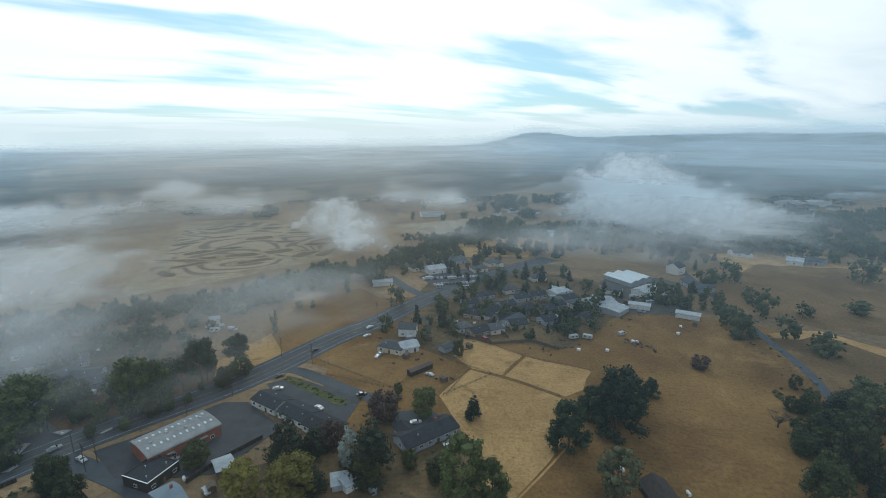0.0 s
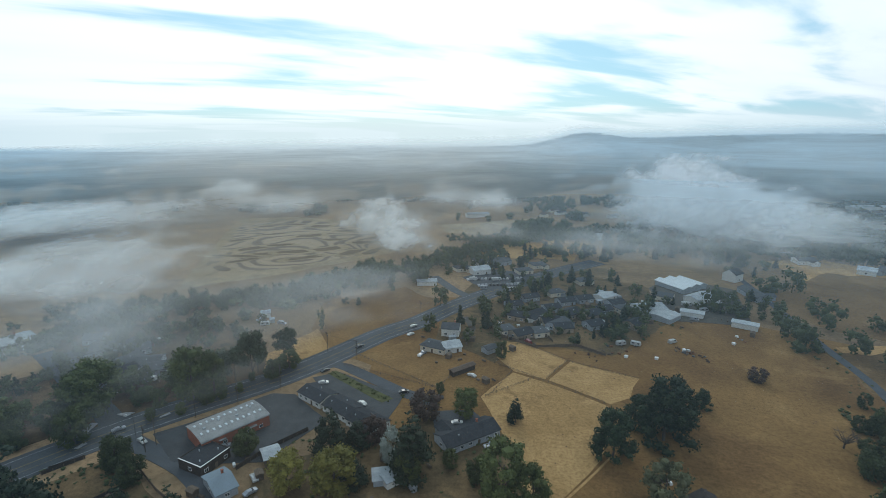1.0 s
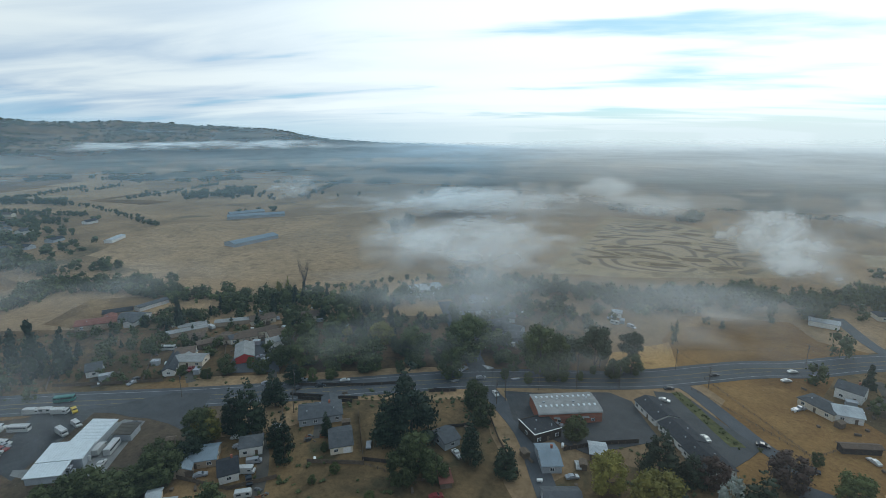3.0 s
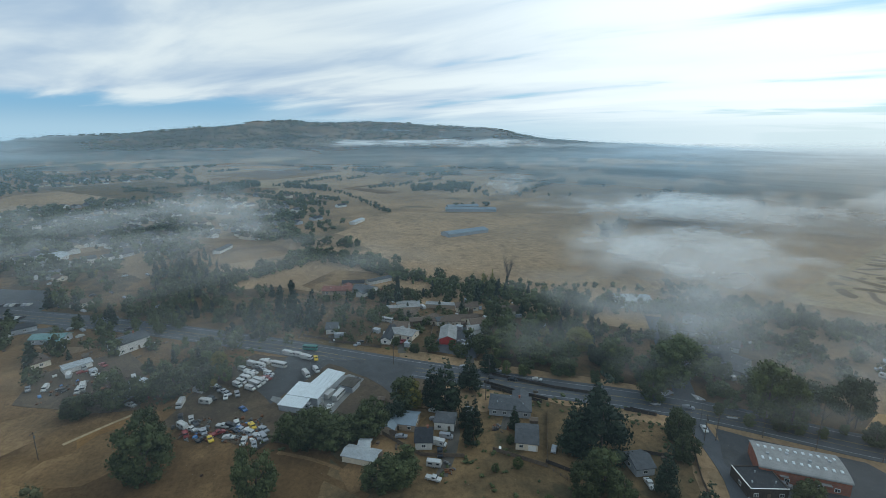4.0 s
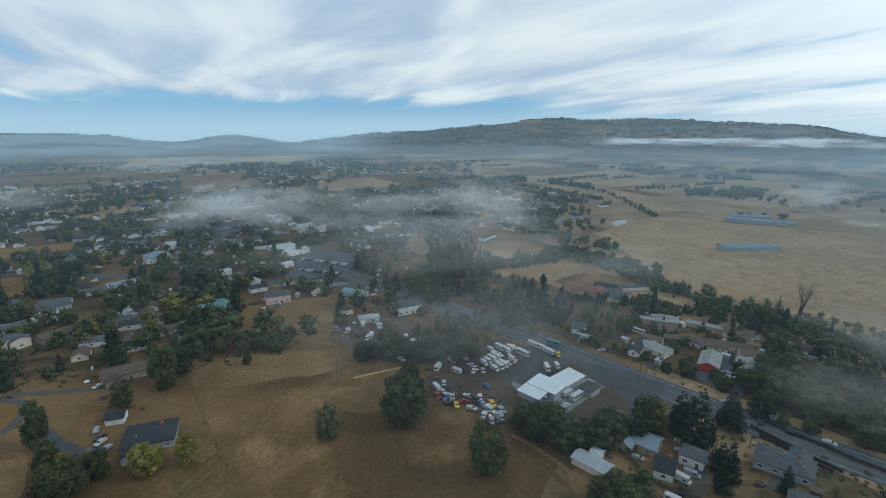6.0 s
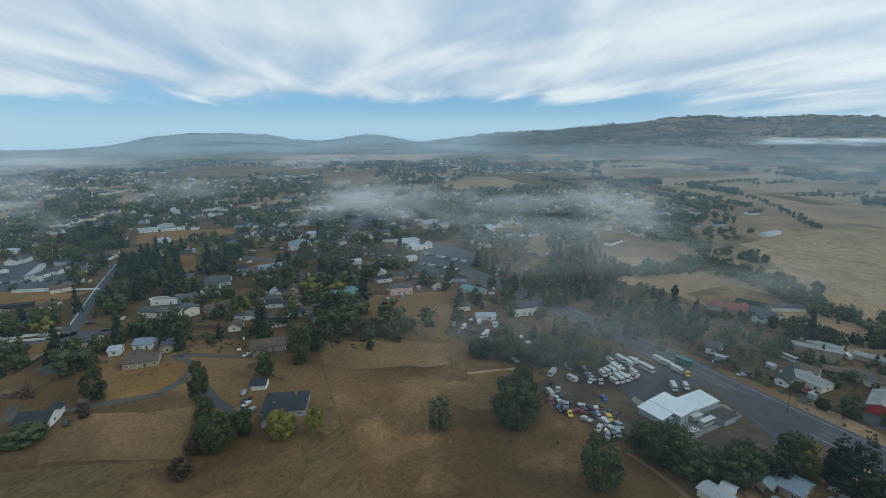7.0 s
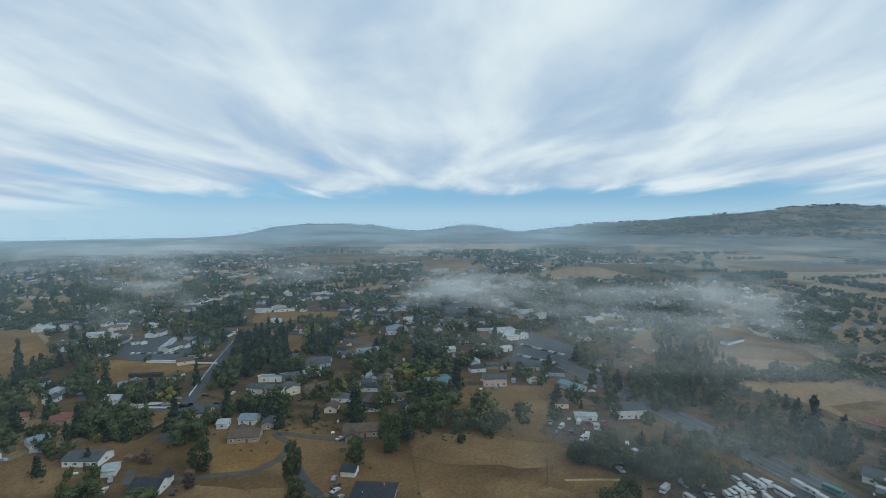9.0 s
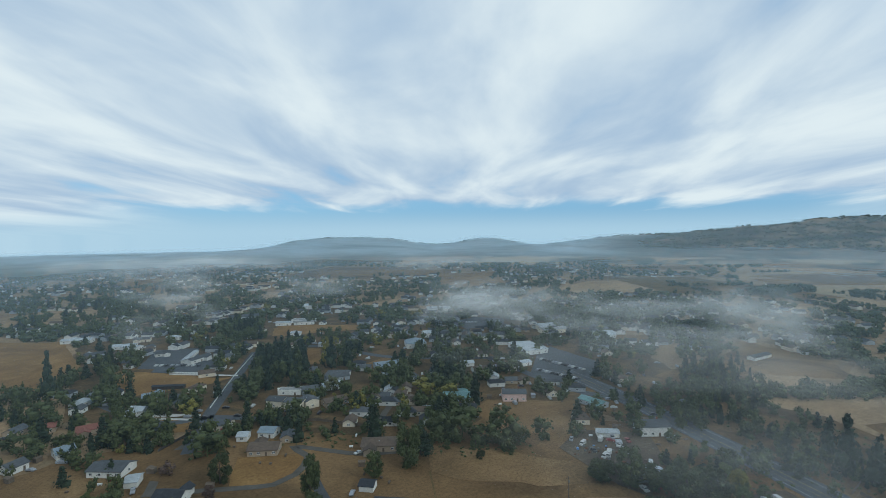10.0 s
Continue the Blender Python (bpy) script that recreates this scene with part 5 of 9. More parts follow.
for e in ((-32.2, 300.9, 27, 10.1, 9.0), (-23.7, 317.9, 33, 11.2, 9.0), (-8.5, 300.6, 32, 9.9, 9.0), (-0.2, 315.7, 33, 10.5, 9.0), (11.1, 323.0, 33, 10.8, 9.0), (16.2, 278.2, 36, 9.5, 9.0), (22.8, 305.2, 34, 9.6, 9.0), (31.0, 319.1, 34, 10.1, 9.0)):
    house(*e, 2.9, M_GREYWALL, M_ROOF_DARK, 1.7, "gable", "dark-roofed house in a crowded cluster", vents=1)
for e in ((-13.4, 260.2, 30, 8.5, 9.0), (-31.6, 259.1, 31, 8.4, 9.0), (-7.4, 332.2, 33, 11.5, 9.0), (35.3, 309.0, 35, 9.2, 9.0), (-33.6, 382.1, 32, 12.1, 10.0), (-23.9, 402.3, 34, 12.5, 10.0), (-70.6, 401.0, 36, 11.7, 10.0), (-83.4, 378.8, 40, 12.4, 10.0), (12.4, 364.4, 30, 11.3, 10.0)):
    house(*e, 2.9, M_CREAM, M_ROOF_GREY, 1.7, "hip", "low grey-roofed house in a cluster", vents=1)
# pale industrial roofs far across the valley
for _az, _r, _l, _d, _q in ((-6, 1150, 60, 26, 20), (-10, 1320, 80, 30, 15), (-14, 1500, 70, 30, 30), (-19, 1200, 54, 24, 10), (-23, 1420, 90, 34, 20), (-27, 900, 70, 26, 12), (-30, 1050, 90, 30, 18), (-33, 1250, 60, 28, 25), (-3, 1000, 50, 20, 60), (1, 1250, 60, 24, 40), (-16, 1050, 44, 22, 70)):
    _x, _y = bearing(_az, _r)
    house(_x, _y, _q, _l, _d, 6.0, M_WHITE, M_ROOF_METAL, 1.5, "flat", "long pale industrial hall across the valley", "hall", "hall", windows=False)

# the workshop
shop = root("workshop", -192.0, -24.0)


def block(name, x, y, rz, length, depth, height, wall, roof, pitch=0.35):
    """One block of the workshop with a low single-pitch roof."""
    s = Shape().prism([(-depth / 2, 0), (depth / 2, 0), (depth / 2, height + pitch), (-depth / 2, height - pitch)], -length / 2, length / 2)
    part(name + "_wall", s.mesh("wall", wall), shop, "", (x + 192.0, y + 24.0, 0), rz)
    e = depth / 2 + 0.35
    r = Shape().prism([(-e, height - pitch + 0.03), (e, height + pitch + 0.03), (e, height + pitch + 0.25), (-e, height - pitch + 0.25)], -length / 2 - 0.35, length / 2 + 0.35)
    for i in range(int(length / 0.9)):
        rx = -length / 2 + 0.45 + i * 0.9
        r.prism([(-e, height - pitch + 0.26), (e, height + pitch + 0.26), (e, height + pitch + 0.32), (-e, height - pitch + 0.32)], rx - 0.04, rx + 0.04)
    part(name + "_roof", r.mesh("roof", roof), shop, "ribbed sheet-metal roof", (x + 192.0, y + 24.0, 0), rz)


block("main", -195.3, -24.8, 66, 13.7, 9.3, 3.9, M_GREYWALL, M_ROOF_SHEET)
block("wing", -205.0, -17.2, 152, 14.5, 8.3, 3.6, M_GREYWALL, M_ROOF_SHEET)
block("lean_to", -188.3, -29.8, 66, 10.5, 6.0, 3.0, M_GREYWALL, M_ROOF_SHEET)
block("canopy", -201.0, -7.4, 152, 7.0, 6.0, 3.0, M_GREYWALL, M_GRAVEL, 0.15)
for gx, gy in ((-191.6, -19.6), (-190.0, -23.3)):
    part("garage_door", GARAGE, shop, "", (gx + 192.0, gy + 24.0, 0.02), 66)
tagged(shop, "white workshop of joined blocks with pale metal roofs", "workshop")

# beside the highway
bx, by, ba, bl, bd = -247.7, 44.8, 77, 8.6, 17.0
house(bx, by, ba + 90, bd, bl, 3.3, M_REDWALL, M_ROOF_FLAT, 1.7, "gable", "red barn shop with a grey roof", "barn", "barn", windows=False)
house(-170.4, 12.4, 70, 13.1, 9.0, 3.0, M_TANWALL, M_ROOF_BLUE, 1.6, "gable", "house with a blue-grey metal roof", vents=1)
house(-157.3, 19.7, 81, 6.0, 9.0, 3.2, M_WHITE, M_ROOF_DARK, 2.2, "gable", "small white house with a dark roof", chimney=True)
house(-166.5, 29.2, 72, 7.5, 7.0, 3.4, M_WHITE, M_ROOF_GREY, 1.6, "hip", "white house with a porch")
house(-173.3, 57.2, 71, 16.3, 11.0, 3.0, M_GREYWALL, M_ROOF_GREY, 2.0, "hip", "large grey-roofed house behind the highway", vents=3, chimney=True)
house(-152.2, 57.0, 71, 7.8, 12.0, 3.0, M_CREAM, M_ROOF_GREY, 1.8, "gable", "cream house wing with a grey roof", garage=True)
shed(-151.2, -2.8, 65, 11.9, 6.0, 2.6, M_CREAM, M_ROOF_METAL, 0.8, "long shed with a pale corrugated roof")
shed(-157.1, -1.6, 76, 3.7, 4.0, 2.4, M_CREAM, M_ROOF_METAL, 0.5, "small pale shed in a garden")
shed(-114.6, 77.2, 66, 3.7, 7.0, 2.2, M_WOOD, M_ROOF_RED, 0.5, "small shed with a faded red roof")
house(-131.9, 89.3, 90, 6.5, 9.0, 3.0, M_GREYWALL, M_ROOF_GREY, 1.8, "gable", "grey house hidden by trees")
house(-254.6, 21.1, 58, 14.1, 9.0, 2.8, M_CREAM, M_ROOF_FLAT, 1.2, "gable", "low house with a dull grey roof by the highway")
house(-268.1, -18.1, 85, 6.3, 9.0, 3.2, M_WHITE, M_ROOF_GREY, 2.2, "gable", "white gabled house by the highway")
house(-337.9, -17.7, 79, 20.3, 11.0, 3.2, M_TANWALL, M_ROOF_RED, 1.6, "gable", "long stable with a terracotta roof", vents=2)
house(-335.9, 0.6, 54, 14.5, 12.0, 3.2, M_WHITE, M_ROOF_GREY, 1.6, "gable", "pale stable building with a grey roof")
house(-353.4, -7.2, 85, 15.7, 8.0, 3.0, M_TANWALL, M_ROOF_DARK, 1.2, "gable", "long stable wing with a dark roof", windows=False)
for e in ((-269.3, 51.1, 82, 9.5, 10.0), (-262.3, 64.5, 93, 9.4, 10.0), (-264.7, 20.1, 76, 8.9, 9.0), (-282.4, 26.8, 94, 9.6, 9.0), (-291.4, 64.3, 87, 14.1, 9.0), (-280.5, 90.4, 83, 14.3, 10.0)):
    house(*e, 3.0, M_CREAM, M_ROOF_BROWN, 1.7, "gable", "cream house with a brown roof among trees")
house(-282.1, 173.2, 76, 21.8, 14.0, 5.0, M_WHITE, M_ROOF_METAL, 1.8, "gable", "large white house in the mist", chimney=True)
for e in ((-206.3, 175.8, 84, 10.8, 10.0), (-185.9, 172.9, 38, 8.4, 10.0), (-221.3, 192.7, 81, 11.2, 10.0), (-194.7, 176.9, 26, 12.0, 11.0), (-210.7, 189.6, 46, 6.6, 10.0), (-246.4, 193.4, 28, 9.3, 10.0)):
    house(*e, 3.0, M_GREYWALL, M_ROOF_GREY, 1.8, "gable", "grey house half lost in mist", vents=1)
house(-178.4, 248.6, 37, 5.5, 6.0, 3.0, M_WHITE, M_ROOF_METAL, 0.8, "gable", "white trailer home in the field")
# far barns
for e in ((-528.0, 113.7, 114, 53.3, 17.0), (-687.3, 156.2, 79, 72.3, 14.0), (-719.3, 150.7, 95, 47.0, 12.0)):
    house(*e, 3.5, M_GREYWALL, M_ROOF_BLUE, 2.0, "gable", "long blue-grey roofed poultry barn", "barn", "barn", windows=False)

# houses round the meadow
house(-110.7, -154.1, 132, 16.6, 14.0, 3.0, M_GREYWALL, M_ROOF_DARK, 2.0, "hip", "dark-roofed house with solar panels", chimney=True, vents=2)
shed(-115.0, -177.5, 129, 6.3, 6.0, 2.6, M_WHITE, M_ROOF_DARK, 1.2, "small garage with a dark roof")
house(-96.5, -243.5, 144, 14.7, 10.0, 3.0, M_TANWALL, M_ROOF_BROWN, 1.8, "gable", "tan house with a brown roof")
house(-49.3, -223.5, 135, 11.7, 9.0, 3.2, M_WHITE, M_ROOF_DARK, 2.2, "gable", "white house with a steep dark roof")
house(-35.6, -271.0, 136, 16.3, 11.0, 3.0, M_WHITE, M_ROOF_GREY, 1.8, "gable", "white house with a grey roof and porch")
shed(-40.8, -251.7, 153, 5.5, 8.0, 2.6, M_WHITE, M_ROOF_METAL, 1.0, "small white garage with metal roof")
house(-142.1, -208.0, 142, 17.9, 11.0, 3.0, M_TANWALL, M_ROOF_BROWN, 1.8, "hip", "brown-roofed house behind trees", vents=1)
house(-106.8, -262.7, 133, 8.8, 9.0, 3.0, M_WHITE, M_ROOF_BLUE, 1.5, "gable", "white house with a blue-grey roof")
house(-94.4, -266.7, 143, 5.4, 7.0, 2.8, M_WHITE, M_ROOF_METAL, 1.0, "gable", "small white outbuilding beside a house")
house(-90.1, -292.3, 135, 13.8, 9.0, 3.0, M_CREAM, M_ROOF_GREY, 1.6, "gable", "cream house with a grey roof")
for e in ((-129.5, -303.9, 124, 11.2, 9.0), (-136.7, -292.6, 119, 12.3, 9.0), (-144.4, -289.7, 85, 10.1, 9.0)):
    house(*e, 4.6, M_CREAM, M_ROOF_GREY, 1.4, "gable", "two-storey cream motel unit beside trees", vents=1)
house(-146.2, -320.9, 137, 15.9, 7.0, 3.2, M_WHITE, M_ROOF_FLAT, 1.4, "flat", "long white flat-roofed motel wing")
house(-156.8, -314.4, 168, 11.2, 8.0, 3.2, M_GREYWALL, M_ROOF_GREY, 1.6, "gable", "grey motel office beside the wing")
house(-175.6, -312.8, 144, 9.4, 10.0, 3.2, M_WHITE, M_ROOF_METAL, 1.6, "gable", "white house beside the motel")
house(-190.7, -334.0, 138, 17.1, 12.0, 3.4, M_WHITE, M_ROOF_GREY, 1.8, "hip", "white grey-roofed house in town")
house(-249.4, -208.5, 137, 15.2, 10.0, 5.2, M_PINK, M_ROOF_GREY, 1.6, "gable", "two-storey pink house with grey roof", chimney=True)
house(-221.6, -233.9, 136, 17.7, 12.0, 3.2, M_GREYWALL, M_ROOF_TEAL, 1.6, "gable", "house with a teal metal roof")
house(-262.2, -121.9, 141, 16.0, 11.0, 5.2, M_WHITE, M_ROOF_GREY, 1.8, "gable", "two-storey white house in the gravel yard", chimney=True)
shed(-211.9, -101.5, 143, 15.1, 10.0, 2.8, M_GREYWALL, M_ROOF_METAL, 0.9, "grey shed with a pale ribbed roof")
house(-298.0, -372.9, 150, 18.9, 18.0, 4.5, M_WHITE, M_ROOF_BLUE, 4.0, "hip", "white church hall with a pale blue-grey roof", "hall", "hall")
house(-337.0, -398.8, 155, 12.2, 12.0, 4.5, M_WHITE, M_ROOF_METAL, 2.0, "gable", "white gabled house in the town")
house(-365.7, -292.8, 153, 22.5, 24.0, 4.2, M_WHITE, M_ROOF_METAL, 1.5, "flat", "pale flat-roofed town store", "store", "store")
house(-470.8, -271.5, 153, 21.9, 16.0, 4.0, M_WHITE, M_ROOF_METAL, 1.5, "gable", "white-roofed town hall building")
house(-339.4, -673.6, 128, 22.3, 20.0, 5.0, M_WHITE, M_ROOF_METAL, 1.5, "flat", "long white flat-roofed store", "store", "store", windows=False)
house(-456.3, -517.3, 144, 33.2, 24.0, 5.0, M_WHITE, M_ROOF_METAL, 1.5, "flat", "long white warehouse in town", "warehouse", "warehouse", windows=False)
house(-225.2, -625.7, 158, 34.3, 14.0, 7.5, M_WHITE, M_ROOF_GREY, 2.5, "gable", "three-storey white apartment house", "apartment_house", "apartments", vents=3)
house(-279.3, -571.8, 128, 27.0, 14.0, 3.6, M_WHITE, M_ROOF_FLAT, 1.4, "flat", "pale low school building", "school", "school")
house(-463.6, -338.5, 157, 27.9, 20.0, 4.0, M_CREAM, M_ROOF_METAL, 1.5, "gable", "cream town building with a pale roof")

# pale halls far out on the plain
house(-879.8, 673.4, 65, 29.0, 10.0, 4.5, M_WHITE, M_ROOF_METAL, 2.0, "gable", "long white greenhouse on the plain", "barn", "barn", windows=False)
house(-849.0, 721.0, 58, 35.1, 10.0, 4.5, M_WHITE, M_ROOF_GREY, 2.0, "gable", "long low barn on the plain", "barn", "barn", windows=False)
house(-783.8, 739.0, 104, 16.9, 9.0, 4.5, M_WHITE, M_ROOF_METAL, 2.0, "gable", "small white barn on the plain", "barn", "barn", windows=False)
house(33.8, 1475.8, -6, 78.1, 26.0, 4.5, M_WHITE, M_ROOF_METAL, 2.0, "gable", "row of pale works sheds in the haze", "barn", "barn", windows=False)
house(101.2, 1343.7, -18, 71.0, 26.0, 4.5, M_WHITE, M_ROOF_FLAT, 2.0, "gable", "row of pale works sheds in the haze", "barn", "barn", windows=False)
house(352.4, 1348.8, -15, 36.5, 20.0, 4.5, M_WHITE, M_ROOF_METAL, 2.0, "gable", "pale works shed in the haze", "barn", "barn", windows=False)
house(355.9, 1097.7, 31, 60.1, 24.0, 4.5, M_WHITE, M_ROOF_METAL, 2.0, "gable", "long white warehouse in the haze", "barn", "barn", windows=False)
house(455.4, 991.2, 12, 103.1, 30.0, 4.5, M_WHITE, M_ROOF_FLAT, 2.0, "gable", "very long white warehouse in the haze", "barn", "barn", windows=False)
house(305.9, 700.0, 3, 24.7, 16.0, 4.5, M_WHITE, M_ROOF_FLAT, 2.0, "gable", "low pale hall beyond the fields", "barn", "barn", windows=False)
house(295.1, 919.1, 12, 27.4, 18.0, 4.5, M_WHITE, M_ROOF_METAL, 2.0, "gable", "pale warehouse in the haze", "barn", "barn", windows=False)
house(71.8, 603.1, -20, 12.8, 9.0, 4.5, M_WHITE, M_ROOF_METAL, 2.0, "gable", "small white house among dark trees", "barn", "barn", windows=False)
house(100.8, 611.5, 2, 18.5, 10.0, 4.5, M_WHITE, M_ROOF_METAL, 2.0, "gable", "white house among dark trees", "barn", "barn", windows=False)
house(30.5, 526.4, 13, 11.7, 8.0, 4.5, M_WHITE, M_ROOF_METAL, 2.0, "gable", "white trailer house by a field", "barn", "barn", windows=False)
house(-527.2, 886.4, 12, 40.4, 10.0, 4.5, M_WHITE, M_ROOF_METAL, 2.0, "gable", "white farm buildings on the plain", "barn", "barn", windows=False)
house(-226.4, 812.1, -35, 30.5, 10.0, 4.5, M_WHITE, M_ROOF_METAL, 2.0, "gable", "white barn on the plain", "barn", "barn", windows=False)
# low outbuildings and trailers beyond the highway
house(-296.2, 24.9, 90, 19.7, 5.0, 2.6, M_TANWALL, M_ROOF_FLAT, 0.5, "gable", "long low shed with a pale roof", "shed", "shed", windows=False)
house(-296.8, 50.1, 73, 21.4, 5.0, 2.6, M_TANWALL, M_ROOF_FLAT, 0.5, "gable", "long low pale-roofed shed behind a barn", "shed", "shed", windows=False)
house(-271.9, 33.5, 94, 15.2, 6.0, 2.8, M_WOOD, M_ROOF_BROWN, 0.8, "gable", "low brown-roofed shed beside trees", "shed", "shed", windows=False)
house(-272.2, 58.2, 88, 17.3, 6.0, 2.8, M_CREAM, M_ROOF_BROWN, 0.9, "gable", "low brown-roofed outbuilding beside trees", "shed", "shed", windows=False)
house(-253.7, 62.8, 95, 10.8, 7.0, 3.0, M_WHITE, M_ROOF_FLAT, 0.8, "gable", "white outbuilding beside the red barn", "shed", "shed", windows=False)
house(-270.0, 45.2, 101, 8.3, 6.0, 3.0, M_WHITE, M_ROOF_GREY, 1.2, "gable", "small white house behind the red barn")
house(-277.8, -166.9, 86, 17.1, 8.0, 3.0, M_GREYWALL, M_ROOF_TEAL, 1.4, "gable", "low house with a blue-green roof in mist")
house(-240.9, -136.2, 131, 11.3, 6.0, 2.6, M_WHITE, M_ROOF_METAL, 0.8, "gable", "white trailer home in the yard", "shed", "shed", windows=False)
house(-359.1, 11.3, 118, 19.5, 6.0, 2.6, M_WHITE, M_ROOF_GREY, 0.8, "gable", "pale shed beside bare soil", "shed", "shed", windows=False)
house(-86.2, 100.8, 56, 11.0, 8.0, 3.0, M_GREYWALL, M_ROOF_GREY, 1.6, "gable", "grey patched house below the annex")
house(-51.3, 129.2, 51, 7.3, 6.0, 2.6, M_WHITE, M_ROOF_METAL, 0.8, "gable", "white shed under tall trees", "shed", "shed", windows=False)
house(-36.5, 232.0, 51, 6.7, 5.0, 2.6, M_GREYWALL, M_ROOF_GREY, 1.0, "gable", "small grey garage beside a tree", "shed", "shed", windows=False)
house(-18.3, 284.9, 54, 16.2, 8.0, 3.0, M_WHITE, M_ROOF_DARK, 1.8, "gable", "dark-roofed white house beside the road")
house(-3.6, 274.4, 59, 13.6, 8.0, 3.0, M_GREYWALL, M_ROOF_GREY, 1.6, "gable", "grey-roofed house beside a golden paddock")
house(-302.9, 28.1, 84, 14.5, 5.0, 2.6, M_TANWALL, M_ROOF_FLAT, 0.5, "gable", "long pale low roof among gardens", "shed", "shed", windows=False)
house(-270.9, 41.5, 61, 12.7, 7.0, 2.8, M_CREAM, M_ROOF_BROWN, 1.2, "gable", "low brown-roofed garden house")
house(-256.0, 13.8, 162, 22.8, 5.0, 2.8, M_WHITE, M_ROOF_DARK, 1.2, "gable", "narrow white house beside the highway")
house(-233.1, 179.2, 62, 21.3, 9.0, 3.0, M_GREYWALL, M_ROOF_GREY, 1.6, "gable", "grey-roofed house in thin mist")
house(-199.7, 160.8, 77, 20.8, 9.0, 3.0, M_GREYWALL, M_ROOF_DARK, 1.6, "gable", "dark-roofed house in thin mist")
house(-91.5, -552.2, 128, 17.7, 9.0, 3.2, M_WHITE, M_ROOF_METAL, 1.2, "gable", "long white school building")
house(-106.8, -586.6, 155, 15.0, 9.0, 3.0, M_CREAM, M_ROOF_GREY, 1.6, "gable", "grey-roofed house beside the school")
house(-107.1, -504.2, 175, 12.3, 8.0, 3.0, M_WHITE, M_ROOF_GREY, 1.2, "gable", "white school classroom block")
house(-125.5, -460.7, -150, 22.6, 8.0, 3.2, M_WHITE, M_ROOF_GREY, 1.4, "gable", "white house beside the car park")
house(-116.7, -407.5, 167, 11.3, 9.0, 3.0, M_CREAM, M_ROOF_BROWN, 1.8, "gable", "tan-roofed house beside a white fence")
house(-73.2, -373.5, 168, 12.8, 9.0, 3.0, M_GREYWALL, M_ROOF_BLUE, 1.8, "gable", "blue-grey roofed house in a garden")
house(-86.8, -391.8, 144, 21.5, 4.0, 2.4, M_WOODDARK, M_ROOF_DARK, 0.5, "gable", "long dark shed along a lot", "shed", "shed", windows=False)
house(-123.1, -476.4, -121, 37.7, 4.0, 2.6, M_WHITE, M_ROOF_METAL, 0.5, "gable", "white trailer home beside the car park", "shed", "shed", windows=False)
house(-252.8, -571.5, 151, 17.7, 10.0, 3.5, M_WHITE, M_ROOF_METAL, 1.2, "gable", "white town hall with a pale roof")
house(-273.4, -559.1, 154, 24.2, 9.0, 3.5, M_WHITE, M_ROOF_FLAT, 1.2, "gable", "low white town building")
house(-172.4, -311.6, 157, 13.1, 8.0, 3.0, M_WHITE, M_ROOF_METAL, 1.2, "gable", "white garage with a pale roof")
house(-186.5, -328.6, 164, 17.3, 9.0, 3.0, M_GREYWALL, M_ROOF_GREY, 1.8, "gable", "grey house with parked cars")
house(-158.1, -282.0, 174, 15.1, 9.0, 3.0, M_TANWALL, M_ROOF_BROWN, 1.8, "gable", "tan house beside the motel")
house(-234.6, -330.8, 163, 21.6, 10.0, 3.2, M_GREYWALL, M_ROOF_BLUE, 1.8, "gable", "blue-grey house beside a dry garden")
house(-285.6, -288.6, 151, 10.0, 8.0, 3.0, M_WHITE, M_ROOF_METAL, 1.2, "gable", "white house beside the shopping street")
house(-281.4, -268.1, 156, 14.9, 9.0, 3.0, M_WHITE, M_ROOF_BROWN, 1.6, "gable", "white brown-roofed house in town")
house(-375.4, -344.1, 155, 25.8, 9.0, 4.5, M_WHITE, M_ROOF_GREY, 1.6, "gable", "row of white gabled town houses")
house(-359.2, -278.6, 161, 25.7, 14.0, 4.0, M_WHITE, M_ROOF_METAL, 1.0, "gable", "white flat store by the highway")
house(-318.4, -257.8, 166, 15.3, 8.0, 3.0, M_WHITE, M_ROOF_METAL, 1.0, "gable", "white shop beside parked cars")
house(-449.9, -319.7, 154, 30.7, 14.0, 4.5, M_CREAM, M_ROOF_FLAT, 1.0, "gable", "wide cream store in town")
house(-460.6, -264.1, 173, 26.0, 10.0, 3.5, M_WHITE, M_ROOF_METAL, 1.2, "gable", "white-roofed hall at the edge of town")
house(-412.2, -240.8, 155, 16.7, 8.0, 3.0, M_WHITE, M_ROOF_GREY, 1.4, "gable", "white house near a dry lot")
house(-293.2, -211.1, 135, 13.1, 6.0, 2.8, M_WHITE, M_ROOF_GREY, 0.8, "gable", "low white shop beside the street")
house(-483.9, -130.9, 168, 26.0, 7.0, 2.8, M_WHITE, M_ROOF_GREY, 1.0, "gable", "white farm shed at the field edge", "shed", "shed", windows=False)
house(-617.4, -5.3, 155, 29.4, 8.0, 2.8, M_WHITE, M_ROOF_METAL, 1.0, "gable", "white shed on the tan plain", "shed", "shed", windows=False)
house(-56.4, -627.6, 153, 27.8, 10.0, 3.2, M_WHITE, M_ROOF_METAL, 1.4, "gable", "long white building by the brown field")
house(-87.4, -562.6, 157, 20.0, 9.0, 3.2, M_WHITE, M_ROOF_METAL, 1.2, "gable", "long white classroom building")
house(-60.7, -541.2, -170, 15.3, 8.0, 3.0, M_GREYWALL, M_ROOF_GREY, 1.4, "gable", "grey house by tall conifers")
house(-34.6, -334.9, 175, 12.8, 9.0, 3.0, M_TANWALL, M_ROOF_RED, 1.6, "gable", "house with a terracotta roof")
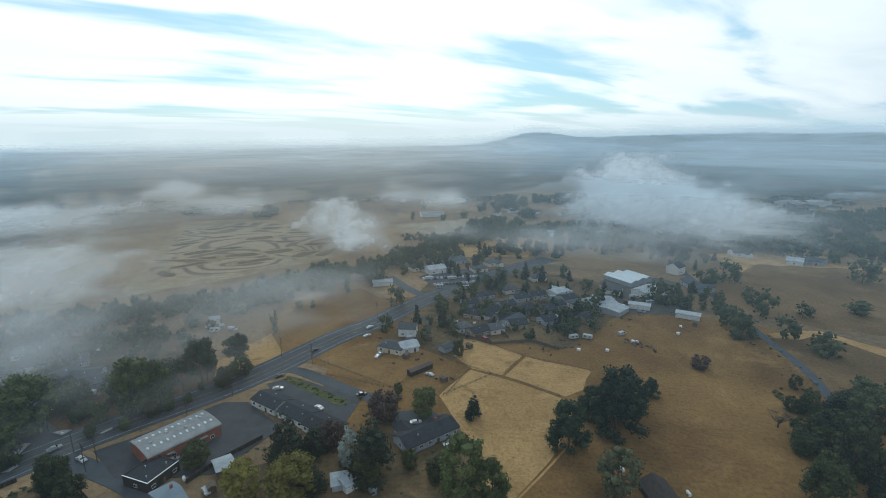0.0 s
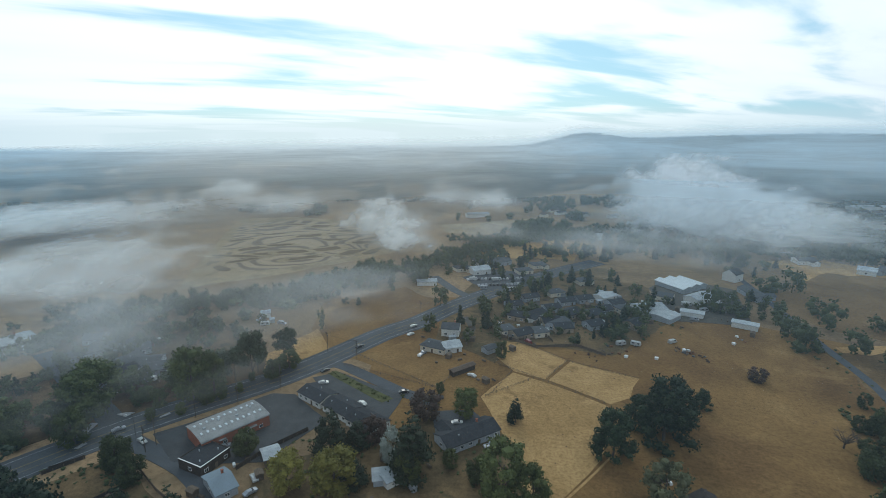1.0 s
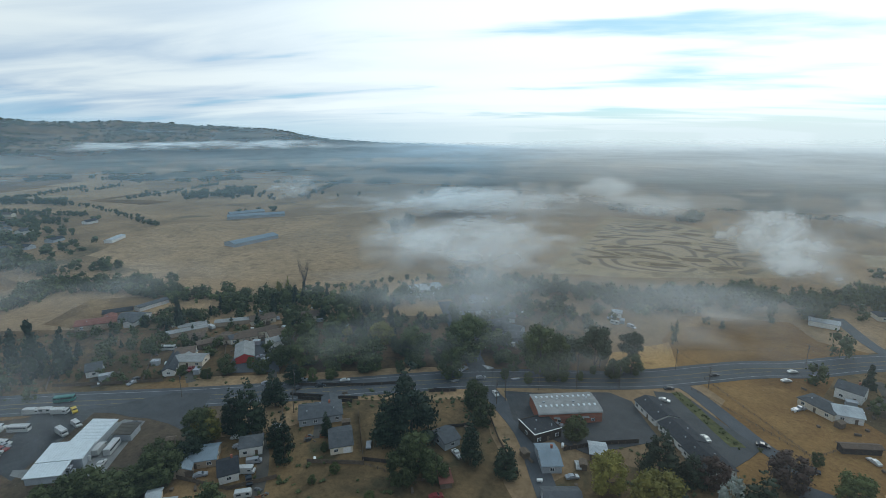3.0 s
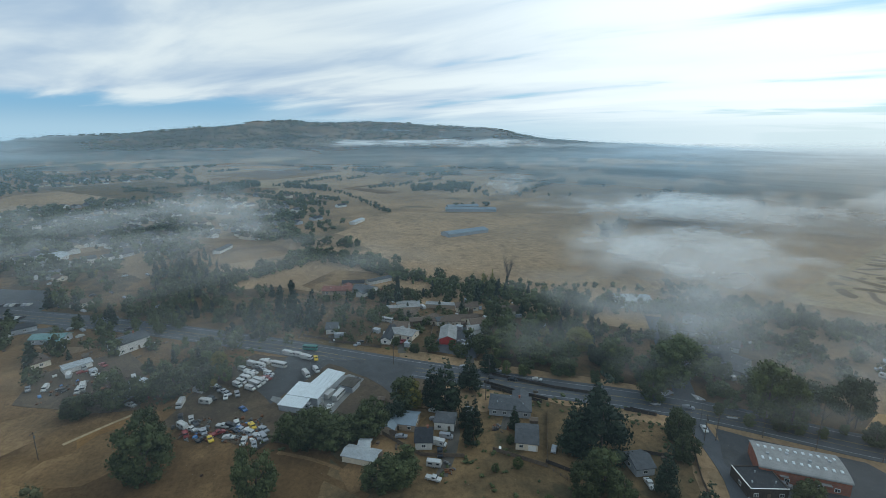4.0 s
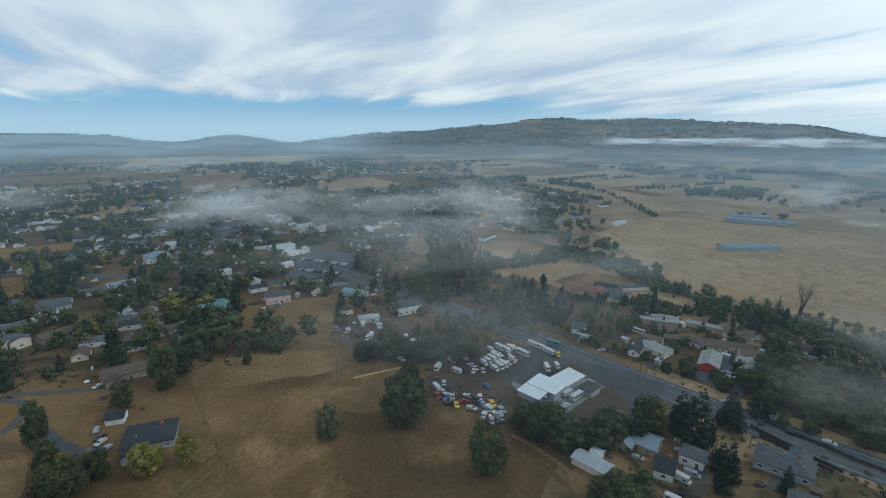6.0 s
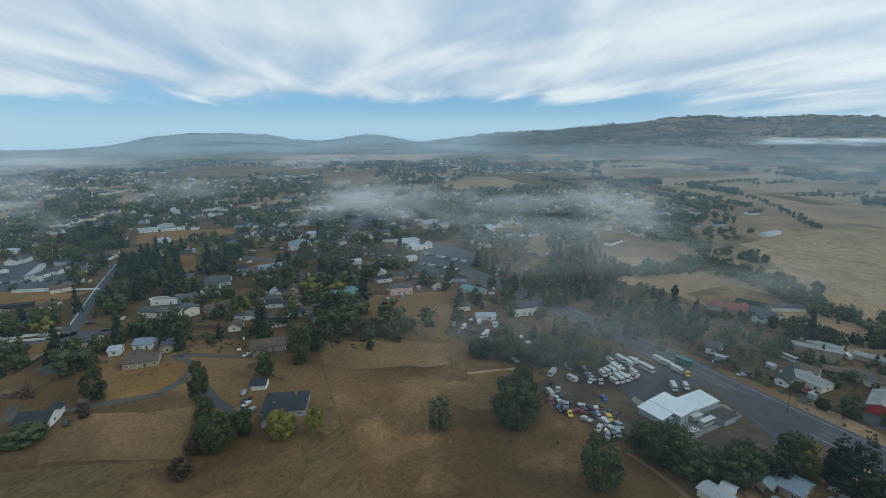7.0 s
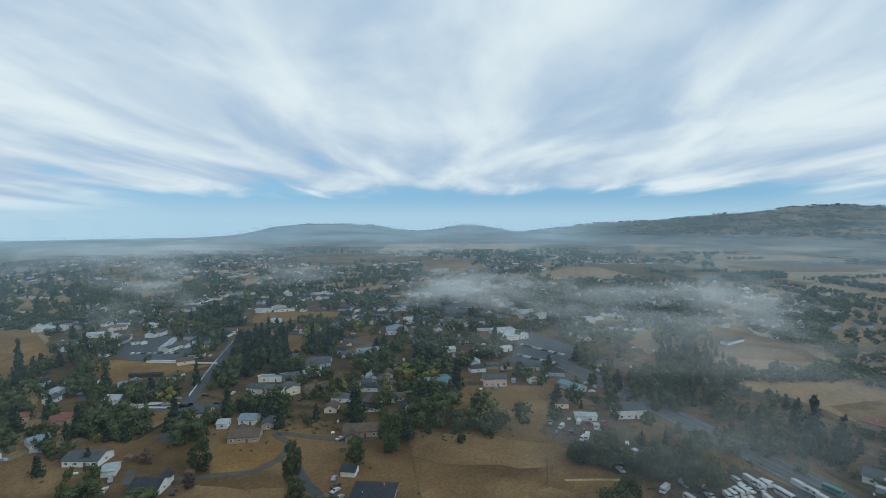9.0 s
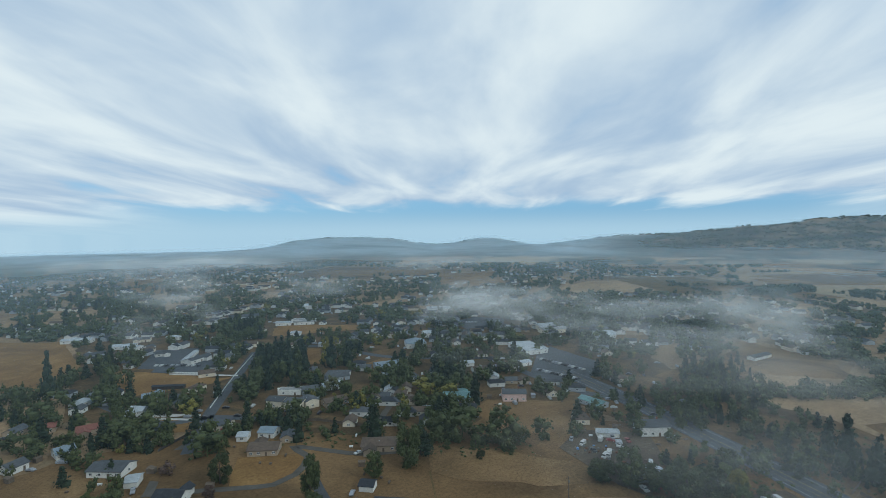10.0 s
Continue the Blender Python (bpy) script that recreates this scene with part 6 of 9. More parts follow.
house(-18.5, -353.6, 168, 4.5, 8.0, 3.0, M_TANWALL, M_ROOF_RED, 1.6, "gable", "small house with a terracotta roof")
house(-20.6, -308.9, -171, 8.1, 10.0, 3.0, M_WHITE, M_ROOF_BLUE, 1.8, "gable", "white house with a blue-grey roof in trees")
house(-1.4, -304.5, -146, 8.6, 8.0, 3.0, M_WHITE, M_ROOF_GREY, 1.8, "gable", "white gabled house under trees")
house(-33.0, -377.4, -123, 8.0, 7.0, 3.0, M_WHITE, M_ROOF_GREY, 1.4, "gable", "small white house under trees")

# ---- vehicles ----
PAINT = {n: surface(n + "_car_paint", c, 0.3, 0.1, 0.06) for n, c in
         (("white", (0.42, 0.42, 0.41)), ("silver", (0.26, 0.27, 0.29)), ("black", (0.02, 0.02, 0.025)), ("red", (0.19, 0.03, 0.03)), ("blue", (0.04, 0.09, 0.22)), ("green", (0.04, 0.17, 0.15)), ("yellow", (0.55, 0.38, 0.03)))}
WHEEL = Shape().tube((0, -0.11, 0), (0, 0.11, 0), 0.34, 0.34, 14).mesh("wheel", M_RUBBER)
RIM = Shape().tube((0, -0.125, 0), (0, 0.125, 0), 0.2, 0.2, 10).mesh("rim", M_RIM)
BODIES = {
    "sedan": (4.6, 1.8, [(-2.3, 0.35), (2.3, 0.35), (2.3, 0.75), (2.1, 0.88), (1.1, 0.98), (0.45, 1.42), (-0.9, 1.45), (-1.7, 1.02), (-2.25, 0.95)], 1.5),
    "van": (5.2, 2.0, [(-2.6, 0.35), (2.6, 0.35), (2.6, 0.95), (1.9, 1.15), (1.35, 2.0), (-2.55, 2.05)], 1.9),
    "pickup": (5.4, 1.9, [(-2.7, 0.45), (2.7, 0.45), (2.7, 1.05), (1.5, 1.15), (0.9, 1.75), (-0.4, 1.78), (-0.6, 1.1), (-2.7, 1.08)], 1.7),
    "bus": (7.6, 2.3, [(-3.8, 0.4), (3.7, 0.4), (3.8, 1.2), (3.6, 2.6), (3.4, 2.75), (-3.7, 2.75), (-3.8, 2.5)], 2.3),
    "motorhome": (6.4, 2.1, [(-3.1, 0.45), (3.2, 0.45), (3.2, 1.1), (2.6, 1.3), (2.2, 1.85), (2.6, 2.05), (2.5, 2.65), (-3.0, 2.65), (-3.15, 2.4)], 1.9),
    "trailer": (5.2, 2.1, [(-2.6, 0.5), (2.4, 0.5), (2.6, 1.1), (2.3, 2.3), (2.0, 2.45), (-2.4, 2.45), (-2.6, 2.1)], 0.8),
    "truck": (6.4, 2.2, [(-3.2, 0.6), (3.1, 0.6), (3.2, 1.3), (2.8, 2.2), (1.5, 2.25), (1.4, 2.65), (-3.2, 2.65)], 2.3),
}
vehicle_protos = {}


def vehicle(kind, colour, x, y, rz, z=0.1, label=""):
    key = (kind, colour)
    m = pose(x, y, z, 0, 0, rz)
    if key in vehicle_protos:
        return copy_thing(vehicle_protos[key], m)
    length, width, side, axle = BODIES[kind]
    ob = root(kind if kind not in ("sedan",) else "car", x, y, rz, z)
    s = Shape()
    zmax = max(p[1] for p in side)
    n = len(side)
    vs = []
    for sgn in (-1, 1):
        vs += [(px, sgn * width / 2 * (1.0 if pz < 1.15 else 0.86 if zmax < 2.4 else 0.96), pz) for px, pz in side]
    s.add(vs, [tuple(range(n)), tuple(range(2 * n - 1, n - 1, -1))] + [(i, i + n, (i + 1) % n + n, (i + 1) % n) for i in range(n)])
    me = s.mesh("body", PAINT[colour])
    bm = bmesh.new()
    bm.from_mesh(me)
    bmesh.ops.recalc_face_normals(bm, faces=bm.faces)
    bmesh.ops.bevel(bm, geom=bm.edges[:], offset=0.05, segments=1, affect="EDGES")
    bm.to_mesh(me)
    bm.free()
    part("body", me, ob)
    g = Shape()
    if kind == "sedan":
        for sgn in (-1, 1):
            g.box(-0.25, sgn * 0.80, 1.18, 1.9, 0.05, 0.34, 0, 0.8)
        part("windscreen", Shape().add([(1.04, -0.72, 1.03), (1.04, 0.72, 1.03), (0.5, 0.66, 1.43), (0.5, -0.66, 1.43), (1.0, -0.72, 0.98), (1.0, 0.72, 0.98), (0.44, 0.66, 1.38), (0.44, -0.66, 1.38)],
                                       [(0, 1, 2, 3), (7, 6, 5, 4), (0, 4, 5, 1), (1, 5, 6, 2), (2, 6, 7, 3), (3, 7, 4, 0)]).mesh("windscreen", M_GLASS), ob)
    elif kind == "bus":
        for sgn in (-1, 1):
            for i in range(6):
                g.box(-3.0 + i * 1.15, sgn * 1.12, 2.0, 0.95, 0.05, 0.65)
        g.box(3.7, 0, 1.9, 0.1, 1.9, 1.0)
    elif kind == "trailer":
        for sgn in (-1, 1):
            g.box(-1.2, sgn * 1.03, 1.7, 1.3, 0.05, 0.6).box(1.4, sgn * 1.03, 1.7, 1.0, 0.05, 0.6)
    else:
        fx = {"van": 1.66, "pickup": 1.24, "motorhome": 2.42, "truck": 3.02}[kind]
        fz = {"van": 1.55, "pickup": 1.45, "motorhome": 1.58, "truck": 1.8}[kind]
        g.box(fx, 0, fz, 0.25, width * 0.8, 0.5)
        for sgn in (-1, 1):
            g.box(fx - 0.9, sgn * width * 0.475, fz, 0.9, 0.06, 0.45)
    part("side_windows", g.mesh("side_windows", M_GLASS), ob)
    for ax in (-axle * 0.95 if kind != "trailer" else -0.45, axle * 0.95 if kind != "trailer" else 0.45):
        for sgn in (-1, 1):
            w = part("wheel", WHEEL, ob, "", (ax, sgn * (width / 2 - 0.12), 0.34))
            part("rim", RIM, w)
    vehicle_protos[key] = ob
    words = {"sedan": "parked saloon car", "van": "panel van", "pickup": "pickup truck", "bus": "long bus", "motorhome": "motorhome", "trailer": "travel trailer", "truck": "box truck"}[kind]
    return tagged(ob, label or f"{colour} {words} standing on the ground", "car" if kind == "sedan" else kind, group="parked vehicles")


def heading(px, py):
    """The direction of the highway nearest to a place."""
    i = min(range(len(MAIN) - 1), key=lambda k: (MAIN[k] - Vector((px, py))).length)
    d = MAIN[i + 1] - MAIN[i]
    return math.degrees(math.atan2(d.y, d.x))


for colour, (px, py) in (("silver", (-162.1, 129.6)), ("black", (-103.5, 220.5)), ("white", (-84.5, 254.3)), ("white", (-194.5, 76.5)), ("black", (-196.3, 65.5)), ("silver", (-211.7, 46.1)), ("silver", (-205.4, 60.8))):
    vehicle("sedan", colour, px, py, heading(px, py), 0.15)
for colour, (px, py), a in (("white", (-147.4, 125.9), -20), ("white", (-103.5, 181.3), 20), ("white", (-79.4, 169.4), 150), ("black", (-108.2, 191.9), 60), ("white", (-38.1, 165.3), 20), ("silver", (-115.8, 130.5), 50), ("white", (-95.3, 118.6), 140),
                            ("black", (-53.7, 235.0), 40), ("silver", (-56.9, 231.7), 40), ("white", (-130.1, -209.2), 0), ("white", (-102.7, -169.2), 10), ("silver", (-100.9, -163.7), 10), ("black", (-104.6, -172.0), 10), ("black", (-55.2, -214.5), 70), ("white", (-246.2, 56.1), 80),
                            ("silver", (-246.0, -4.2), -60), ("black", (-248.9, -3.1), -60), ("blue", (-190.1, -50.0), 40), ("white", (-82.4, 242.5), 60), ("black", (-65.6, 182.3), 30)):
    vehicle("sedan", colour, px, py, a)
PAD_TURN = 153.0
for kind, colour, (px, py), a in (
        ("bus", "green", (-244.2, -28.4), 70), ("bus", "white", (-227.1, -41.3), 60), ("truck", "white", (-239.5, -38.6), 62), ("trailer", "white", (-237.5, -34.2), 62), ("truck", "white", (-233.4, -29.3), 62), ("pickup", "yellow", (-232.6, -24.7), 10), 
        ("bus", "white", (-194.1, -12.1), PAD_TURN), ("truck", "white", (-195.5, -15.9), PAD_TURN), ("pickup", "white", (-185.7, -15.7), PAD_TURN), ("motorhome", "silver", (-187.6, -25.7), 70), ("motorhome", "white", (-215.8, -27.8), 25), ("van", "white", (-219.8, -23.5), 25), ("pickup", "black", (-207.7, -5.3), 60), 
        ("motorhome", "white", (-197.8, -76.1), 0), ("trailer", "white", (-197.8, -66.5), 70), ("pickup", "white", (-185.5, -68.3), 20), ("pickup", "red", (-175.3, -67.2), 25), ("pickup", "silver", (-176.1, -61.0), 20), ("sedan", "black", (-171.5, -60.3), -40), ("sedan", "blue", (-176.0, -48.7), 10), ("pickup", "white", (-167.6, -45.0), 0), ("van", "silver", (-168.7, -38.3), 30), ("pickup", "silver", (-172.5, -44.5), 40), 
        ("trailer", "white", (-224.2, -111.5), 20), ("pickup", "silver", (-221.6, -146.0), 30), ("van", "white", (-221.1, -138.8), 10), ("pickup", "black", (-218.2, -131.1), 60), ("trailer", "white", (-231.6, -134.8), 20), ("van", "silver", (-239.8, -132.8), 40), ("pickup", "white", (-233.1, -125.0), 15), ("pickup", "red", (-241.6, -125.0), 50), ("truck", "white", (-218.9, -122.9), 20), ("van", "white", (-224.5, -104.4), 30), ("pickup", "silver", (-218.7, -98.4), 70), ("trailer", "white", (-227.5, -119.4), 60), ("pickup", "white", (-200.6, -96.2), 60), ("van", "white", (-216.5, -123.6), 10), ("motorhome", "white", (-154.7, 24.4), 60), ("van", "white", (-270.7, 72.1), 20), ("pickup", "white", (-136.8, 20.1), 60), ("trailer", "white", (-143.4, 21.3), 70), 
        ("trailer", "white", (-170.0, 235.7), 20), ("van", "silver", (-161.3, 239.5), 0), ("trailer", "white", (29.5, 256.3), 30), ("trailer", "white", (37.0, 257.4), -20), ("van", "white", (56.2, 265.7), 40), ("trailer", "white", (-256.0, 102.0), 20), ("bus", "white", (-277.1, 13.1), 60), ("trailer", "white", (-295.8, 37.0), 20), 
        ("van", "white", (96.2, 338.4), 40), ("trailer", "white", (108.8, 354.0), 60), ("trailer", "silver", (83.7, 320.6), 20), ("truck", "white", (75.6, 329.5), 10), ("trailer", "white", (28.0, 330.8), 10), ("van", "silver", (82.9, 341.3), 70), ("pickup", "white", (52.0, 322.6), 30), ("trailer", "silver", (-57.4, 333.6), 10), ("truck", "white", (-68.6, 353.0), 30), ("truck", "white", (-51.5, 355.5), 30), ("bus", "white", (-38.1, 333.7), 20), ("pickup", "white", (-35.2, -234.8), 60), ("trailer", "white", (-181.5, 164.5), 10), ("truck", "silver", (-117.8, 135.5), 20), ("pickup", "black", (-50.3, 180.9), 20), ):
    vehicle(kind, colour, px, py, a)
# old cars among the scrap and more campers behind the workshop
for kind, colour, (px, py), a in (("pickup", "white", (-179.6, -50.0), 20), ("sedan", "black", (-175.1, -50.0), 60), ("sedan", "silver", (-169.9, -39.9), 10), ("pickup", "silver", (-174.0, -39.2), 40), ("sedan", "white", (-171.0, -51.0), 80), ("pickup", "yellow", (-177.0, -43.9), 30), ("sedan", "silver", (-164.9, -40.9), 15), ("pickup", "red", (-174.2, -55.8), 120), ("sedan", "yellow", (-171.0, -57.5), 30), ("pickup", "white", (-178.9, -54.9), 70), ("sedan", "black", (-182.6, -66.2), 40), ("pickup", "black", (-187.6, -72.9), 20), ("van", "white", (-208.1, -72.2), 60), ("pickup", "white", (-222.9, -54.6), 54), ("van", "white", (-226.3, -57.9), 54), ("motorhome", "white", (-229.8, -54.0), 58), ("pickup", "silver", (-225.5, -49.5), 54), ("van", "white", (-219.7, -45.0), 54), ("pickup", "red", (-215.4, -45.2), 54), ("pickup", "silver", (-202.9, -55.2), 20), ("sedan", "white", (-201.2, -59.4), 10), ("pickup", "black", (-200.8, -64.9), 40), ("sedan", "black", (-201.0, 56.3), 0), ("sedan", "white", (-176.3, 26.2), 60), ("sedan", "silver", (-170.3, 25.7), 60)):
    vehicle(kind, colour, px, py, a, 0.11)

# two packed rows of vans, campers and trailers in the dirt yard
_row = np.random.default_rng(8)
for (_x, _y), (_ux, _uy), _gap, _kinds in (((-210.5, -57.0), (-236.8, -46.5), 2.9, "vmtvp"), ((-206.9, -50.6), (-220.2, -43.4), 2.9, "vpvmp"), ((-211.1, -66.3), (-201.4, -57.4), 3.2, "ppv"), ((-180.7, -70.0), (-174.1, -58.4), 3.6, "ppt"), ((-177.8, -51.3), (-167.2, -36.6), 3.8, "pvp")):
    _n = int(math.hypot(_ux - _x, _uy - _y) / _gap)
    for _k in range(_n):
        _kind = {"v": "van", "m": "motorhome", "t": "trailer", "p": "pickup"}[_kinds[int(_row.integers(len(_kinds)))]]
        _f = (_k + _row.uniform(-0.1, 0.1)) / _n
        vehicle(_kind, ("white", "white", "silver", "white", "black")[int(_row.integers(5))] if _kind in ("van", "pickup") else "white", _x + (_ux - _x) * _f, _y + (_uy - _y) * _f, 54 + _row.normal() * 5, 0.11)

# ---- single trees ----
for spot in ((18.7, 158.2, 20.1, 16.4), (37.3, 173.4, 26.9, 23.5), (30.4, 181.5, 13.2, 15.3), (47.0, 189.6, 14.2, 13.5), (56.1, 200.6, 8.5, 8.3)):
    tree("cypress", *spot)
tree("conifer", -16.4, 171.5, 12.4, 7.8)
tree("grey", 31.5, 136.6, 18.1, 15.9)
tree("russet", 85.2, 229.9, 7.0, 10.6)
bare_tree(98.2, 183.9, 7.7, 10.1)
bare_tree(-332.2, 104.3, 25.5, 10.7)
for spot in ((99.3, 168.1, 11.8, 13.5), (115.8, 184.1, 10.6, 12.5), (106.7, 156.2, 23.6, 15.8), (92.3, 144.2, 18.1, 15.8), (132.3, 187.9, 18.5, 19.6), (115.1, 196.6, 10.6, 8.9), (119.0, 215.6, 7.7, 6.1), (146.3, 213.3, 7.8, 16.4), (142.1, 272.6, 15.5, 15.0),
             (151.1, 254.0, 14.4, 17.2), (119.2, 269.9, 17.2, 17.9), (118.3, 288.7, 13.4, 14.5), (145.3, 306.3, 18.3, 16.7), (149.1, 331.2, 13.1, 14.5), (201.8, 319.8, 10.4, 20.4), (168.0, 308.6, 10.4, 11.7), (151.5, 374.9, 19.7, 18.4), (134.5, 370.2, 16.3, 20.3), (88.4, 322.7, 19.6, 15.2), (247.3, 389.4, 20.6, 24.4)):
    tree("oak", *spot)
for spot in ((-151.4, 176.1, 16.2, 14.7), (-136.5, 176.7, 24.6, 13.3), (-135.5, 200.7, 14.9, 11.9), (-138.7, 183.4, 21.0, 11.1), (-141.5, 171.3, 18.3, 12.2), (-131.6, 199.6, 17.0, 10.9)):
    tree("eucalyptus", *spot)
for spot in ((-126.6, 190.9, 10.5, 12.4), (-128.1, 179.7, 10.1, 9.9), (-144.3, 112.4, 13.2, 11.9), (-132.8, 107.9, 11.0, 10.1), (-106.6, 128.7, 8.9, 9.4), (-78.7, 292.5, 15.2, 13.7), (-105.0, 340.3, 19.5, 16.7), (-120.0, 315.8, 13.6, 7.1), (-135.1, 239.0, 13.9, 5.7), (-139.6, 279.6, 6.4, 6.5), (-131.5, 281.4, 6.1, 5.1),
             (-29.4, 225.8, 10.3, 7.8), (-50.3, 185.9, 5.8, 4.8), (-143.2, 110.7, 13.4, 9.3), (-132.9, 105.9, 9.3, 8.4), (-106.3, 130.5, 10.0, 10.0), (-124.4, 73.2, 14.2, 14.6), (-120.9, 65.1, 14.2, 12.4), (-116.2, 74.8, 10.2, 10.6)):
    tree("oak", *spot)
for spot in ((-77.0, 136.6, 19.8, 15.9), (-69.3, 142.7, 12.0, 11.7), (-45.5, 132.8, 25.4, 18.4), (-178.7, 31.2, 24.1, 15.3), (-181.8, 26.2, 19.5, 11.1), (-153.4, 37.2, 21.0, 8.9), (-164.4, 36.9, 11.7, 8.4), (-140.9, 80.1, 34.0, 23.8), (-143.6, 72.0, 22.5, 14.1), (-116.7, 89.4, 20.6, 9.2), (-105.8, 95.7, 14.9, 10.5),
             (-160.0, 54.7, 10.8, 5.6), (-280.5, -40.9, 27.3, 20.4), (-275.2, -29.9, 22.9, 17.5), (-290.7, -49.9, 20.3, 15.0), (-304.5, 21.8, 19.9, 9.0), (-314.4, 22.1, 16.6, 9.7), (-225.1, -220.4, 20.3, 14.9), (-20.8, -424.1, 32.3, 17.0), (-13.4, -334.2, 14.9, 13.3)):
    tree("conifer", *spot)
for spot in ((-36.2, 170.9, 13.4, 13.1), (-180.7, 133.3, 21.3, 24.2), (-162.7, 161.4, 16.4, 19.6), (-184.2, 153.4, 9.6, 13.7), (-15.2, 129.0, 21.6, 18.3), (-6.3, 125.8, 16.2, 13.1), (-169.5, 118.1, 15.7, 14.8), (-206.6, 163.7, 12.7, 17.0), (-152.1, 157.2, 23.8, 19.7), (-145.8, 162.5, 19.7, 14.7), (-184.2, 140.5, 21.7, 24.4), (-169.8, 151.1, 5.7, 10.7), (-240.3, 91.3, 18.1, 18.5), (-212.4, 79.1, 13.4, 19.3), (-219.7, 68.1, 15.0, 16.7), (-199.6, 115.4, 16.4, 16.7), (-245.8, 76.4, 13.2, 15.5), (-207.4, 97.0, 12.1, 16.7), (-211.2, 86.2, 9.1, 14.0), (-188.1, 124.8, 11.7, 13.6)):
    tree("green", *spot)
for spot in ((-82.3, 117.1, 13.7, 14.3), (-66.8, 119.7, 16.5, 19.1), (-184.2, 16.1, 10.9, 12.1), (-220.9, 108.3, 12.7, 17.8), (-97.4, -139.8, 11.1, 12.9), (-105.9, -130.8, 11.7, 9.4), (-226.1, -68.0, 10.7, 9.7), (-211.2, -66.8, 4.7, 4.1), (-215.4, -264.2, 10.3, 23.7), (-222.5, -242.5, 10.1, 15.5), (-82.5, -327.1, 11.8, 13.1), (-324.9, 85.2, 16.5, 6.3), (-322.9, 89.6, 16.5, 5.6)):
    tree("yellow", *spot)
for spot in ((-51.3, 166.6, 13.0, 16.2), (-64.5, 146.7, 11.1, 11.9), (-54.6, -250.8, 6.6, 8.8), (-61.0, -213.9, 6.9, 6.0), (-65.0, -148.6, 7.3, 9.4), (-73.4, -156.5, 6.7, 7.0)):
    tree("russet", *spot)
for spot in ((-191.3, 44.3, 17.9, 12.5), (-172.0, 10.3, 12.2, 14.0), (-207.5, 56.7, 11.8, 11.0)):
    tree("conifer", *spot)
for spot in ((-161.1, -12.6, 12.2, 17.7), (-164.8, -1.1, 11.0, 15.8), (-274.6, 94.7, 14.3, 16.5), (-265.0, 101.0, 16.3, 18.3), (-256.3, 80.6, 11.0, 13.1)):
    tree("oak", *spot)
tree("yellow", -181.4, 17.3, 12.5, 12.5)
tree("pale", -54.3, 137.4, 14.8, 10.2)
# oaks of the meadow and the yard
for spot in ((-152.4, -72.2, 22.6, 21.4), (-167.8, -76.4, 18.4, 13.4), (-136.4, -34.5, 20.6, 15.7), (-207.9, -81.5, 16.8, 20.8), (-215.2, -74.9, 14.1, 15.8), (-205.3, -91.9, 12.9, 16.0), (-196.6, -168.7, 18.2, 20.5), (-213.9, -157.6, 13.6, 14.7), (-228.5, -147.8, 9.4, 9.2), (-182.3, -188.3, 19.8, 24.9), (-173.3, -197.1, 16.6, 18.7), (-183.6, -171.9, 13.0, 18.2),
             (-140.8, -182.0, 23.4, 16.4), (-122.4, -184.2, 12.7, 10.5), (-79.5, -151.9, 15.5, 15.0), (-90.1, -153.5, 10.6, 10.6), (-85.8, -170.4, 12.0, 9.9), (-93.4, -188.2, 20.5, 10.7), (-73.2, -257.3, 14.1, 20.9), (-69.3, -225.8, 15.6, 11.7), (-42.6, -214.5, 5.7, 19.2), (-195.5, -112.8, 10.4, 13.7), (-163.3, -24.7, 14.1, 16.4), (-165.0, -17.5, 13.5, 14.4), (-163.2, -6.2, 9.1, 10.3), (-167.5, 1.5, 14.4, 15.2),
             (-181.0, 15.0, 14.7, 14.5), (-27.0, -222.3, 13.0, 18.4), (-19.1, -205.8, 13.9, 13.1), (-201.2, -102.8, 17.7, 16.4), (-160.4, -20.8, 13.8, 14.4), (-164.2, -10.5, 9.4, 11.3), (-166.4, -29.5, 10.0, 12.8), (-137.3, 8.7, 13.4, 18.4), (-135.1, 1.9, 11.3, 13.1), (-195.1, -115.2, 8.9, 11.0), (-227.4, -148.3, 8.5, 9.7)):
    tree("oak", *spot)
tree("grey", -134.0, -94.4, 14.5, 12.8)
tree("grey", -170.1, -306.5, 12.1, 11.7)
for spot in ((-146.1, -217.3, 17.7, 15.2), (-152.3, -187.0, 18.5, 14.4), (-114.5, -255.4, 14.4, 12.2), (-114.6, -243.1, 14.1, 10.4), (-79.4, -299.0, 12.7, 12.2), (-106.8, -349.2, 15.0, 10.9), (-151.8, -373.3, 25.6, 18.8), (-162.9, -361.0, 27.7, 22.9), (-169.7, -398.8, 18.4, 18.1), (-200.2, -361.4, 25.3, 20.2), (-213.2, -357.6, 21.2, 18.4), (-241.2, -262.3, 19.4, 20.8), (-233.9, -269.8, 17.3, 16.6), (-103.9, -286.8, 13.2, 11.4), (-189.8, -215.2, 14.4, 13.6)):
    tree("conifer", *spot)


# ---- belts of trees and the scatter of the town ----
rng = np.random.default_rng(5)
counts = {"tree": 0}


def scatter(points, width, gap, kinds, low, high, lush=1.0):
    """Trees of their own along a belt."""
    line = curve_through(points, gap)
    for p in line:
        q = rng.uniform(-0.5, 0.5, 2) * width
        h = rng.uniform(low, high)
        tree(kinds[rng.integers(len(kinds))], p.x + q[0], p.y + q[1], h, h * rng.uniform(0.8, 1.15) * lush)


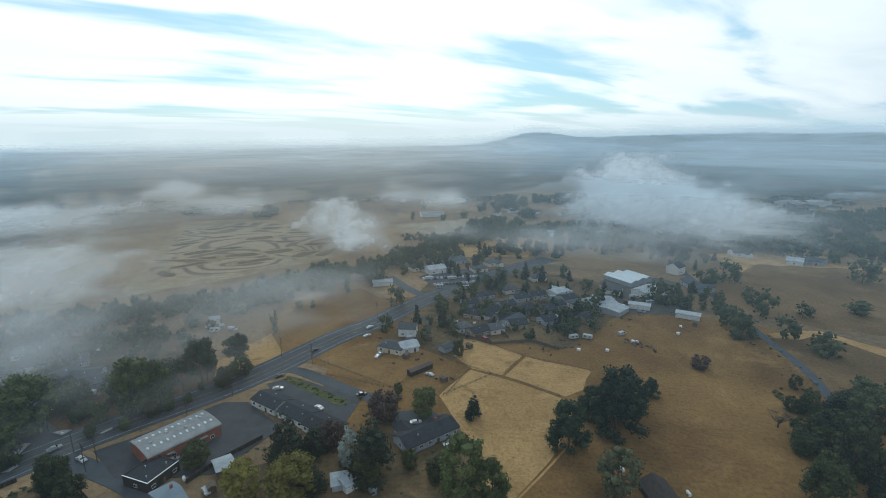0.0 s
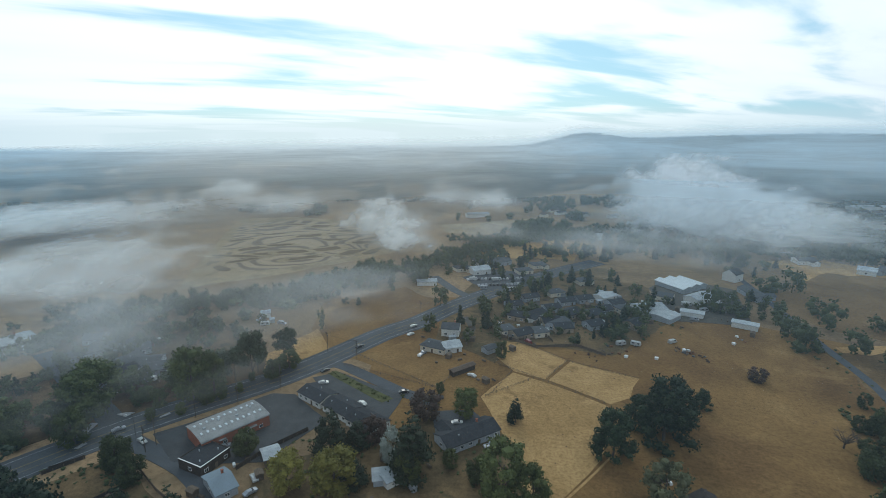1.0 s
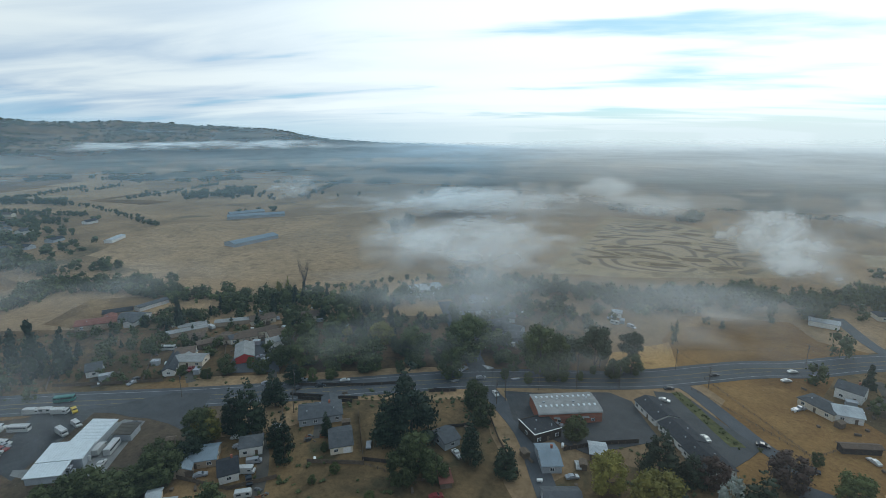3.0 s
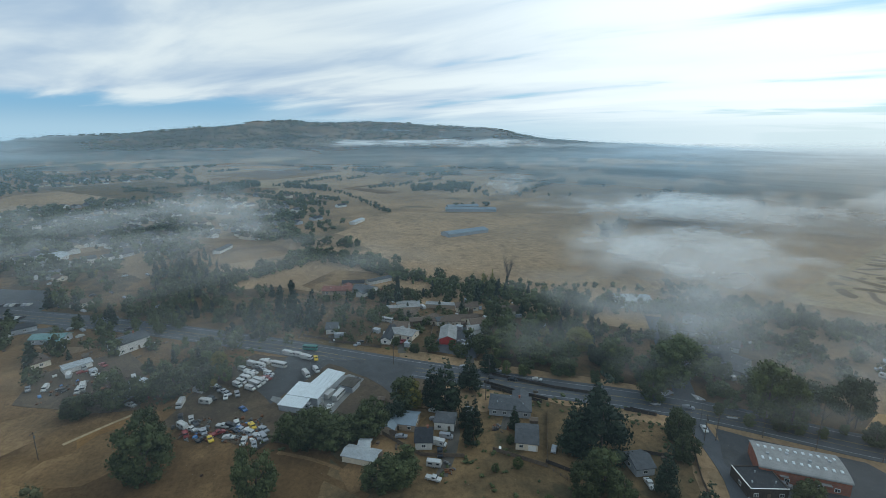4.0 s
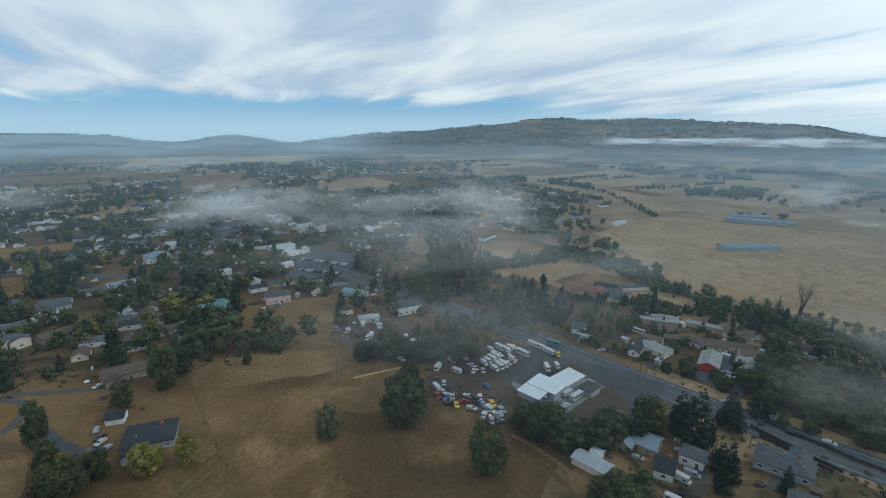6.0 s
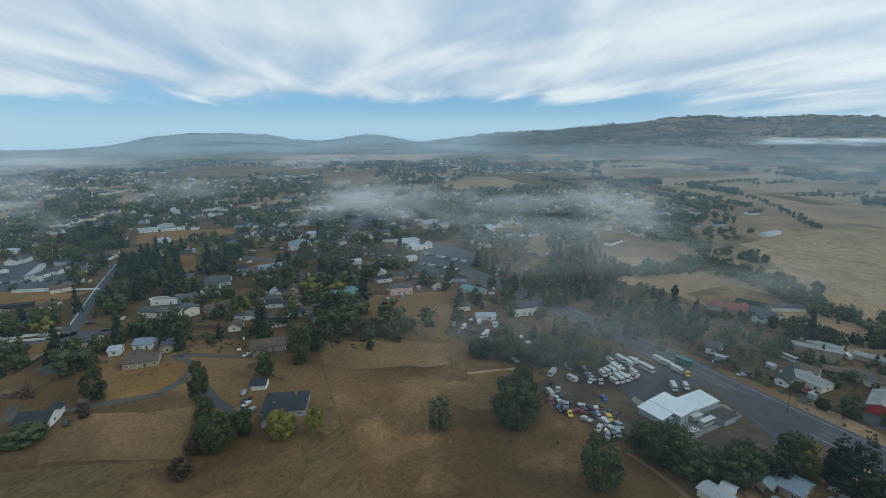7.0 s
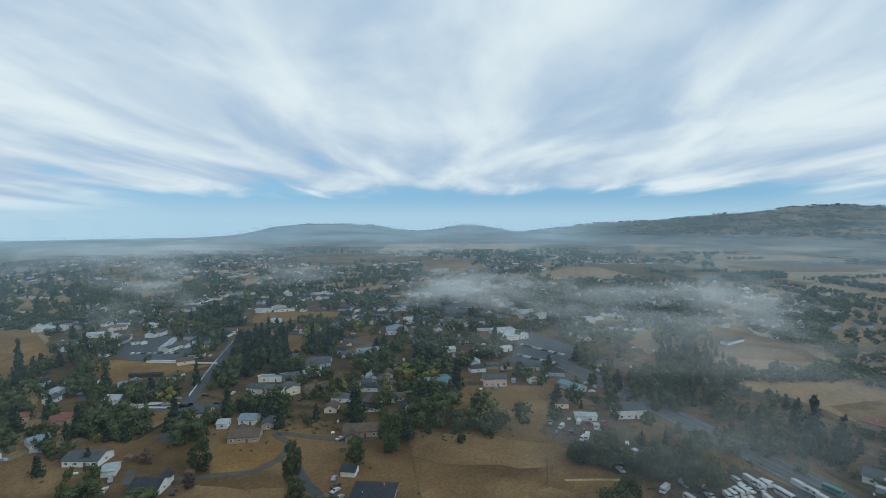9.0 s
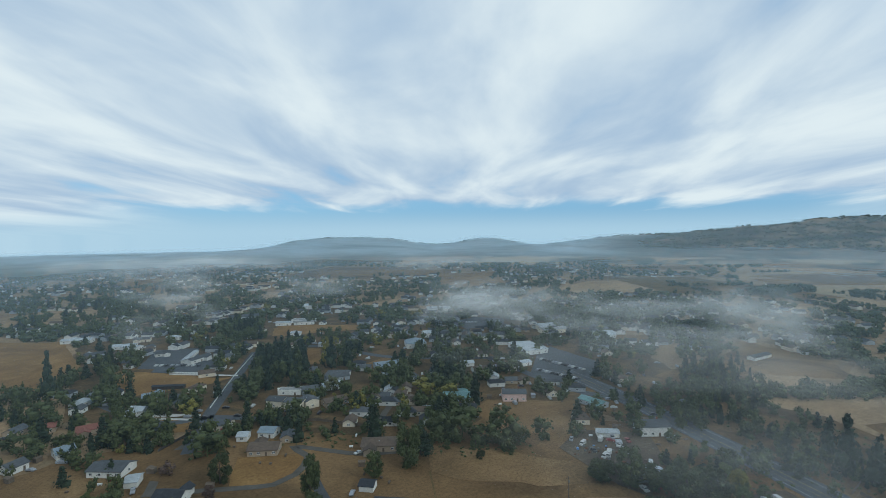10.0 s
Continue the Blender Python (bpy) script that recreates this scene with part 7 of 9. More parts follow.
def belt_places(points, width, gap, low, high):
    out = []
    for p in curve_through(points, gap):
        q = rng.uniform(-0.5, 0.5, 2) * width
        h = rng.uniform(low, high)
        x, y = p.x + q[0], p.y + q[1]
        out.append((x, y, ground_height(x, y) - 0.3, h, h * rng.uniform(0.9, 1.3)))
    return out


CREEK = [(-370.5, -138.7), (-379.0, -106.2), (-408.5, -64.7), (-440.2, -40.5), (-406.3, -2.4), (-365.8, 35.9), (-326.5, 77.4), (-302.1, 119.2), (-281.5, 152.5), (-265.3, 205.9), (-237.7, 255.6), (-192.8, 279.3), (-169.2, 322.6), (-151.6, 376.3)]
CREEK2 = [(-180.9, 263.7), (-166.1, 292.7), (-148.5, 327.0), (-127.5, 368.1), (-101.7, 418.4), (-67.8, 468.5), (-36.7, 499.1), (3.8, 549.4)]
scatter(CREEK, 22, 2.6, ["oak", "green", "oak", "oak"], 6, 12, 1.1)
scatter(CREEK2, 26, 2.4, ["oak", "oak", "green"], 6, 12)
for pts, w, gap, kinds, lo, hi in (
        ([(-205.4, 60.8), (-200.3, 84.7), (-185.9, 113.8), (-179.6, 128.8)], 8, 6, ["oak", "green"], 6, 9),
        ([(-231.1, 30.8), (-226.3, 58.3), (-250.9, 74.8), (-255.4, 108.0), (-231.8, 140.9)], 22, 7, ["oak", "green", "conifer"], 6, 11),
        ([(-154.1, 141.0), (-143.5, 153.5), (-130.8, 189.4)], 6, 7, ["oak", "green"], 4, 8),
        ([(-209.2, 152.7), (-218.2, 195.5), (-199.5, 216.8), (-173.3, 218.1)], 30, 7, ["green", "oak", "eucalyptus"], 7, 11),
        ([(-220.4, 158.5), (-202.9, 166.0), (-164.0, 151.8), (-149.9, 162.5)], 14, 7, ["green", "oak"], 7, 10),
        ([(-253.7, 186.0), (-238.1, 208.5), (-196.6, 207.7), (-161.6, 200.0)], 26, 8, ["green", "oak", "eucalyptus"], 7, 11),
        ([(-44.9, 245.1), (-24.8, 297.1), (3.8, 277.1), (34.3, 290.9), (54.0, 337.1)], 26, 6, ["oak", "conifer", "green"], 5, 11),
        ([(-61.9, 250.3), (-44.0, 279.2), (-35.0, 324.0), (-8.7, 354.4), (25.4, 374.2)], 24, 6, ["oak", "green", "conifer"], 7, 13),
        ([(93.9, 320.0), (113.7, 317.6), (128.8, 305.0), (128.8, 271.3)], 12, 6, ["oak", "oak", "green"], 6, 10),
        ([(128.7, 203.2), (117.0, 172.0), (103.5, 143.0)], 14, 6, ["oak", "conifer"], 8, 14),
        ([(-57.9, 130.2), (-38.6, 135.9), (-20.4, 128.3)], 14, 7, ["oak", "conifer", "green"], 6, 12),
        ([(-250.6, -81.0), (-265.7, -62.1), (-272.9, -41.6), (-295.8, -24.4), (-302.2, -5.0)], 26, 7, ["conifer", "oak", "conifer"], 7, 12),
        ([(-266.3, -113.9), (-298.2, -105.3), (-295.9, -76.8), (-285.9, -61.5)], 30, 7, ["oak", "conifer"], 8, 12),
        ([(-263.5, -22.5), (-271.7, -3.0), (-285.0, 13.6), (-268.9, 26.7)], 20, 7, ["oak", "green"], 4, 7),
        ([(-165.5, -212.2), (-174.6, -176.0), (-191.7, -154.5)], 14, 5, ["oak", "oak", "green"], 5, 9),
        ([(-36.7, -325.7), (-53.4, -327.4), (-62.5, -293.6), (-76.0, -287.7)], 18, 7, ["oak", "green", "conifer"], 5, 9),
        ([(-101.2, -279.9), (-116.9, -266.5), (-130.8, -242.8), (-144.6, -225.5)], 16, 6, ["conifer", "oak"], 6, 10),
        ([(-294.6, -118.4), (-317.4, -101.8), (-297.7, -74.3), (-298.0, -56.1)], 30, 3.5, ["oak", "green", "conifer"], 6, 11),
        ([(-257.3, -75.0), (-263.4, -60.6), (-269.8, -52.1)], 14, 4, ["oak", "conifer"], 7, 11),
        ([(-253.4, -104.4), (-251.7, -88.2), (-227.3, -66.2), (-212.4, -71.8), (-217.1, -92.0)], 14, 5, ["oak", "oak", "green"], 6, 9),
        ([(-282.2, -19.0), (-282.1, 1.3), (-270.9, 27.8), (-259.1, 35.3)], 18, 5, ["oak", "green", "oak"], 4, 8),
        ([(-310.5, 2.4), (-312.4, 36.6), (-290.2, 75.7), (-276.1, 108.9), (-268.0, 141.2)], 22, 4, ["oak", "green", "conifer"], 5, 10),
        ([(-232.8, 60.0), (-239.7, 81.1), (-216.7, 98.0), (-193.8, 118.5)], 20, 4, ["oak", "oak", "green"], 7, 11),
        ([(-227.1, 130.8), (-231.5, 164.2), (-231.0, 201.9), (-213.4, 230.9), (-177.5, 227.3)], 26, 4, ["oak", "green", "oak"], 6, 10),
        ([(-202.4, 256.7), (-182.3, 280.0), (-163.5, 312.7), (-145.5, 343.9)], 16, 4, ["oak", "oak", "green"], 6, 10),
        ([(-305.3, 222.1), (-273.9, 235.6), (-244.4, 254.3), (-208.9, 264.6), (-179.6, 274.1)], 20, 4, ["oak", "oak", "green"], 6, 11),
        ([(-154.0, 47.0), (-131.9, 51.7), (-120.3, 58.6)], 16, 8, ["green", "oak"], 3, 5),
        ([(0.4, 285.8), (21.6, 304.0), (41.1, 291.9), (25.5, 263.5), (3.8, 256.2)], 16, 4, ["oak", "oak", "conifer"], 4, 9),
        ([(67.2, 327.1), (93.9, 320.0), (115.5, 346.1), (122.6, 324.2)], 16, 4, ["oak", "conifer", "oak"], 5, 9),
        ([(110.6, 200.4), (107.2, 173.7), (106.1, 155.8)], 14, 4, ["oak", "oak"], 5, 9),
        ([(136.4, 213.3), (152.8, 215.8), (154.2, 198.9)], 16, 4, ["oak", "oak"], 6, 9),
        ([(-156.3, -32.1), (-162.6, -19.8), (-171.1, -5.1), (-180.1, 6.1)], 8, 5, ["oak", "oak", "green"], 2.5, 4.5),
        ([(-258.4, -28.9), (-275.4, -7.7), (-308.3, 13.4), (-320.4, 28.5)], 30, 5, ["oak", "green", "conifer"], 4, 8),
        ([(-226.9, -99.1), (-233.1, -80.5), (-260.0, -69.1), (-275.1, -50.3), (-288.3, -33.8)], 18, 4, ["oak", "conifer", "oak"], 6, 11),
        ([(-286.4, -156.0), (-329.6, -142.7), (-364.3, -121.8), (-344.0, -83.5), (-314.9, -53.0)], 30, 4, ["oak", "conifer", "oak"], 6, 11),
        ([(-155.5, -199.9), (-174.9, -194.0), (-183.9, -176.4), (-200.7, -161.7)], 14, 3, ["oak", "oak"], 6, 9),
        ([(7.0, -294.5), (-9.0, -308.8), (-25.4, -319.6)], 16, 5, ["oak", "green"], 6, 10),
        ([(-27.1, -269.5), (-11.1, -363.6), (8.4, -405.7)], 20, 5, ["oak", "conifer", "green"], 6, 10),
        ([(-76.2, 393.0), (-36.3, 427.7), (14.3, 456.4), (73.3, 476.2), (120.8, 460.4), (143.4, 424.4)], 50, 3, ["oak", "oak", "conifer"], 7, 14),
        ([(-117.6, 338.6), (-100.2, 372.1), (-89.5, 410.0), (-61.4, 424.1)], 24, 4, ["oak", "green"], 6, 11),
        ([(-290.7, -39.0), (-289.1, -4.5), (-282.6, 32.5), (-283.2, 66.6)], 26, 3, ["oak", "green", "conifer"], 4, 8),
        ([(-313.7, -29.2), (-329.6, 10.0), (-314.8, 59.1), (-283.8, 104.1)], 20, 3, ["oak", "green", "oak"], 4, 8),
        ([(-281.2, -53.7), (-272.4, -29.5), (-249.6, 0.1), (-235.8, 26.0)], 9, 4, ["oak", "green"], 3, 5),
        ([(-57.3, 395.7), (-15.6, 326.9), (15.6, 337.7), (43.5, 312.5), (-6.4, 284.8)], 22, 4, ["oak", "green", "conifer"], 4, 8),
        ([(-160.2, -314.7), (-171.3, -264.6), (-204.1, -259.5), (-231.2, -266.7)], 26, 8, ["green", "oak", "yellow"], 6, 10)):
    scatter(pts, w, gap, kinds, lo, hi)

# the town: blocks of houses under trees, thinning out towards the fields
TOWN_KINDS = [(M_WHITE, M_ROOF_GREY), (M_CREAM, M_ROOF_BROWN), (M_GREYWALL, M_ROOF_DARK), (M_WHITE, M_ROOF_DARK), (M_TANWALL, M_ROOF_GREY), (M_WHITE, M_ROOF_METAL)]
town_protos = []
for wall_m, roof_m in TOWN_KINDS:
    for size in ((9, 6.8), (11.4, 7.6)):
        town_protos.append(house(0, 0, 0, size[0], size[1], 2.7 if size[0] < 10 else 2.9, wall_m, roof_m, 1.8, "gable" if size[0] < 10 else "hip", "small town house among trees", sparse=True))
        tagged(town_protos[-1], group="town houses")
used = [False] * len(town_protos)


def town_house(x, y, rz):
    i = int(rng.integers(len(town_protos)))
    if not used[i]:
        used[i] = True
        town_protos[i].matrix_basis = pose(x, y, 0, 0, 0, rz)
        return
    copy_thing(town_protos[i], pose(x, y, 0, 0, 0, rz))


def far_houses(name, places, label):
    """Roofs and walls of streets too far off to count."""
    for col, (wall_m, roof_m) in enumerate(TOWN_KINDS[:4]):
        walls, roofs = Shape(), Shape()
        for i, (x, y, a, ln, dp, h) in enumerate(places):
            if i % 4 != col:
                continue
            c, s = math.cos(a), math.sin(a)
            for shell, into in ((wall_shell(ln, dp, h, 1.8, "gable"), walls), (roof_shell(ln, dp, h, 1.8, "gable"), roofs)):
                into.add([(x + vx * c - vy * s, y + vx * s + vy * c, vz) for vx, vy, vz in shell.v], shell.f)
        if not walls.v:
            continue
        ob = root(name, 0, 0)
        part("walls", walls.mesh("walls", wall_m), ob)
        part("roofs", roofs.mesh("roofs", roof_m), ob)
        tagged(ob, label, "houses", kind="stuff")


def by_house(x, y, room=5.0):
    """Whether a place lies on a house or too close to its walls."""
    return any((x - hx) ** 2 + (y - hy) ** 2 < (max(hl, hd) / 2 + room) ** 2 for hx, hy, _, hl, hd in HOMES if hx or hy)


def in_open(x, y):
    """Whether a place lies in one of the open fields, lots or yards."""
    for ring in OPEN:
        inside = False
        for (ax, ay), (bx_, by_) in zip(ring, ring[1:] + ring[:1]):
            if (ay > y) != (by_ > y) and x < ax + (y - ay) * (bx_ - ax) / (by_ - ay):
                inside = not inside
        if inside:
            return True
    return False


def spread(az0, az1, r0, r1, n, clump=0.0, level=0.0):
    """Places over a sector of the valley, denser where a noise field is high."""
    out = []
    tries = 0
    while len(out) < n and tries < n * 30:
        tries += 1
        az = rng.uniform(az0, az1) + rng.normal() * 2.5
        r = math.exp(rng.uniform(math.log(r0), math.log(r1)) + abs(rng.normal()) * 0.1)
        x, y = bearing(az, r)
        if clump and noise.noise(Vector((x, y, 0)) / clump) < level:
            continue
        if in_open(x, y):
            continue
        out.append((x, y))
    return out




def on_street(x, y, clear):
    """Whether a place lies on the town street, the highway or one of the car parks' edges."""
    here = Vector((x, y))
    return min((p - here).length for p in TOWN) < clear or min((p - here).length for p in MAIN) < clear + 5


# dense groves of the town
for ring, count, kinds, low, high in (
        ([(-125.7, -339.3), (-156.5, -319.3), (-206.4, -418.5), (-166.5, -438.1)], 46, ["conifer", "conifer", "oak"], 12, 21),
        ([(-170.5, -530.9), (-201.4, -507.4), (-249.7, -640.0), (-208.4, -651.3)], 40, ["conifer", "oak"], 12, 19),
        ([(-194.1, -369.5), (-210.3, -354.5), (-258.5, -434.8), (-231.0, -438.9)], 12, ["oak", "green", "yellow"], 10, 15),
        ([(-216.1, -285.8), (-229.1, -273.8), (-266.4, -320.7), (-247.3, -327.2)], 10, ["oak", "green"], 11, 16),
        ([(-234.8, -268.9), (-251.3, -255.1), (-323.0, -329.6), (-303.1, -347.5)], 12, ["eucalyptus", "green"], 12, 17),
        ([(-68.8, -265.4), (-80.7, -250.6), (-91.6, -276.2), (-79.6, -294.8)], 12, ["oak", "oak", "green"], 8, 13),
        ([(-39.1, -339.5), (-59.1, -330.1), (-67.4, -378.6), (-47.3, -388.4)], 16, ["oak", "green"], 6, 11),
        ([(-46.9, -307.8), (-62.0, -292.0), (-65.6, -305.2), (-52.7, -323.7)], 8, ["oak", "green"], 4, 7),
        ([(-150.7, -258.9), (-168.0, -243.2), (-192.2, -278.4), (-174.9, -296.3)], 14, ["green", "green", "yellow"], 7, 12),
        ([(-167.2, -194.9), (-184.7, -175.4), (-223.7, -212.8), (-197.2, -240.7)], 26, ["oak", "oak", "green"], 8, 14),
        ([(-21.4, -235.0), (-29.6, -233.7), (-36.0, -255.8), (-27.9, -273.4)], 9, ["oak", "green"], 6, 10),
        ([(-74.0, -153.3), (-81.1, -139.5), (-94.2, -144.6), (-92.8, -161.3), (-81.6, -169.0)], 12, ["oak", "green"], 5, 9),
        ([(-240.9, -277.6), (-256.5, -262.7), (-313.6, -393.7), (-294.7, -396.8)], 12, ["oak", "conifer"], 8, 13),
        ([(-320.1, -113.7), (-370.8, -90.9), (-443.1, -134.8), (-395.6, -157.2)], 22, ["oak", "oak", "conifer"], 9, 15),
        ([(-264.2, -116.6), (-295.5, -100.6), (-340.0, -129.7), (-312.3, -143.3)], 14, ["oak", "green"], 8, 12),
        ([(-43.2, -413.3), (-64.3, -410.2), (-74.0, -495.1), (-55.4, -505.5)], 12, ["conifer", "oak"], 10, 18),
        ([(3.2, -412.7), (-24.3, -407.8), (-29.9, -442.7), (3.3, -457.1)], 14, ["oak", "green"], 7, 12),
        ([(3.4, -711.0), (-64.0, -645.7), (-168.0, -744.3), (-291.4, -1282.8), (3.8, -1417.9)], 130, ["oak", "conifer", "oak"], 9, 16),
        ([(-377.8, 35.3), (-326.2, 105.4), (-258.8, 150.8), (-205.3, 124.4), (-238.0, 73.4), (-271.9, 58.7)], 60, ["oak", "green", "green", "conifer", "yellow"], 8, 14),
        ([(-344.3, -145.5), (-383.7, -108.3), (-464.0, -135.3), (-405.5, -166.9)], 24, ["oak", "conifer"], 9, 16),
        ([(-277.2, -113.8), (-308.7, -95.4), (-365.0, -109.6), (-332.4, -140.4)], 20, ["oak", "oak", "green"], 8, 13),
        ):
    _cx, _cy = sum(p[0] for p in ring) / len(ring), sum(p[1] for p in ring) / len(ring)
    for _ in range(count):
        _k = int(rng.integers(len(ring)))
        _f, _g = rng.random(), math.sqrt(rng.random())
        _ex, _ey = ring[_k][0] + (ring[(_k + 1) % len(ring)][0] - ring[_k][0]) * _f, ring[_k][1] + (ring[(_k + 1) % len(ring)][1] - ring[_k][1]) * _f
        h = rng.uniform(low, high)
        _x, _y = _cx + (_ex - _cx) * _g, _cy + (_ey - _cy) * _g
        if not by_house(_x, _y, 4.0):
            tree(kinds[rng.integers(len(kinds))], _x, _y, h, h * rng.uniform(0.6, 0.95))

for x, y in spread(119, 178, 262, 600, 190, 90, -0.3):
    if on_street(x, y, 13) or by_house(x, y, 7.0):
        continue
    town_house(x, y, 48 + 90 * int(rng.integers(2)) + rng.normal() * 6)
for x, y in spread(117, 180, 270, 640, 1250, 34, -0.02):
    if on_street(x, y, 7) or by_house(x, y):
        continue
    h = 3.5 + 11 * rng.random() ** 1.6
    tree(["oak", "oak", "green", "oak", "conifer", "yellow"][rng.choice(6, p=(0.3, 0.24, 0.2, 0.1, 0.13, 0.03))], x, y, h, h * rng.uniform(0.75, 1.35))
far_houses("far_houses", [(x, y, 0.84 + 1.57 * int(rng.integers(2)) + rng.normal() * 0.1, rng.uniform(8, 16), rng.uniform(7, 10), rng.uniform(2.7, 4)) for x, y in
                          spread(112, 180, 480, 1500, 850, 160, -0.2) + spread(97, 122, 470, 800, 200, 90, -0.2) + spread(-42, 0, 620, 1700, 300, 180, -0.1)], "distant town houses among trees")
far_wood("far_woods", [(x, y, -0.3, rng.uniform(5, 13), rng.uniform(7, 17)) for x, y in spread(112, 182, 560, 1600, 3200, 60, 0.0) + spread(97, 124, 450, 820, 900, 40, -0.05)],
         "dark trees over the distant town", "oak")
far_wood("far_woods", [(x, y, -0.3, rng.uniform(8, 18), rng.uniform(10, 18)) for x, y in spread(-40, 8, 480, 1800, 1600, 70, 0.0) + spread(-40, -22, 430, 640, 160, 120, -0.2) + spread(5, 60, 850, 2200, 500, 110, 0.18)],
         "dark misty tree belts across the valley", "oak")
far_wood("far_woods", [(x, y, ground_height(x, y) - 0.5, rng.uniform(9, 18), rng.uniform(14, 34)) for x, y in spread(55, 182, 1300, 3000, 600, 130, 0.2) + spread(110, 182, 1500, 2600, 1000, 110, 0.05) + spread(60, 112, 1100, 2500, 400, 90, 0.25)],
         "distant hedgerows and woods in haze", "oak", False, 10)
_rows = []
for _i in range(170):
    _az, _r = (rng.uniform(55, 182), rng.uniform(850, 2500)) if _i < 75 else (rng.uniform(-38, 55), rng.uniform(750, 2200))
    _x, _y = bearing(_az, _r)
    _q, _l = radians(48) + 1.5708 * int(rng.integers(2)) + rng.normal() * 0.1, rng.uniform(60, 330)
    for _k in np.arange(0, _l, 4.2):
        if noise.noise(Vector((_x, _y, _k)) / 30) > -0.25:
            _px, _py = _x + math.cos(_q) * _k + rng.normal() * 2, _y + math.sin(_q) * _k + rng.normal() * 2
            _rows.append((_px, _py, ground_height(_px, _py) - 0.4, rng.uniform(4, 11), rng.uniform(7, 12)))
far_wood("hedgerow", _rows, "long hedgerows of dark trees between fields", "oak", False, 10)
_hill = []
while len(_hill) < 6500:
    az, r = rng.uniform(-40, 172), rng.uniform(2700, 4260)
    x, y = bearing(az, r)
    z = ground_height(x, y)
    if z > 12 and noise.fractal(Vector((x, y, 3)) / 420, 0.9, 2.0, 3) > -0.12 - 0.0012 * z:
        h = rng.uniform(8, 15)
        _hill.append((x, y, z - 1, h, h * rng.uniform(1.8, 4.0)))
far_wood("hill_woods", _hill, "dark oak woods patching the distant hills", "oak", False, 7)
far_wood("creek_scrub", belt_places(CREEK, 16, 1.5, 4, 8) + belt_places(CREEK2, 18, 2.0, 4, 8), "continuous band of grey-green trees along the creek", "green")
far_wood("hedge", belt_places([(-337.9, 101.7), (-317.9, 167.1), (-292.8, 226.5), (-265.0, 256.0)], 10, 5, 3, 6), "low scrub along the creek", "oak")
far_wood("hedge", belt_places([(-1056.8, 72.9), (-1021.5, 157.5), (-892.9, 218.9), (-844.5, 334.4)], 80, 9, 6, 12) + belt_places([(-722.8, 142.4), (-728.9, 186.7)], 10, 12, 8, 12)
         + belt_places([(-1049.1, -154.7), (-959.8, -47.9), (-695.7, 38.0)], 10, 4.5, 3, 8) + belt_places([(-484.7, 268.1), (-486.8, 280.3)], 14, 5, 16, 24) + belt_places([(-872.5, 836.6), (-872.8, 918.5)], 20, 6, 8, 12)
         + belt_places([(-384.9, 875.6), (-359.6, 896.8)], 14, 6, 8, 12) + belt_places([(-281.1, 934.4), (-264.4, 936.4)], 10, 5, 22, 28) + belt_places([(-756.9, 1054.4), (-568.1, 1102.5), (-348.3, 1072.3), (-82.9, 957.4)], 40, 9, 9, 16)
         + belt_places([(-653.2, 910.2), (-625.0, 1108.2), (-516.3, 1119.5)], 40, 8, 9, 16), "hedgerow trees between the wide fields", "oak")

# groves out on the eastern plain
far_wood("far_woods", [(x, y, ground_height(x, y) - 0.4, rng.uniform(11, 19), rng.uniform(16, 30)) for x, y in spread(-38, 60, 1050, 2500, 1300, 150, 0.12)],
         "dark groves far out on the misty plain", "oak", False, 12)
# belts and groves of the plain
_far, _near = [], []
for _a, _b, _w in (((-1201.7, 804.1), (-1247.5, 897.7), 60), ((-864.7, 817.2), (-856.1, 897.6), 30), ((-885.5, 929.0), (-776.1, 890.1), 24), ((-719.7, 1029.4), (-646.9, 1168.6), 40), ((-617.3, 1174.2), (-466.3, 1274.4), 40), ((-375.7, 841.8), (-352.6, 873.7), 14), ((-322.1, 1041.0), (-301.6, 1083.7), 20), ((-241.2, 998.2), (-119.9, 969.9), 26), ((-114.0, 923.2), (-55.2, 983.1), 22), ((-562.4, 583.1), (-550.0, 602.2), 14), ((-338.8, 592.7), (-347.7, 641.3), 18), ((-456.7, 606.5), (-381.4, 617.9), 14), ((329.3, 1234.1), (507.9, 1296.2), 40), ((591.0, 1285.2), (626.8, 1229.6), 40), ((295.8, 623.8), (317.5, 604.3), 24), ((-1932.0, 1486.3), (-1528.5, 1484.3), 90), ((-768.2, 1390.5), (-421.3, 1451.3), 70), ((-962.0, 116.4), (-996.7, 209.8), 60), ((-1372.9, 28.2), (-1381.4, 97.8), 30), ((-1074.8, -153.6), (-972.1, -62.0), 8), ((-1524.3, -152.6), (-1559.6, -85.4), 34), ((-1466.2, -12.0), (-1381.4, 97.8), 26), ((-969.6, -262.3), (-1080.4, -235.3), 60), ((-1517.0, 304.6), (-1498.0, 478.7), 40), ((-1286.0, 687.5), (-1321.4, 908.2), 50), ((-1301.0, 958.0), (-1454.2, 1193.8), 40), ((-699.2, 1007.4), (-627.7, 1094.3), 50), ((-596.0, 1040.5), (-544.7, 1163.4), 30)):
    _far += belt_places([_a, _b], _w, 100 / (_w + 12), 9, 17)
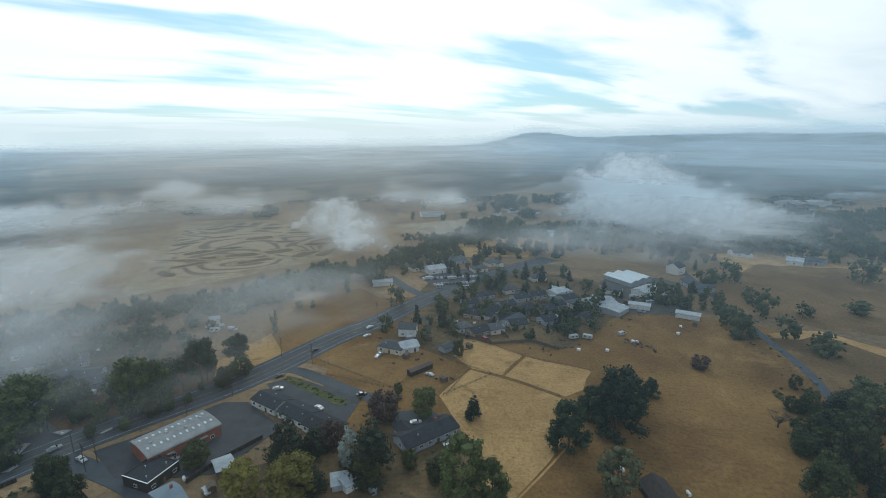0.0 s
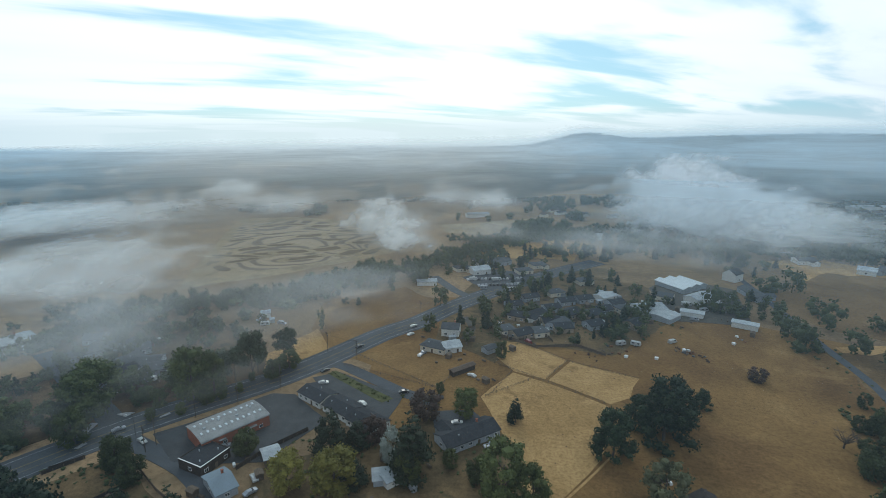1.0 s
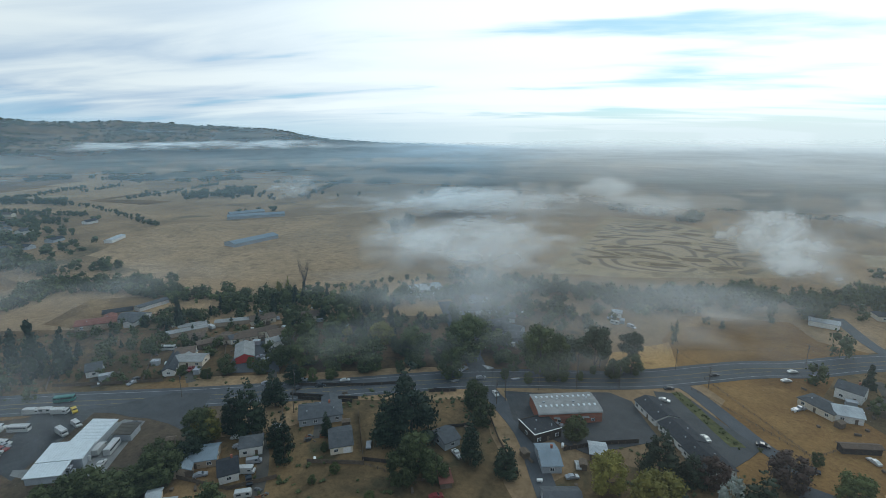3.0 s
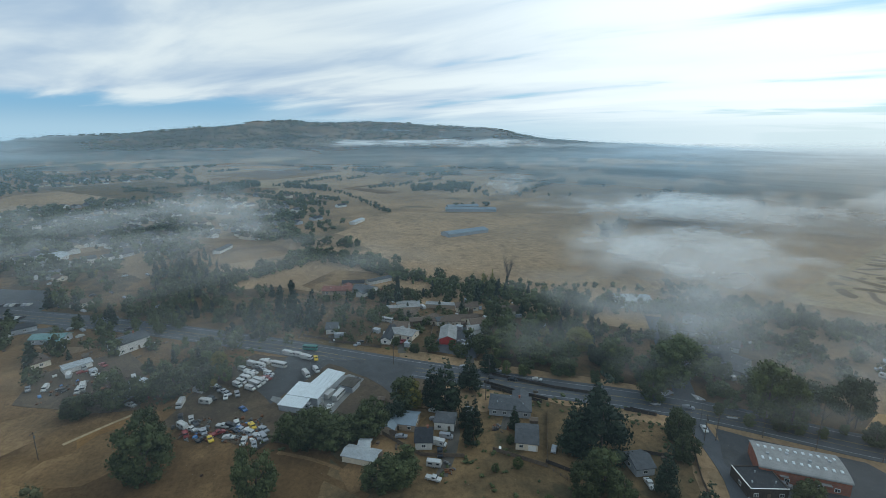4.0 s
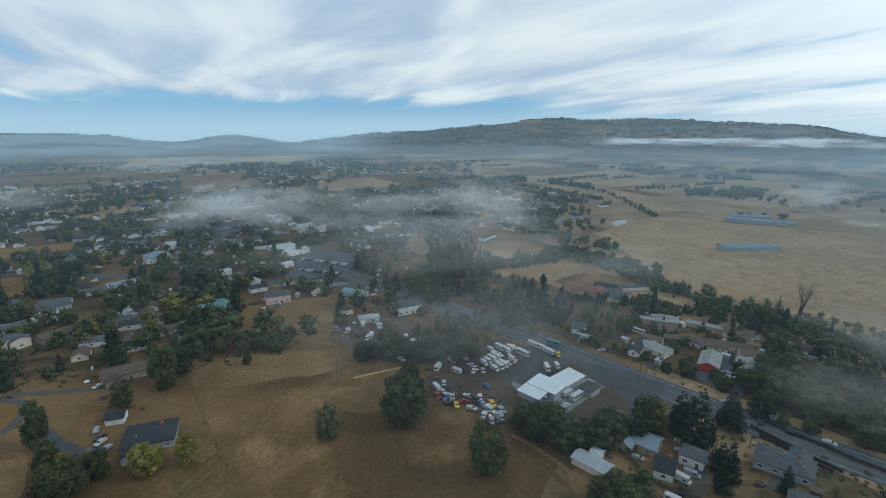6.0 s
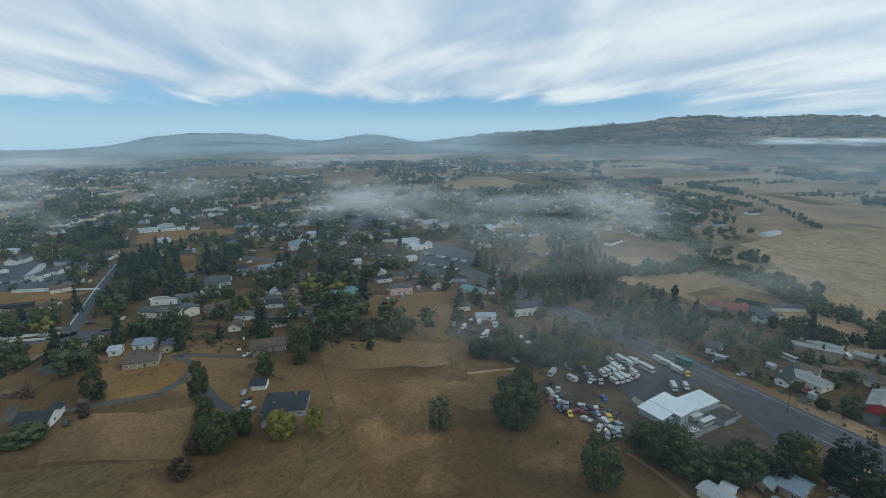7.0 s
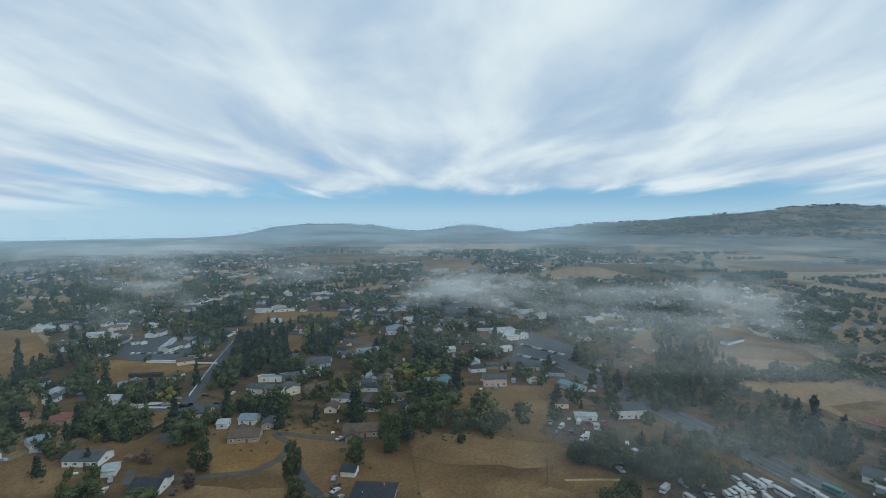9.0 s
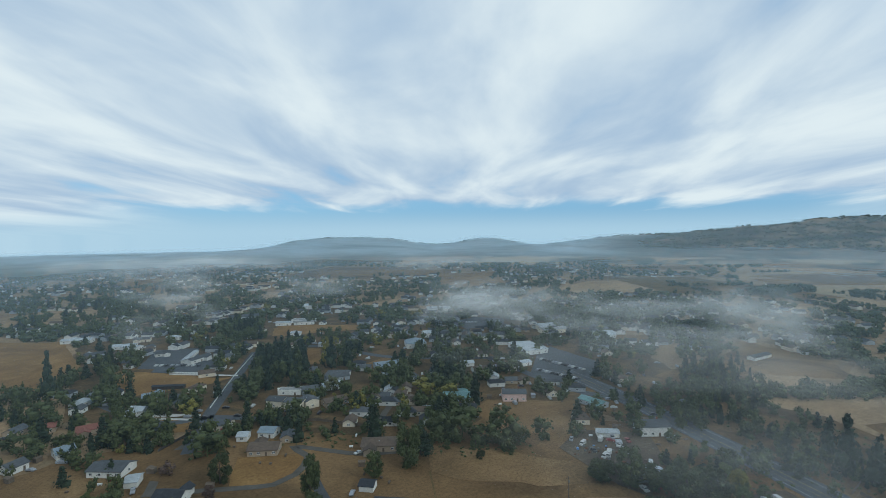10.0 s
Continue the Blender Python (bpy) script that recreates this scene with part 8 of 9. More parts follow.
for _a, _b, _w in (((-116.4, 481.2), (-87.1, 482.5), 16), ((-88.5, 490.4), (-42.4, 492.9), 18), ((-47.2, 545.1), (-4.2, 545.3), 14), ((26.1, 561.9), (63.8, 583.8), 18), ((68.4, 518.6), (128.0, 507.1), 40), ((125.2, 494.7), (211.7, 493.1), 40), ((-448.8, -61.8), (-418.1, 19.4), 26), ((-498.7, -58.2), (-486.3, -1.0), 18)):
    _near += belt_places([_a, _b], _w, 90 / (_w + 12), 6, 12)
far_wood("tree_belt", _far, "dark belts and groves of trees across the misty plain", "oak", False, 14)
far_wood("tree_belt", _near, "dark mixed wood beside the fields", "oak", True, 60)

for leaf, places in distant.items():
    far_wood("tree_belt", places, "belts of " + {"oak": "dark oaks", "cypress": "cypresses"}.get(leaf, leaf + " trees") + " beyond the near gardens", leaf, True, 130)


# cars of the town, too small to pick apart
_cars = [[], [], []]
for _x, _y in spread(115, 178, 290, 700, 230, 70, -0.3):
    _cars[int(rng.integers(3))].append((_x, _y, 0.84 + 1.57 * int(rng.integers(2)) + rng.normal() * 0.1))
for (_x, _y), (_ux, _uy), _n in (((-345.1, -257.2), (-342.4, -211.4), 14), ((-316.2, -239.1), (-317.8, -201.5), 14), ((-415.8, -431.3), (-459.8, -403.1), 14), ((-94.4, -467.2), (-124.3, -439.4), 9), ((-72.8, 352.4), (-30.9, 366.0), 16), ((-61.8, 339.7), (-31.7, 351.1), 12)):
    for _k in range(_n):
        _cars[int(rng.integers(3))].append((_x + (_ux - _x) * _k / _n, _y + (_uy - _y) * _k / _n, math.atan2(_uy - _y, _ux - _x) + 1.57))
for _list, _mat in zip(_cars, ("white", "silver", "black")):
    _s = Shape()
    for _x, _y, _q in _list:
        _c, _sn = math.cos(_q), math.sin(_q)
        _b = Shape().box(0, 0, 0.62, 4.5, 1.8, 0.75, 0, 0.94).box(-0.3, 0, 1.2, 2.4, 1.65, 0.5, 0, 0.8)
        _s.add([(_x + vx * _c - vy * _sn, _y + vx * _sn + vy * _c, vz + 0.1) for vx, vy, vz in _b.v], _b.f)
    tagged(new("far_cars", _s.mesh("far_cars", PAINT[_mat])), _mat + " parked cars scattered through the town", "cars", kind="stuff")

# low scrub round the gardens and yards
_scrub = []
for pts, w, gap in (([(-231.1, 30.8), (-255.9, 5.8), (-277.6, -27.1), (-266.1, -51.6)], 22, 1.2), ([(-242.1, 75.3), (-284.6, 39.4), (-313.2, -4.1), (-329.6, -42.6), (-315.0, -96.1)], 34, 1.2), ([(-35.7, 246.5), (-13.3, 283.8), (13.4, 269.9), (47.9, 292.9)], 34, 0.9),
                    ([(-179.7, 45.5), (-152.4, 34.0), (-133.7, 40.5), (-124.1, 56.4)], 26, 1.0), ([(-91.8, -257.0), (-121.0, -243.0), (-147.8, -209.4), (-193.6, -152.1)], 16, 0.9), ([(-83.3, 126.2), (-69.2, 143.0), (-41.6, 147.3), (-19.8, 136.1)], 30, 0.7), ([(-196.5, -87.8), (-220.8, -75.8), (-251.1, -58.1)], 12, 1.0),
                    ([(-165.6, -34.6), (-170.4, -14.6), (-184.6, 7.4)], 12, 0.8), ([(-184.7, 56.9), (-168.3, 89.5), (-152.2, 110.1), (-126.7, 102.4)], 12, 0.8), ([(115.2, 210.0), (111.1, 177.6), (101.4, 147.4)], 16, 0.7), ([(127.3, 271.0), (127.8, 226.9), (126.5, 202.9)], 16, 2.2)):
    _scrub += [(x, y, z, h * 0.5, w_ * 0.8) for x, y, z, h, w_ in belt_places(pts, w, gap, 1.4, 3.6)]
far_wood("scrub", _scrub, "low dark scrub round gardens and yards", "oak", False, 62)
far_wood("shrub_row", belt_places([(-104.8, 191.3), (-86.4, 182.9), (-69.8, 174.4)], 4, 1.1, 0.8, 1.7) + belt_places([(-65.6, 182.3), (-48.8, 175.0)], 5, 2.0, 1.0, 2.2), "low green shrubs in the planted strip", "green")
_tufts = []
for pts, w, gap in (([(36.1, 207.6), (60.7, 192.7), (85.8, 180.8)], 60, 1.6), ([(10.6, 185.0), (5.7, 154.7), (-1.6, 136.3)], 24, 1.5), ([(-151.3, -153.1), (-129.0, -101.3), (-116.5, -68.7)], 60, 2.2)):
    _tufts += [(x, y, z, h * 0.4, w_ * 0.5) for x, y, z, h, w_ in belt_places(pts, w, gap, 0.7, 1.8)]
far_wood("weeds", _tufts, "dry weeds dotting the pasture", "russet")

# ---- what stands about the houses ----
yard_rng = np.random.default_rng(21)
near_homes = [h for h in HOMES if 60 < math.hypot(h[0], h[1]) < 330 and not (-110 < h[0] < -60 and 148 < h[1] < 175)]
LOW_SHED = [Shape().box(0, 0, 1.05, 3.0, 2.4, 2.1).prism([(-1.4, 2.08), (1.4, 2.08), (1.4, 2.2), (0, 2.75), (-1.4, 2.2)], -1.7, 1.7), Shape().box(0, 0, 1.1, 3.6, 2.6, 2.2).box(0, 0, 2.27, 4.0, 3.0, 0.14)]
LOW_SHED = [s.mesh("garden_shed", m) for s, m in zip(LOW_SHED, (M_WOOD, M_GREYWALL))]
WOODPILE = Shape()
for _i in range(9):
    WOODPILE.tube((-1.1, 0.26 * (_i % 3) - 0.26, 0.16 + 0.27 * (_i // 3)), (1.1, 0.26 * (_i % 3) - 0.24, 0.16 + 0.27 * (_i // 3)), 0.14, 0.13, 6)
WOODPILE = WOODPILE.mesh("woodpile", M_WOOD)
TANK = Shape().tube((-0.9, 0, 0.75), (0.9, 0, 0.75), 0.5, 0.5, 12).box(-0.6, 0, 0.15, 0.12, 0.8, 0.3).box(0.6, 0, 0.15, 0.12, 0.8, 0.3).mesh("gas_tank", M_TRIM)
PALLETS = Shape()
for _i in range(5):
    PALLETS.box(0.02 * _i, 0.03 * (_i % 2), 0.07 + 0.15 * _i, 1.2, 1.0, 0.11)
PALLETS = PALLETS.mesh("pallet_stack", M_WOOD)
STOCK = [("garden_shed", LOW_SHED[0], "small weathered timber garden shed", "shed"), ("garden_shed", LOW_SHED[1], "small grey flat-topped garden shed", "shed"), ("woodpile", WOODPILE, "stacked woodpile beside a house", "woodpile"), ("gas_tank", TANK, "white gas tank beside a house", "tank"), ("pallet_stack", PALLETS, "stack of wooden pallets in a yard", "pallets")]
for hx, hy, hz, hl, hd in near_homes:
    for _ in range(int(yard_rng.integers(2, 5))):
        q = radians(hz) + yard_rng.uniform(0, 6.28)
        d = 0.62 * math.hypot(hl, hd) + yard_rng.uniform(1.5, 8)
        name, me, label, cat = STOCK[int(yard_rng.choice(5, p=(0.16, 0.1, 0.32, 0.12, 0.3)))]
        ob = new(name, me)
        ob.location, ob.rotation_euler = (hx + math.cos(q) * d, hy + math.sin(q) * d, 0.06), (0, 0, radians(hz) + 1.57 * int(yard_rng.integers(4)))
        tagged(ob, label, cat, group="garden clutter")
    if yard_rng.random() < 0.55 and hd < 16:
        q = radians(hz) - 1.57 + yard_rng.normal() * 0.5
        d = hd / 2 + 4.5
        vehicle(["sedan", "sedan", "pickup", "van"][yard_rng.integers(4)], ["silver", "white", "black", "red", "silver"][yard_rng.integers(5)], hx + math.cos(q) * d, hy + math.sin(q) * d, hz + 90 * int(yard_rng.integers(2)) + yard_rng.normal() * 8, 0.07)


def street_lamp(x, y, rz):
    ob = root("street_lamp", x, y, rz)
    part("pole", Shape().tube((0, 0, 0), (0, 0, 8.5), 0.11, 0.07, 9).mesh("pole", M_SCRAP), ob)
    part("arm", Shape().tube((0, 0, 8.4), (2.0, 0, 8.9), 0.05, 0.04, 7).mesh("arm", M_SCRAP), ob)
    part("lamp_head", Shape().box(2.3, 0, 8.88, 0.8, 0.3, 0.16, 0, 0.8).mesh("lamp_head", M_TRIM), ob)
    return tagged(ob, "tall metal street lamp at the junction", "street lamp", group="street lamps at the junction")


for px, py, q in ((-177.7, 120.2, 60), (-175.1, 139.2, 20), (-153.1, 128.6, 200), (-178.6, 126.0, 0)):
    street_lamp(px, py, q)
# white hives in the pasture
HIVE = Shape().box(0, 0, 0.5, 1.4, 1.4, 1.0).box(0, 0, 1.06, 1.6, 1.6, 0.12).mesh("box", M_TRIM)
for px, py in ((30.7, 241.5), (45.1, 243.0), (60.3, 256.5), (57.2, 266.6), (87.1, 271.1)):
    ob = new("white_box", HIVE)
    ob.location, ob.rotation_euler = (px, py, 0.05), (0, 0, px)
    tagged(ob, "white lidded box standing in dry grass", "box", group="white boxes in the pasture")
# brush piles
far_wood("brush_pile", belt_places([(56.4, 258.8), (65.2, 252.9), (70.2, 244.8)], 4, 1.6, 1.2, 2.2) + belt_places([(8.1, 240.1), (19.2, 235.1)], 8, 2.0, 1.0, 1.8) + belt_places([(-141.2, -69.9), (-149.5, -54.6)], 3, 20, 1.0, 1.6), "heaps of brown cut brush", "russet")

# ---- poles and wires ----
POLES = [(-141.3, 121.3), (-140.9, 125.7), (-139.6, 144.0), (-130.0, 157.1), (-120.5, 173.9), (-117.2, 211.8), (-98.6, 206.5), (-84.4, 268.5), (-182.0, 49.1), (-196.9, 54.4), (-221.0, 13.0), (-168.7, -112.4)]


def utility_pole(x, y, height, rz):
    ob = root("utility_pole", x, y, rz)
    part("pole", Shape().tube((0, 0, 0), (0, 0, height), 0.16, 0.11, 9).mesh("pole", M_POLE), ob)
    part("crossarm", Shape().box(0, 0, height - 0.7, 0.14, 2.4, 0.14).mesh("crossarm", M_POLE), ob)
    for i in (-1, 0, 1):
        part("insulator", Shape().tube((0, i, height - 0.63), (0, i, height - 0.35), 0.06, 0.04, 6).mesh("insulator", M_SCRAP), ob)
    part("transformer", Shape().tube((0.32, 0, height - 2.4), (0.32, 0, height - 1.5), 0.22, 0.22, 10).mesh("transformer", M_SCRAP), ob)
    return tagged(ob, "tall timber utility pole with a crossarm", "utility pole", group="utility poles along the highway")


for px, py in POLES:
    utility_pole(px, py, 11.0, heading(px, py))
run = sorted([p for p in POLES if p[0] > -150 and p[1] > 110], key=lambda p: p[1])
for a, b in zip(run, run[1:]):
    for side in (-1, 1):
        s = Shape()
        last = None
        for k in range(9):
            t = k / 8
            here = (a[0] + (b[0] - a[0]) * t + side * 0.9, a[1] + (b[1] - a[1]) * t, 10.4 - 1.1 * 4 * t * (1 - t))
            if last:
                s.tube(last, here, 0.025, 0.025, 4)
            last = here
        tagged(new("power_line", s.mesh("power_line", M_CABLE)), "thin black overhead cable between poles", "cable", group="power lines")


# ---- fences ----
POST = Shape().box(0, 0, 0.65, 0.14, 0.14, 1.3).mesh("post", M_WOOD)
WPOST = Shape().box(0, 0, 0.6, 0.15, 0.15, 1.2).mesh("post", M_TRIM)


def fence(points, gap, label, post=None, rail=None, boards=False, height=1.2):
    post, rail = post or POST, rail or M_WOOD
    ob = root("fence", points[0][0], points[0][1])
    origin = Vector(points[0])
    for a, b in zip(points, points[1:]):
        a, b = Vector(a) - origin, Vector(b) - origin
        n = max(1, int((b - a).length / gap))
        ang = math.degrees(math.atan2(b.y - a.y, b.x - a.x))
        for k in range(n + 1):
            p = a.lerp(b, k / n)
            part("post", post, ob, "", (p.x, p.y, 0))
        mid, ln = (a + b) / 2, (b - a).length
        s = Shape()
        if boards:
            s.box(0, 0, height / 2 + 0.05, ln, 0.06, height - 0.1)
        else:
            for z in (0.45, 0.85, 1.15):
                s.box(0, 0, z, ln, 0.04, 0.07)
        part("panel" if boards else "rail", s.mesh("rail", rail), ob, "", (mid.x, mid.y, 0), ang)
    return tagged(ob, label, "fence")


fence([(-31.9, 219.7), (-7.8, 207.2), (18.0, 194.2)], 2.6, "timber post and rail paddock fence")
fence([(-29.7, 187.8), (-22.7, 212.2)], 2.6, "weathered timber fence of a paddock")
fence([(2.3, 229.9), (-6.6, 209.6)], 2.6, "weathered timber fence between two paddocks")
fence([(-21.9, 247.0), (2.3, 229.9), (33.8, 219.1)], 2.6, "timber fence along the straw paddock")
fence([(-104.2, 213.8), (-52.4, 189.1), (-48.5, 205.4)], 3.0, "timber fence of the roadside paddock")
fence([(-95.5, -328.0), (-130.9, -388.6), (-169.3, -449.6)], 6.0, "white board fence along the town street", WPOST, M_TRIM, True)
fence([(-87.5, -319.3), (-55.7, -349.7)], 6.0, "white board fence across a garden", WPOST, M_TRIM, True)
fence([(-134.1, -388.9), (-95.8, -430.6)], 6.0, "white fence along a dry lot", WPOST, M_TRIM, True)
fence([(-103.9, 120.9), (-99.3, 133.8), (-91.8, 147.1)], 2.5, "dark board fence behind the car park", POST, M_WOODDARK, True, 1.8)
fence([(-175.8, 71.7), (-191.2, 53.8)], 2.5, "dark board fence beside the highway", POST, M_WOODDARK, True, 1.6)
fence([(-165.1, 102.9), (-159.1, 113.4)], 2.5, "dark board fence beside the highway", POST, M_WOODDARK, True, 1.6)
fence([(-136.7, 58.9), (-120.2, 68.7), (-115.1, 76.1)], 2.5, "weathered timber fence round a garden")

fence([(-57.3, -345.1), (-70.0, -331.8), (-86.8, -321.6)], 6.0, "white fence across the gardens", WPOST, M_TRIM, True)
fence([(-60.4, -335.9), (-82.7, -313.3)], 6.0, "white board fence round a dry lot", WPOST, M_TRIM, True)
fence([(-97.2, -435.6), (-123.4, -407.1)], 6.0, "white fence beside the car park", WPOST, M_TRIM, True)
fence([(-143.1, -336.2), (-165.3, -324.1)], 6.0, "white fence behind the motel", WPOST, M_TRIM, True)
fence([(-45.5, -323.6), (-55.1, -337.5)], 6.0, "white fence of a side garden", WPOST, M_TRIM, True)
fence([(-203.0, 56.8), (-186.2, 81.8), (-178.9, 96.0)], 6.0, "dark board fence along the highway", POST, M_WOODDARK, True, 1.5)
fence([(-196.3, 52.0), (-182.3, 68.1), (-177.3, 75.0)], 6.0, "dark board fence of a front garden", POST, M_WOODDARK, True, 1.5)
fence([(-165.2, 105.4), (-159.2, 112.9)], 6.0, "dark board fence by the junction", POST, M_WOODDARK, True, 1.5)
fence([(-139.1, 59.4), (-121.1, 78.6)], 6.0, "weathered fence behind the houses", POST, M_WOODDARK, True, 1.5)
fence([(-139.0, 93.8), (-132.3, 107.5)], 6.0, "weathered garden fence beside a house", POST, M_WOODDARK, True, 1.5)
fence([(-102.3, 200.0), (-52.4, 189.1)], 3.0, "timber fence of the brown paddock")
fence([(-30.9, 187.6), (-12.2, 208.2)], 3.0, "timber fence of the golden paddock")
fence([(-78.6, -296.0), (-56.6, -280.6)], 6.0, "weathered fence beside a garden", POST, M_WOODDARK, True, 1.5)
for pts in ([(-259.6, -36.1), (-325.5, -33.0)], [(-244.2, -0.1), (-306.4, 12.0)], [(-231.1, 30.8), (-278.5, 42.3)], [(-218.2, 53.2), (-260.2, 74.3), (-276.1, 47.9)], [(-240.9, 7.6), (-250.0, -10.4), (-262.7, -33.9)],
            [(-146.4, 32.4), (-149.5, 17.7), (-165.0, 4.4)], [(-186.7, 46.2), (-152.4, 34.0)], [(-168.7, 71.3), (-136.7, 58.9), (-148.5, 43.2)], [(-140.8, 115.7), (-121.7, 105.9), (-103.2, 98.9)], [(-36.8, 254.1), (-14.0, 242.4), (6.7, 249.1), (21.0, 240.7)],
            [(-20.1, 282.8), (-5.3, 251.0)], [(3.8, 298.2), (20.9, 262.8)], [(-51.5, -329.8), (-71.2, -358.4), (-99.1, -355.2)], [(-114.8, -282.5), (-135.6, -263.3), (-151.8, -236.1)] ):
    fence(pts, 6.0, "weathered board fence between gardens", POST, M_WOOD, True, 1.6)
for pts in ([(-233.1, 18.1), (-248.9, 18.7)], [(-251.7, -17.6), (-262.5, -18.4)], [(-216.3, 49.9), (-249.4, 58.2)], [(-194.2, 34.5), (-160.5, 31.7), (-138.3, 23.0)], [(-182.8, 61.4), (-159.9, 51.2)], [(-52.5, 243.9), (-50.9, 260.2), (-59.3, 277.0)], [(-19.5, 326.3), (-13.3, 283.8), (3.8, 272.7)], [(-220.7, -279.9), (-180.5, -253.1), (-155.9, -230.9)], [(-86.3, -286.3), (-61.9, -274.1), (-43.1, -236.3)]):
    road("driveway", pts, 4.0, M_GRAVEL, 0.07, "short gravel driveway to a house", "driveway")

# ---- scrap and clutter of the yards ----
SCRAP = [Shape().box(0, 0, 0.5, 2.2, 1.2, 0.9).box(0.3, 0.1, 1.1, 1.0, 0.8, 0.5, 0.4).mesh("scrap", M_SCRAP), Shape().box(0, 0, 0.4, 1.6, 1.3, 0.8).tube((-1, 0.4, 0.9), (1.3, -0.5, 1.0), 0.12, 0.12, 6).mesh("scrap", M_RUST),
         Shape().box(0, 0, 0.3, 3.4, 0.5, 0.6).box(0.2, 0.5, 0.25, 2.8, 0.3, 0.5, 0.2).mesh("scrap", M_WOOD), Shape().tube((0, 0, 0), (0, 0, 1.1), 0.6, 0.6, 10).box(1.2, 0.2, 0.4, 1.0, 0.9, 0.8).mesh("scrap", M_TRIM), Shape().box(0, 0, 0.5, 2.0, 1.4, 1.0, 0.1, 0.8).mesh("scrap", M_BLUETARP)]
SCRAP_WORDS = ["heap of grey scrap metal", "rusty heap of scrap iron", "stack of old timber", "white tank and crate", "blue tarpaulin over a heap"]
for corners, n in ((((-182.3, -56.4), (-165.0, -35.4), (-167.6, -53.3), (-186.7, -41.4)), 110),
                   (((-181.1, -75.2), (-174.5, -53.6), (-170.0, -65.4), (-191.6, -62.2)), 30),
                   (((-203.1, -140.2), (-229.7, -107.0), (-229.0, -146.2), (-212.2, -101.4)), 44),
                   (((-276.1, 47.9), (-254.6, 66.0), (-283.9, 52.8), (-271.3, 70.6)), 14),
                   (((-168.4, 45.9), (-162.7, 54.4), (-159.0, 44.2), (-154.4, 50.5)), 8),
                   (((8.2, 244.3), (19.2, 235.1), (28.3, 259.9), (39.1, 250.4)), 12),
                   (((53.0, 256.1), (68.8, 244.6), (58.5, 262.2), (74.0, 248.7)), 10),
                   (((-351.8, -27.9), (-344.9, 18.3), (-359.2, 0.4), (-326.8, 3.0)), 10),
                   (((84.0, 282.1), (95.3, 273.9), (91.2, 285.8), (94.2, 280.3)), 6),
                   (((-146.5, 24.7), (-141.1, 30.2), (-140.9, 23.6), (-137.0, 27.3)), 8),
                   (((-185.8, -52.4), (-184.4, -43.6), (-161.2, -34.4), (-166.4, -49.9)), 70),
                   (((-176.8, -71.3), (-180.5, -60.5), (-168.5, -52.3), (-170.6, -65.5)), 34)):
    for _ in range(n):
        w = rng.dirichlet((1, 1, 1, 1))
        x, y = sum(w[i] * corners[i][0] for i in range(4)), sum(w[i] * corners[i][1] for i in range(4))
        i = int(rng.choice(5, p=(0.30, 0.40, 0.24, 0.03, 0.03)))
        ob = new("scrap_heap", SCRAP[i])
        ob.location, ob.rotation_euler, ob.scale = (x, y, 0.08), (0, 0, rng.uniform(0, 6.28)), (rng.uniform(0.35, 0.95),) * 3
        tagged(ob, SCRAP_WORDS[i] + " in a dirt yard", "scrap", group="clutter of the yards")

# ---- fog over the valley ----
for args in ((-21.0, 584, 138, 155, 10, 38, 0.5), (52.3, 694, 270, 110, 10, 34, 0.8), (37.3, 827, 100, 130, 12, 42, 0.65), (32.8, 676, 139, 96, 10, 36, 0.3),
             (50.8, 430, 200, 140, 8, 28, 0.5), (57, 404, 130, 100, 8, 26, 0.25), (22.2, 516, 67, 73, 10, 45, 0.95), (19.0, 437, 64, 62, 8, 36, 0.88), (9.0, 685, 93, 97, 8, 30, 0.45), (14.2, 831, 72, 118, 10, 36, 0.3),
             (-24.0, 937, 158, 307, 10, 42, 0.12), (-20.0, 1179, 277, 167, 10, 42, 0.15), (52, 300, 150, 100, 14, 34, 0.19), (-3, 440, 160, 80, 10, 26, 0.2), (9, 480, 90, 50, 8, 22, 0.2), (-16, 560, 240, 130, 12, 38, 0.61), (44, 255, 180, 100, 8, 24, 0.16), (54, 250, 150, 120, 8, 26, 0.16), (35, 290, 200, 90, 6, 20, 0.14), (27, 330, 150, 70, 6, 20, 0.14), (-13, 440, 200, 70, 8, 26, 0.22), (31, 315, 90, 50, 6, 20, 0.16), (46, 335, 130, 60, 8, 24, 0.18)):
    fog_bank(*args)
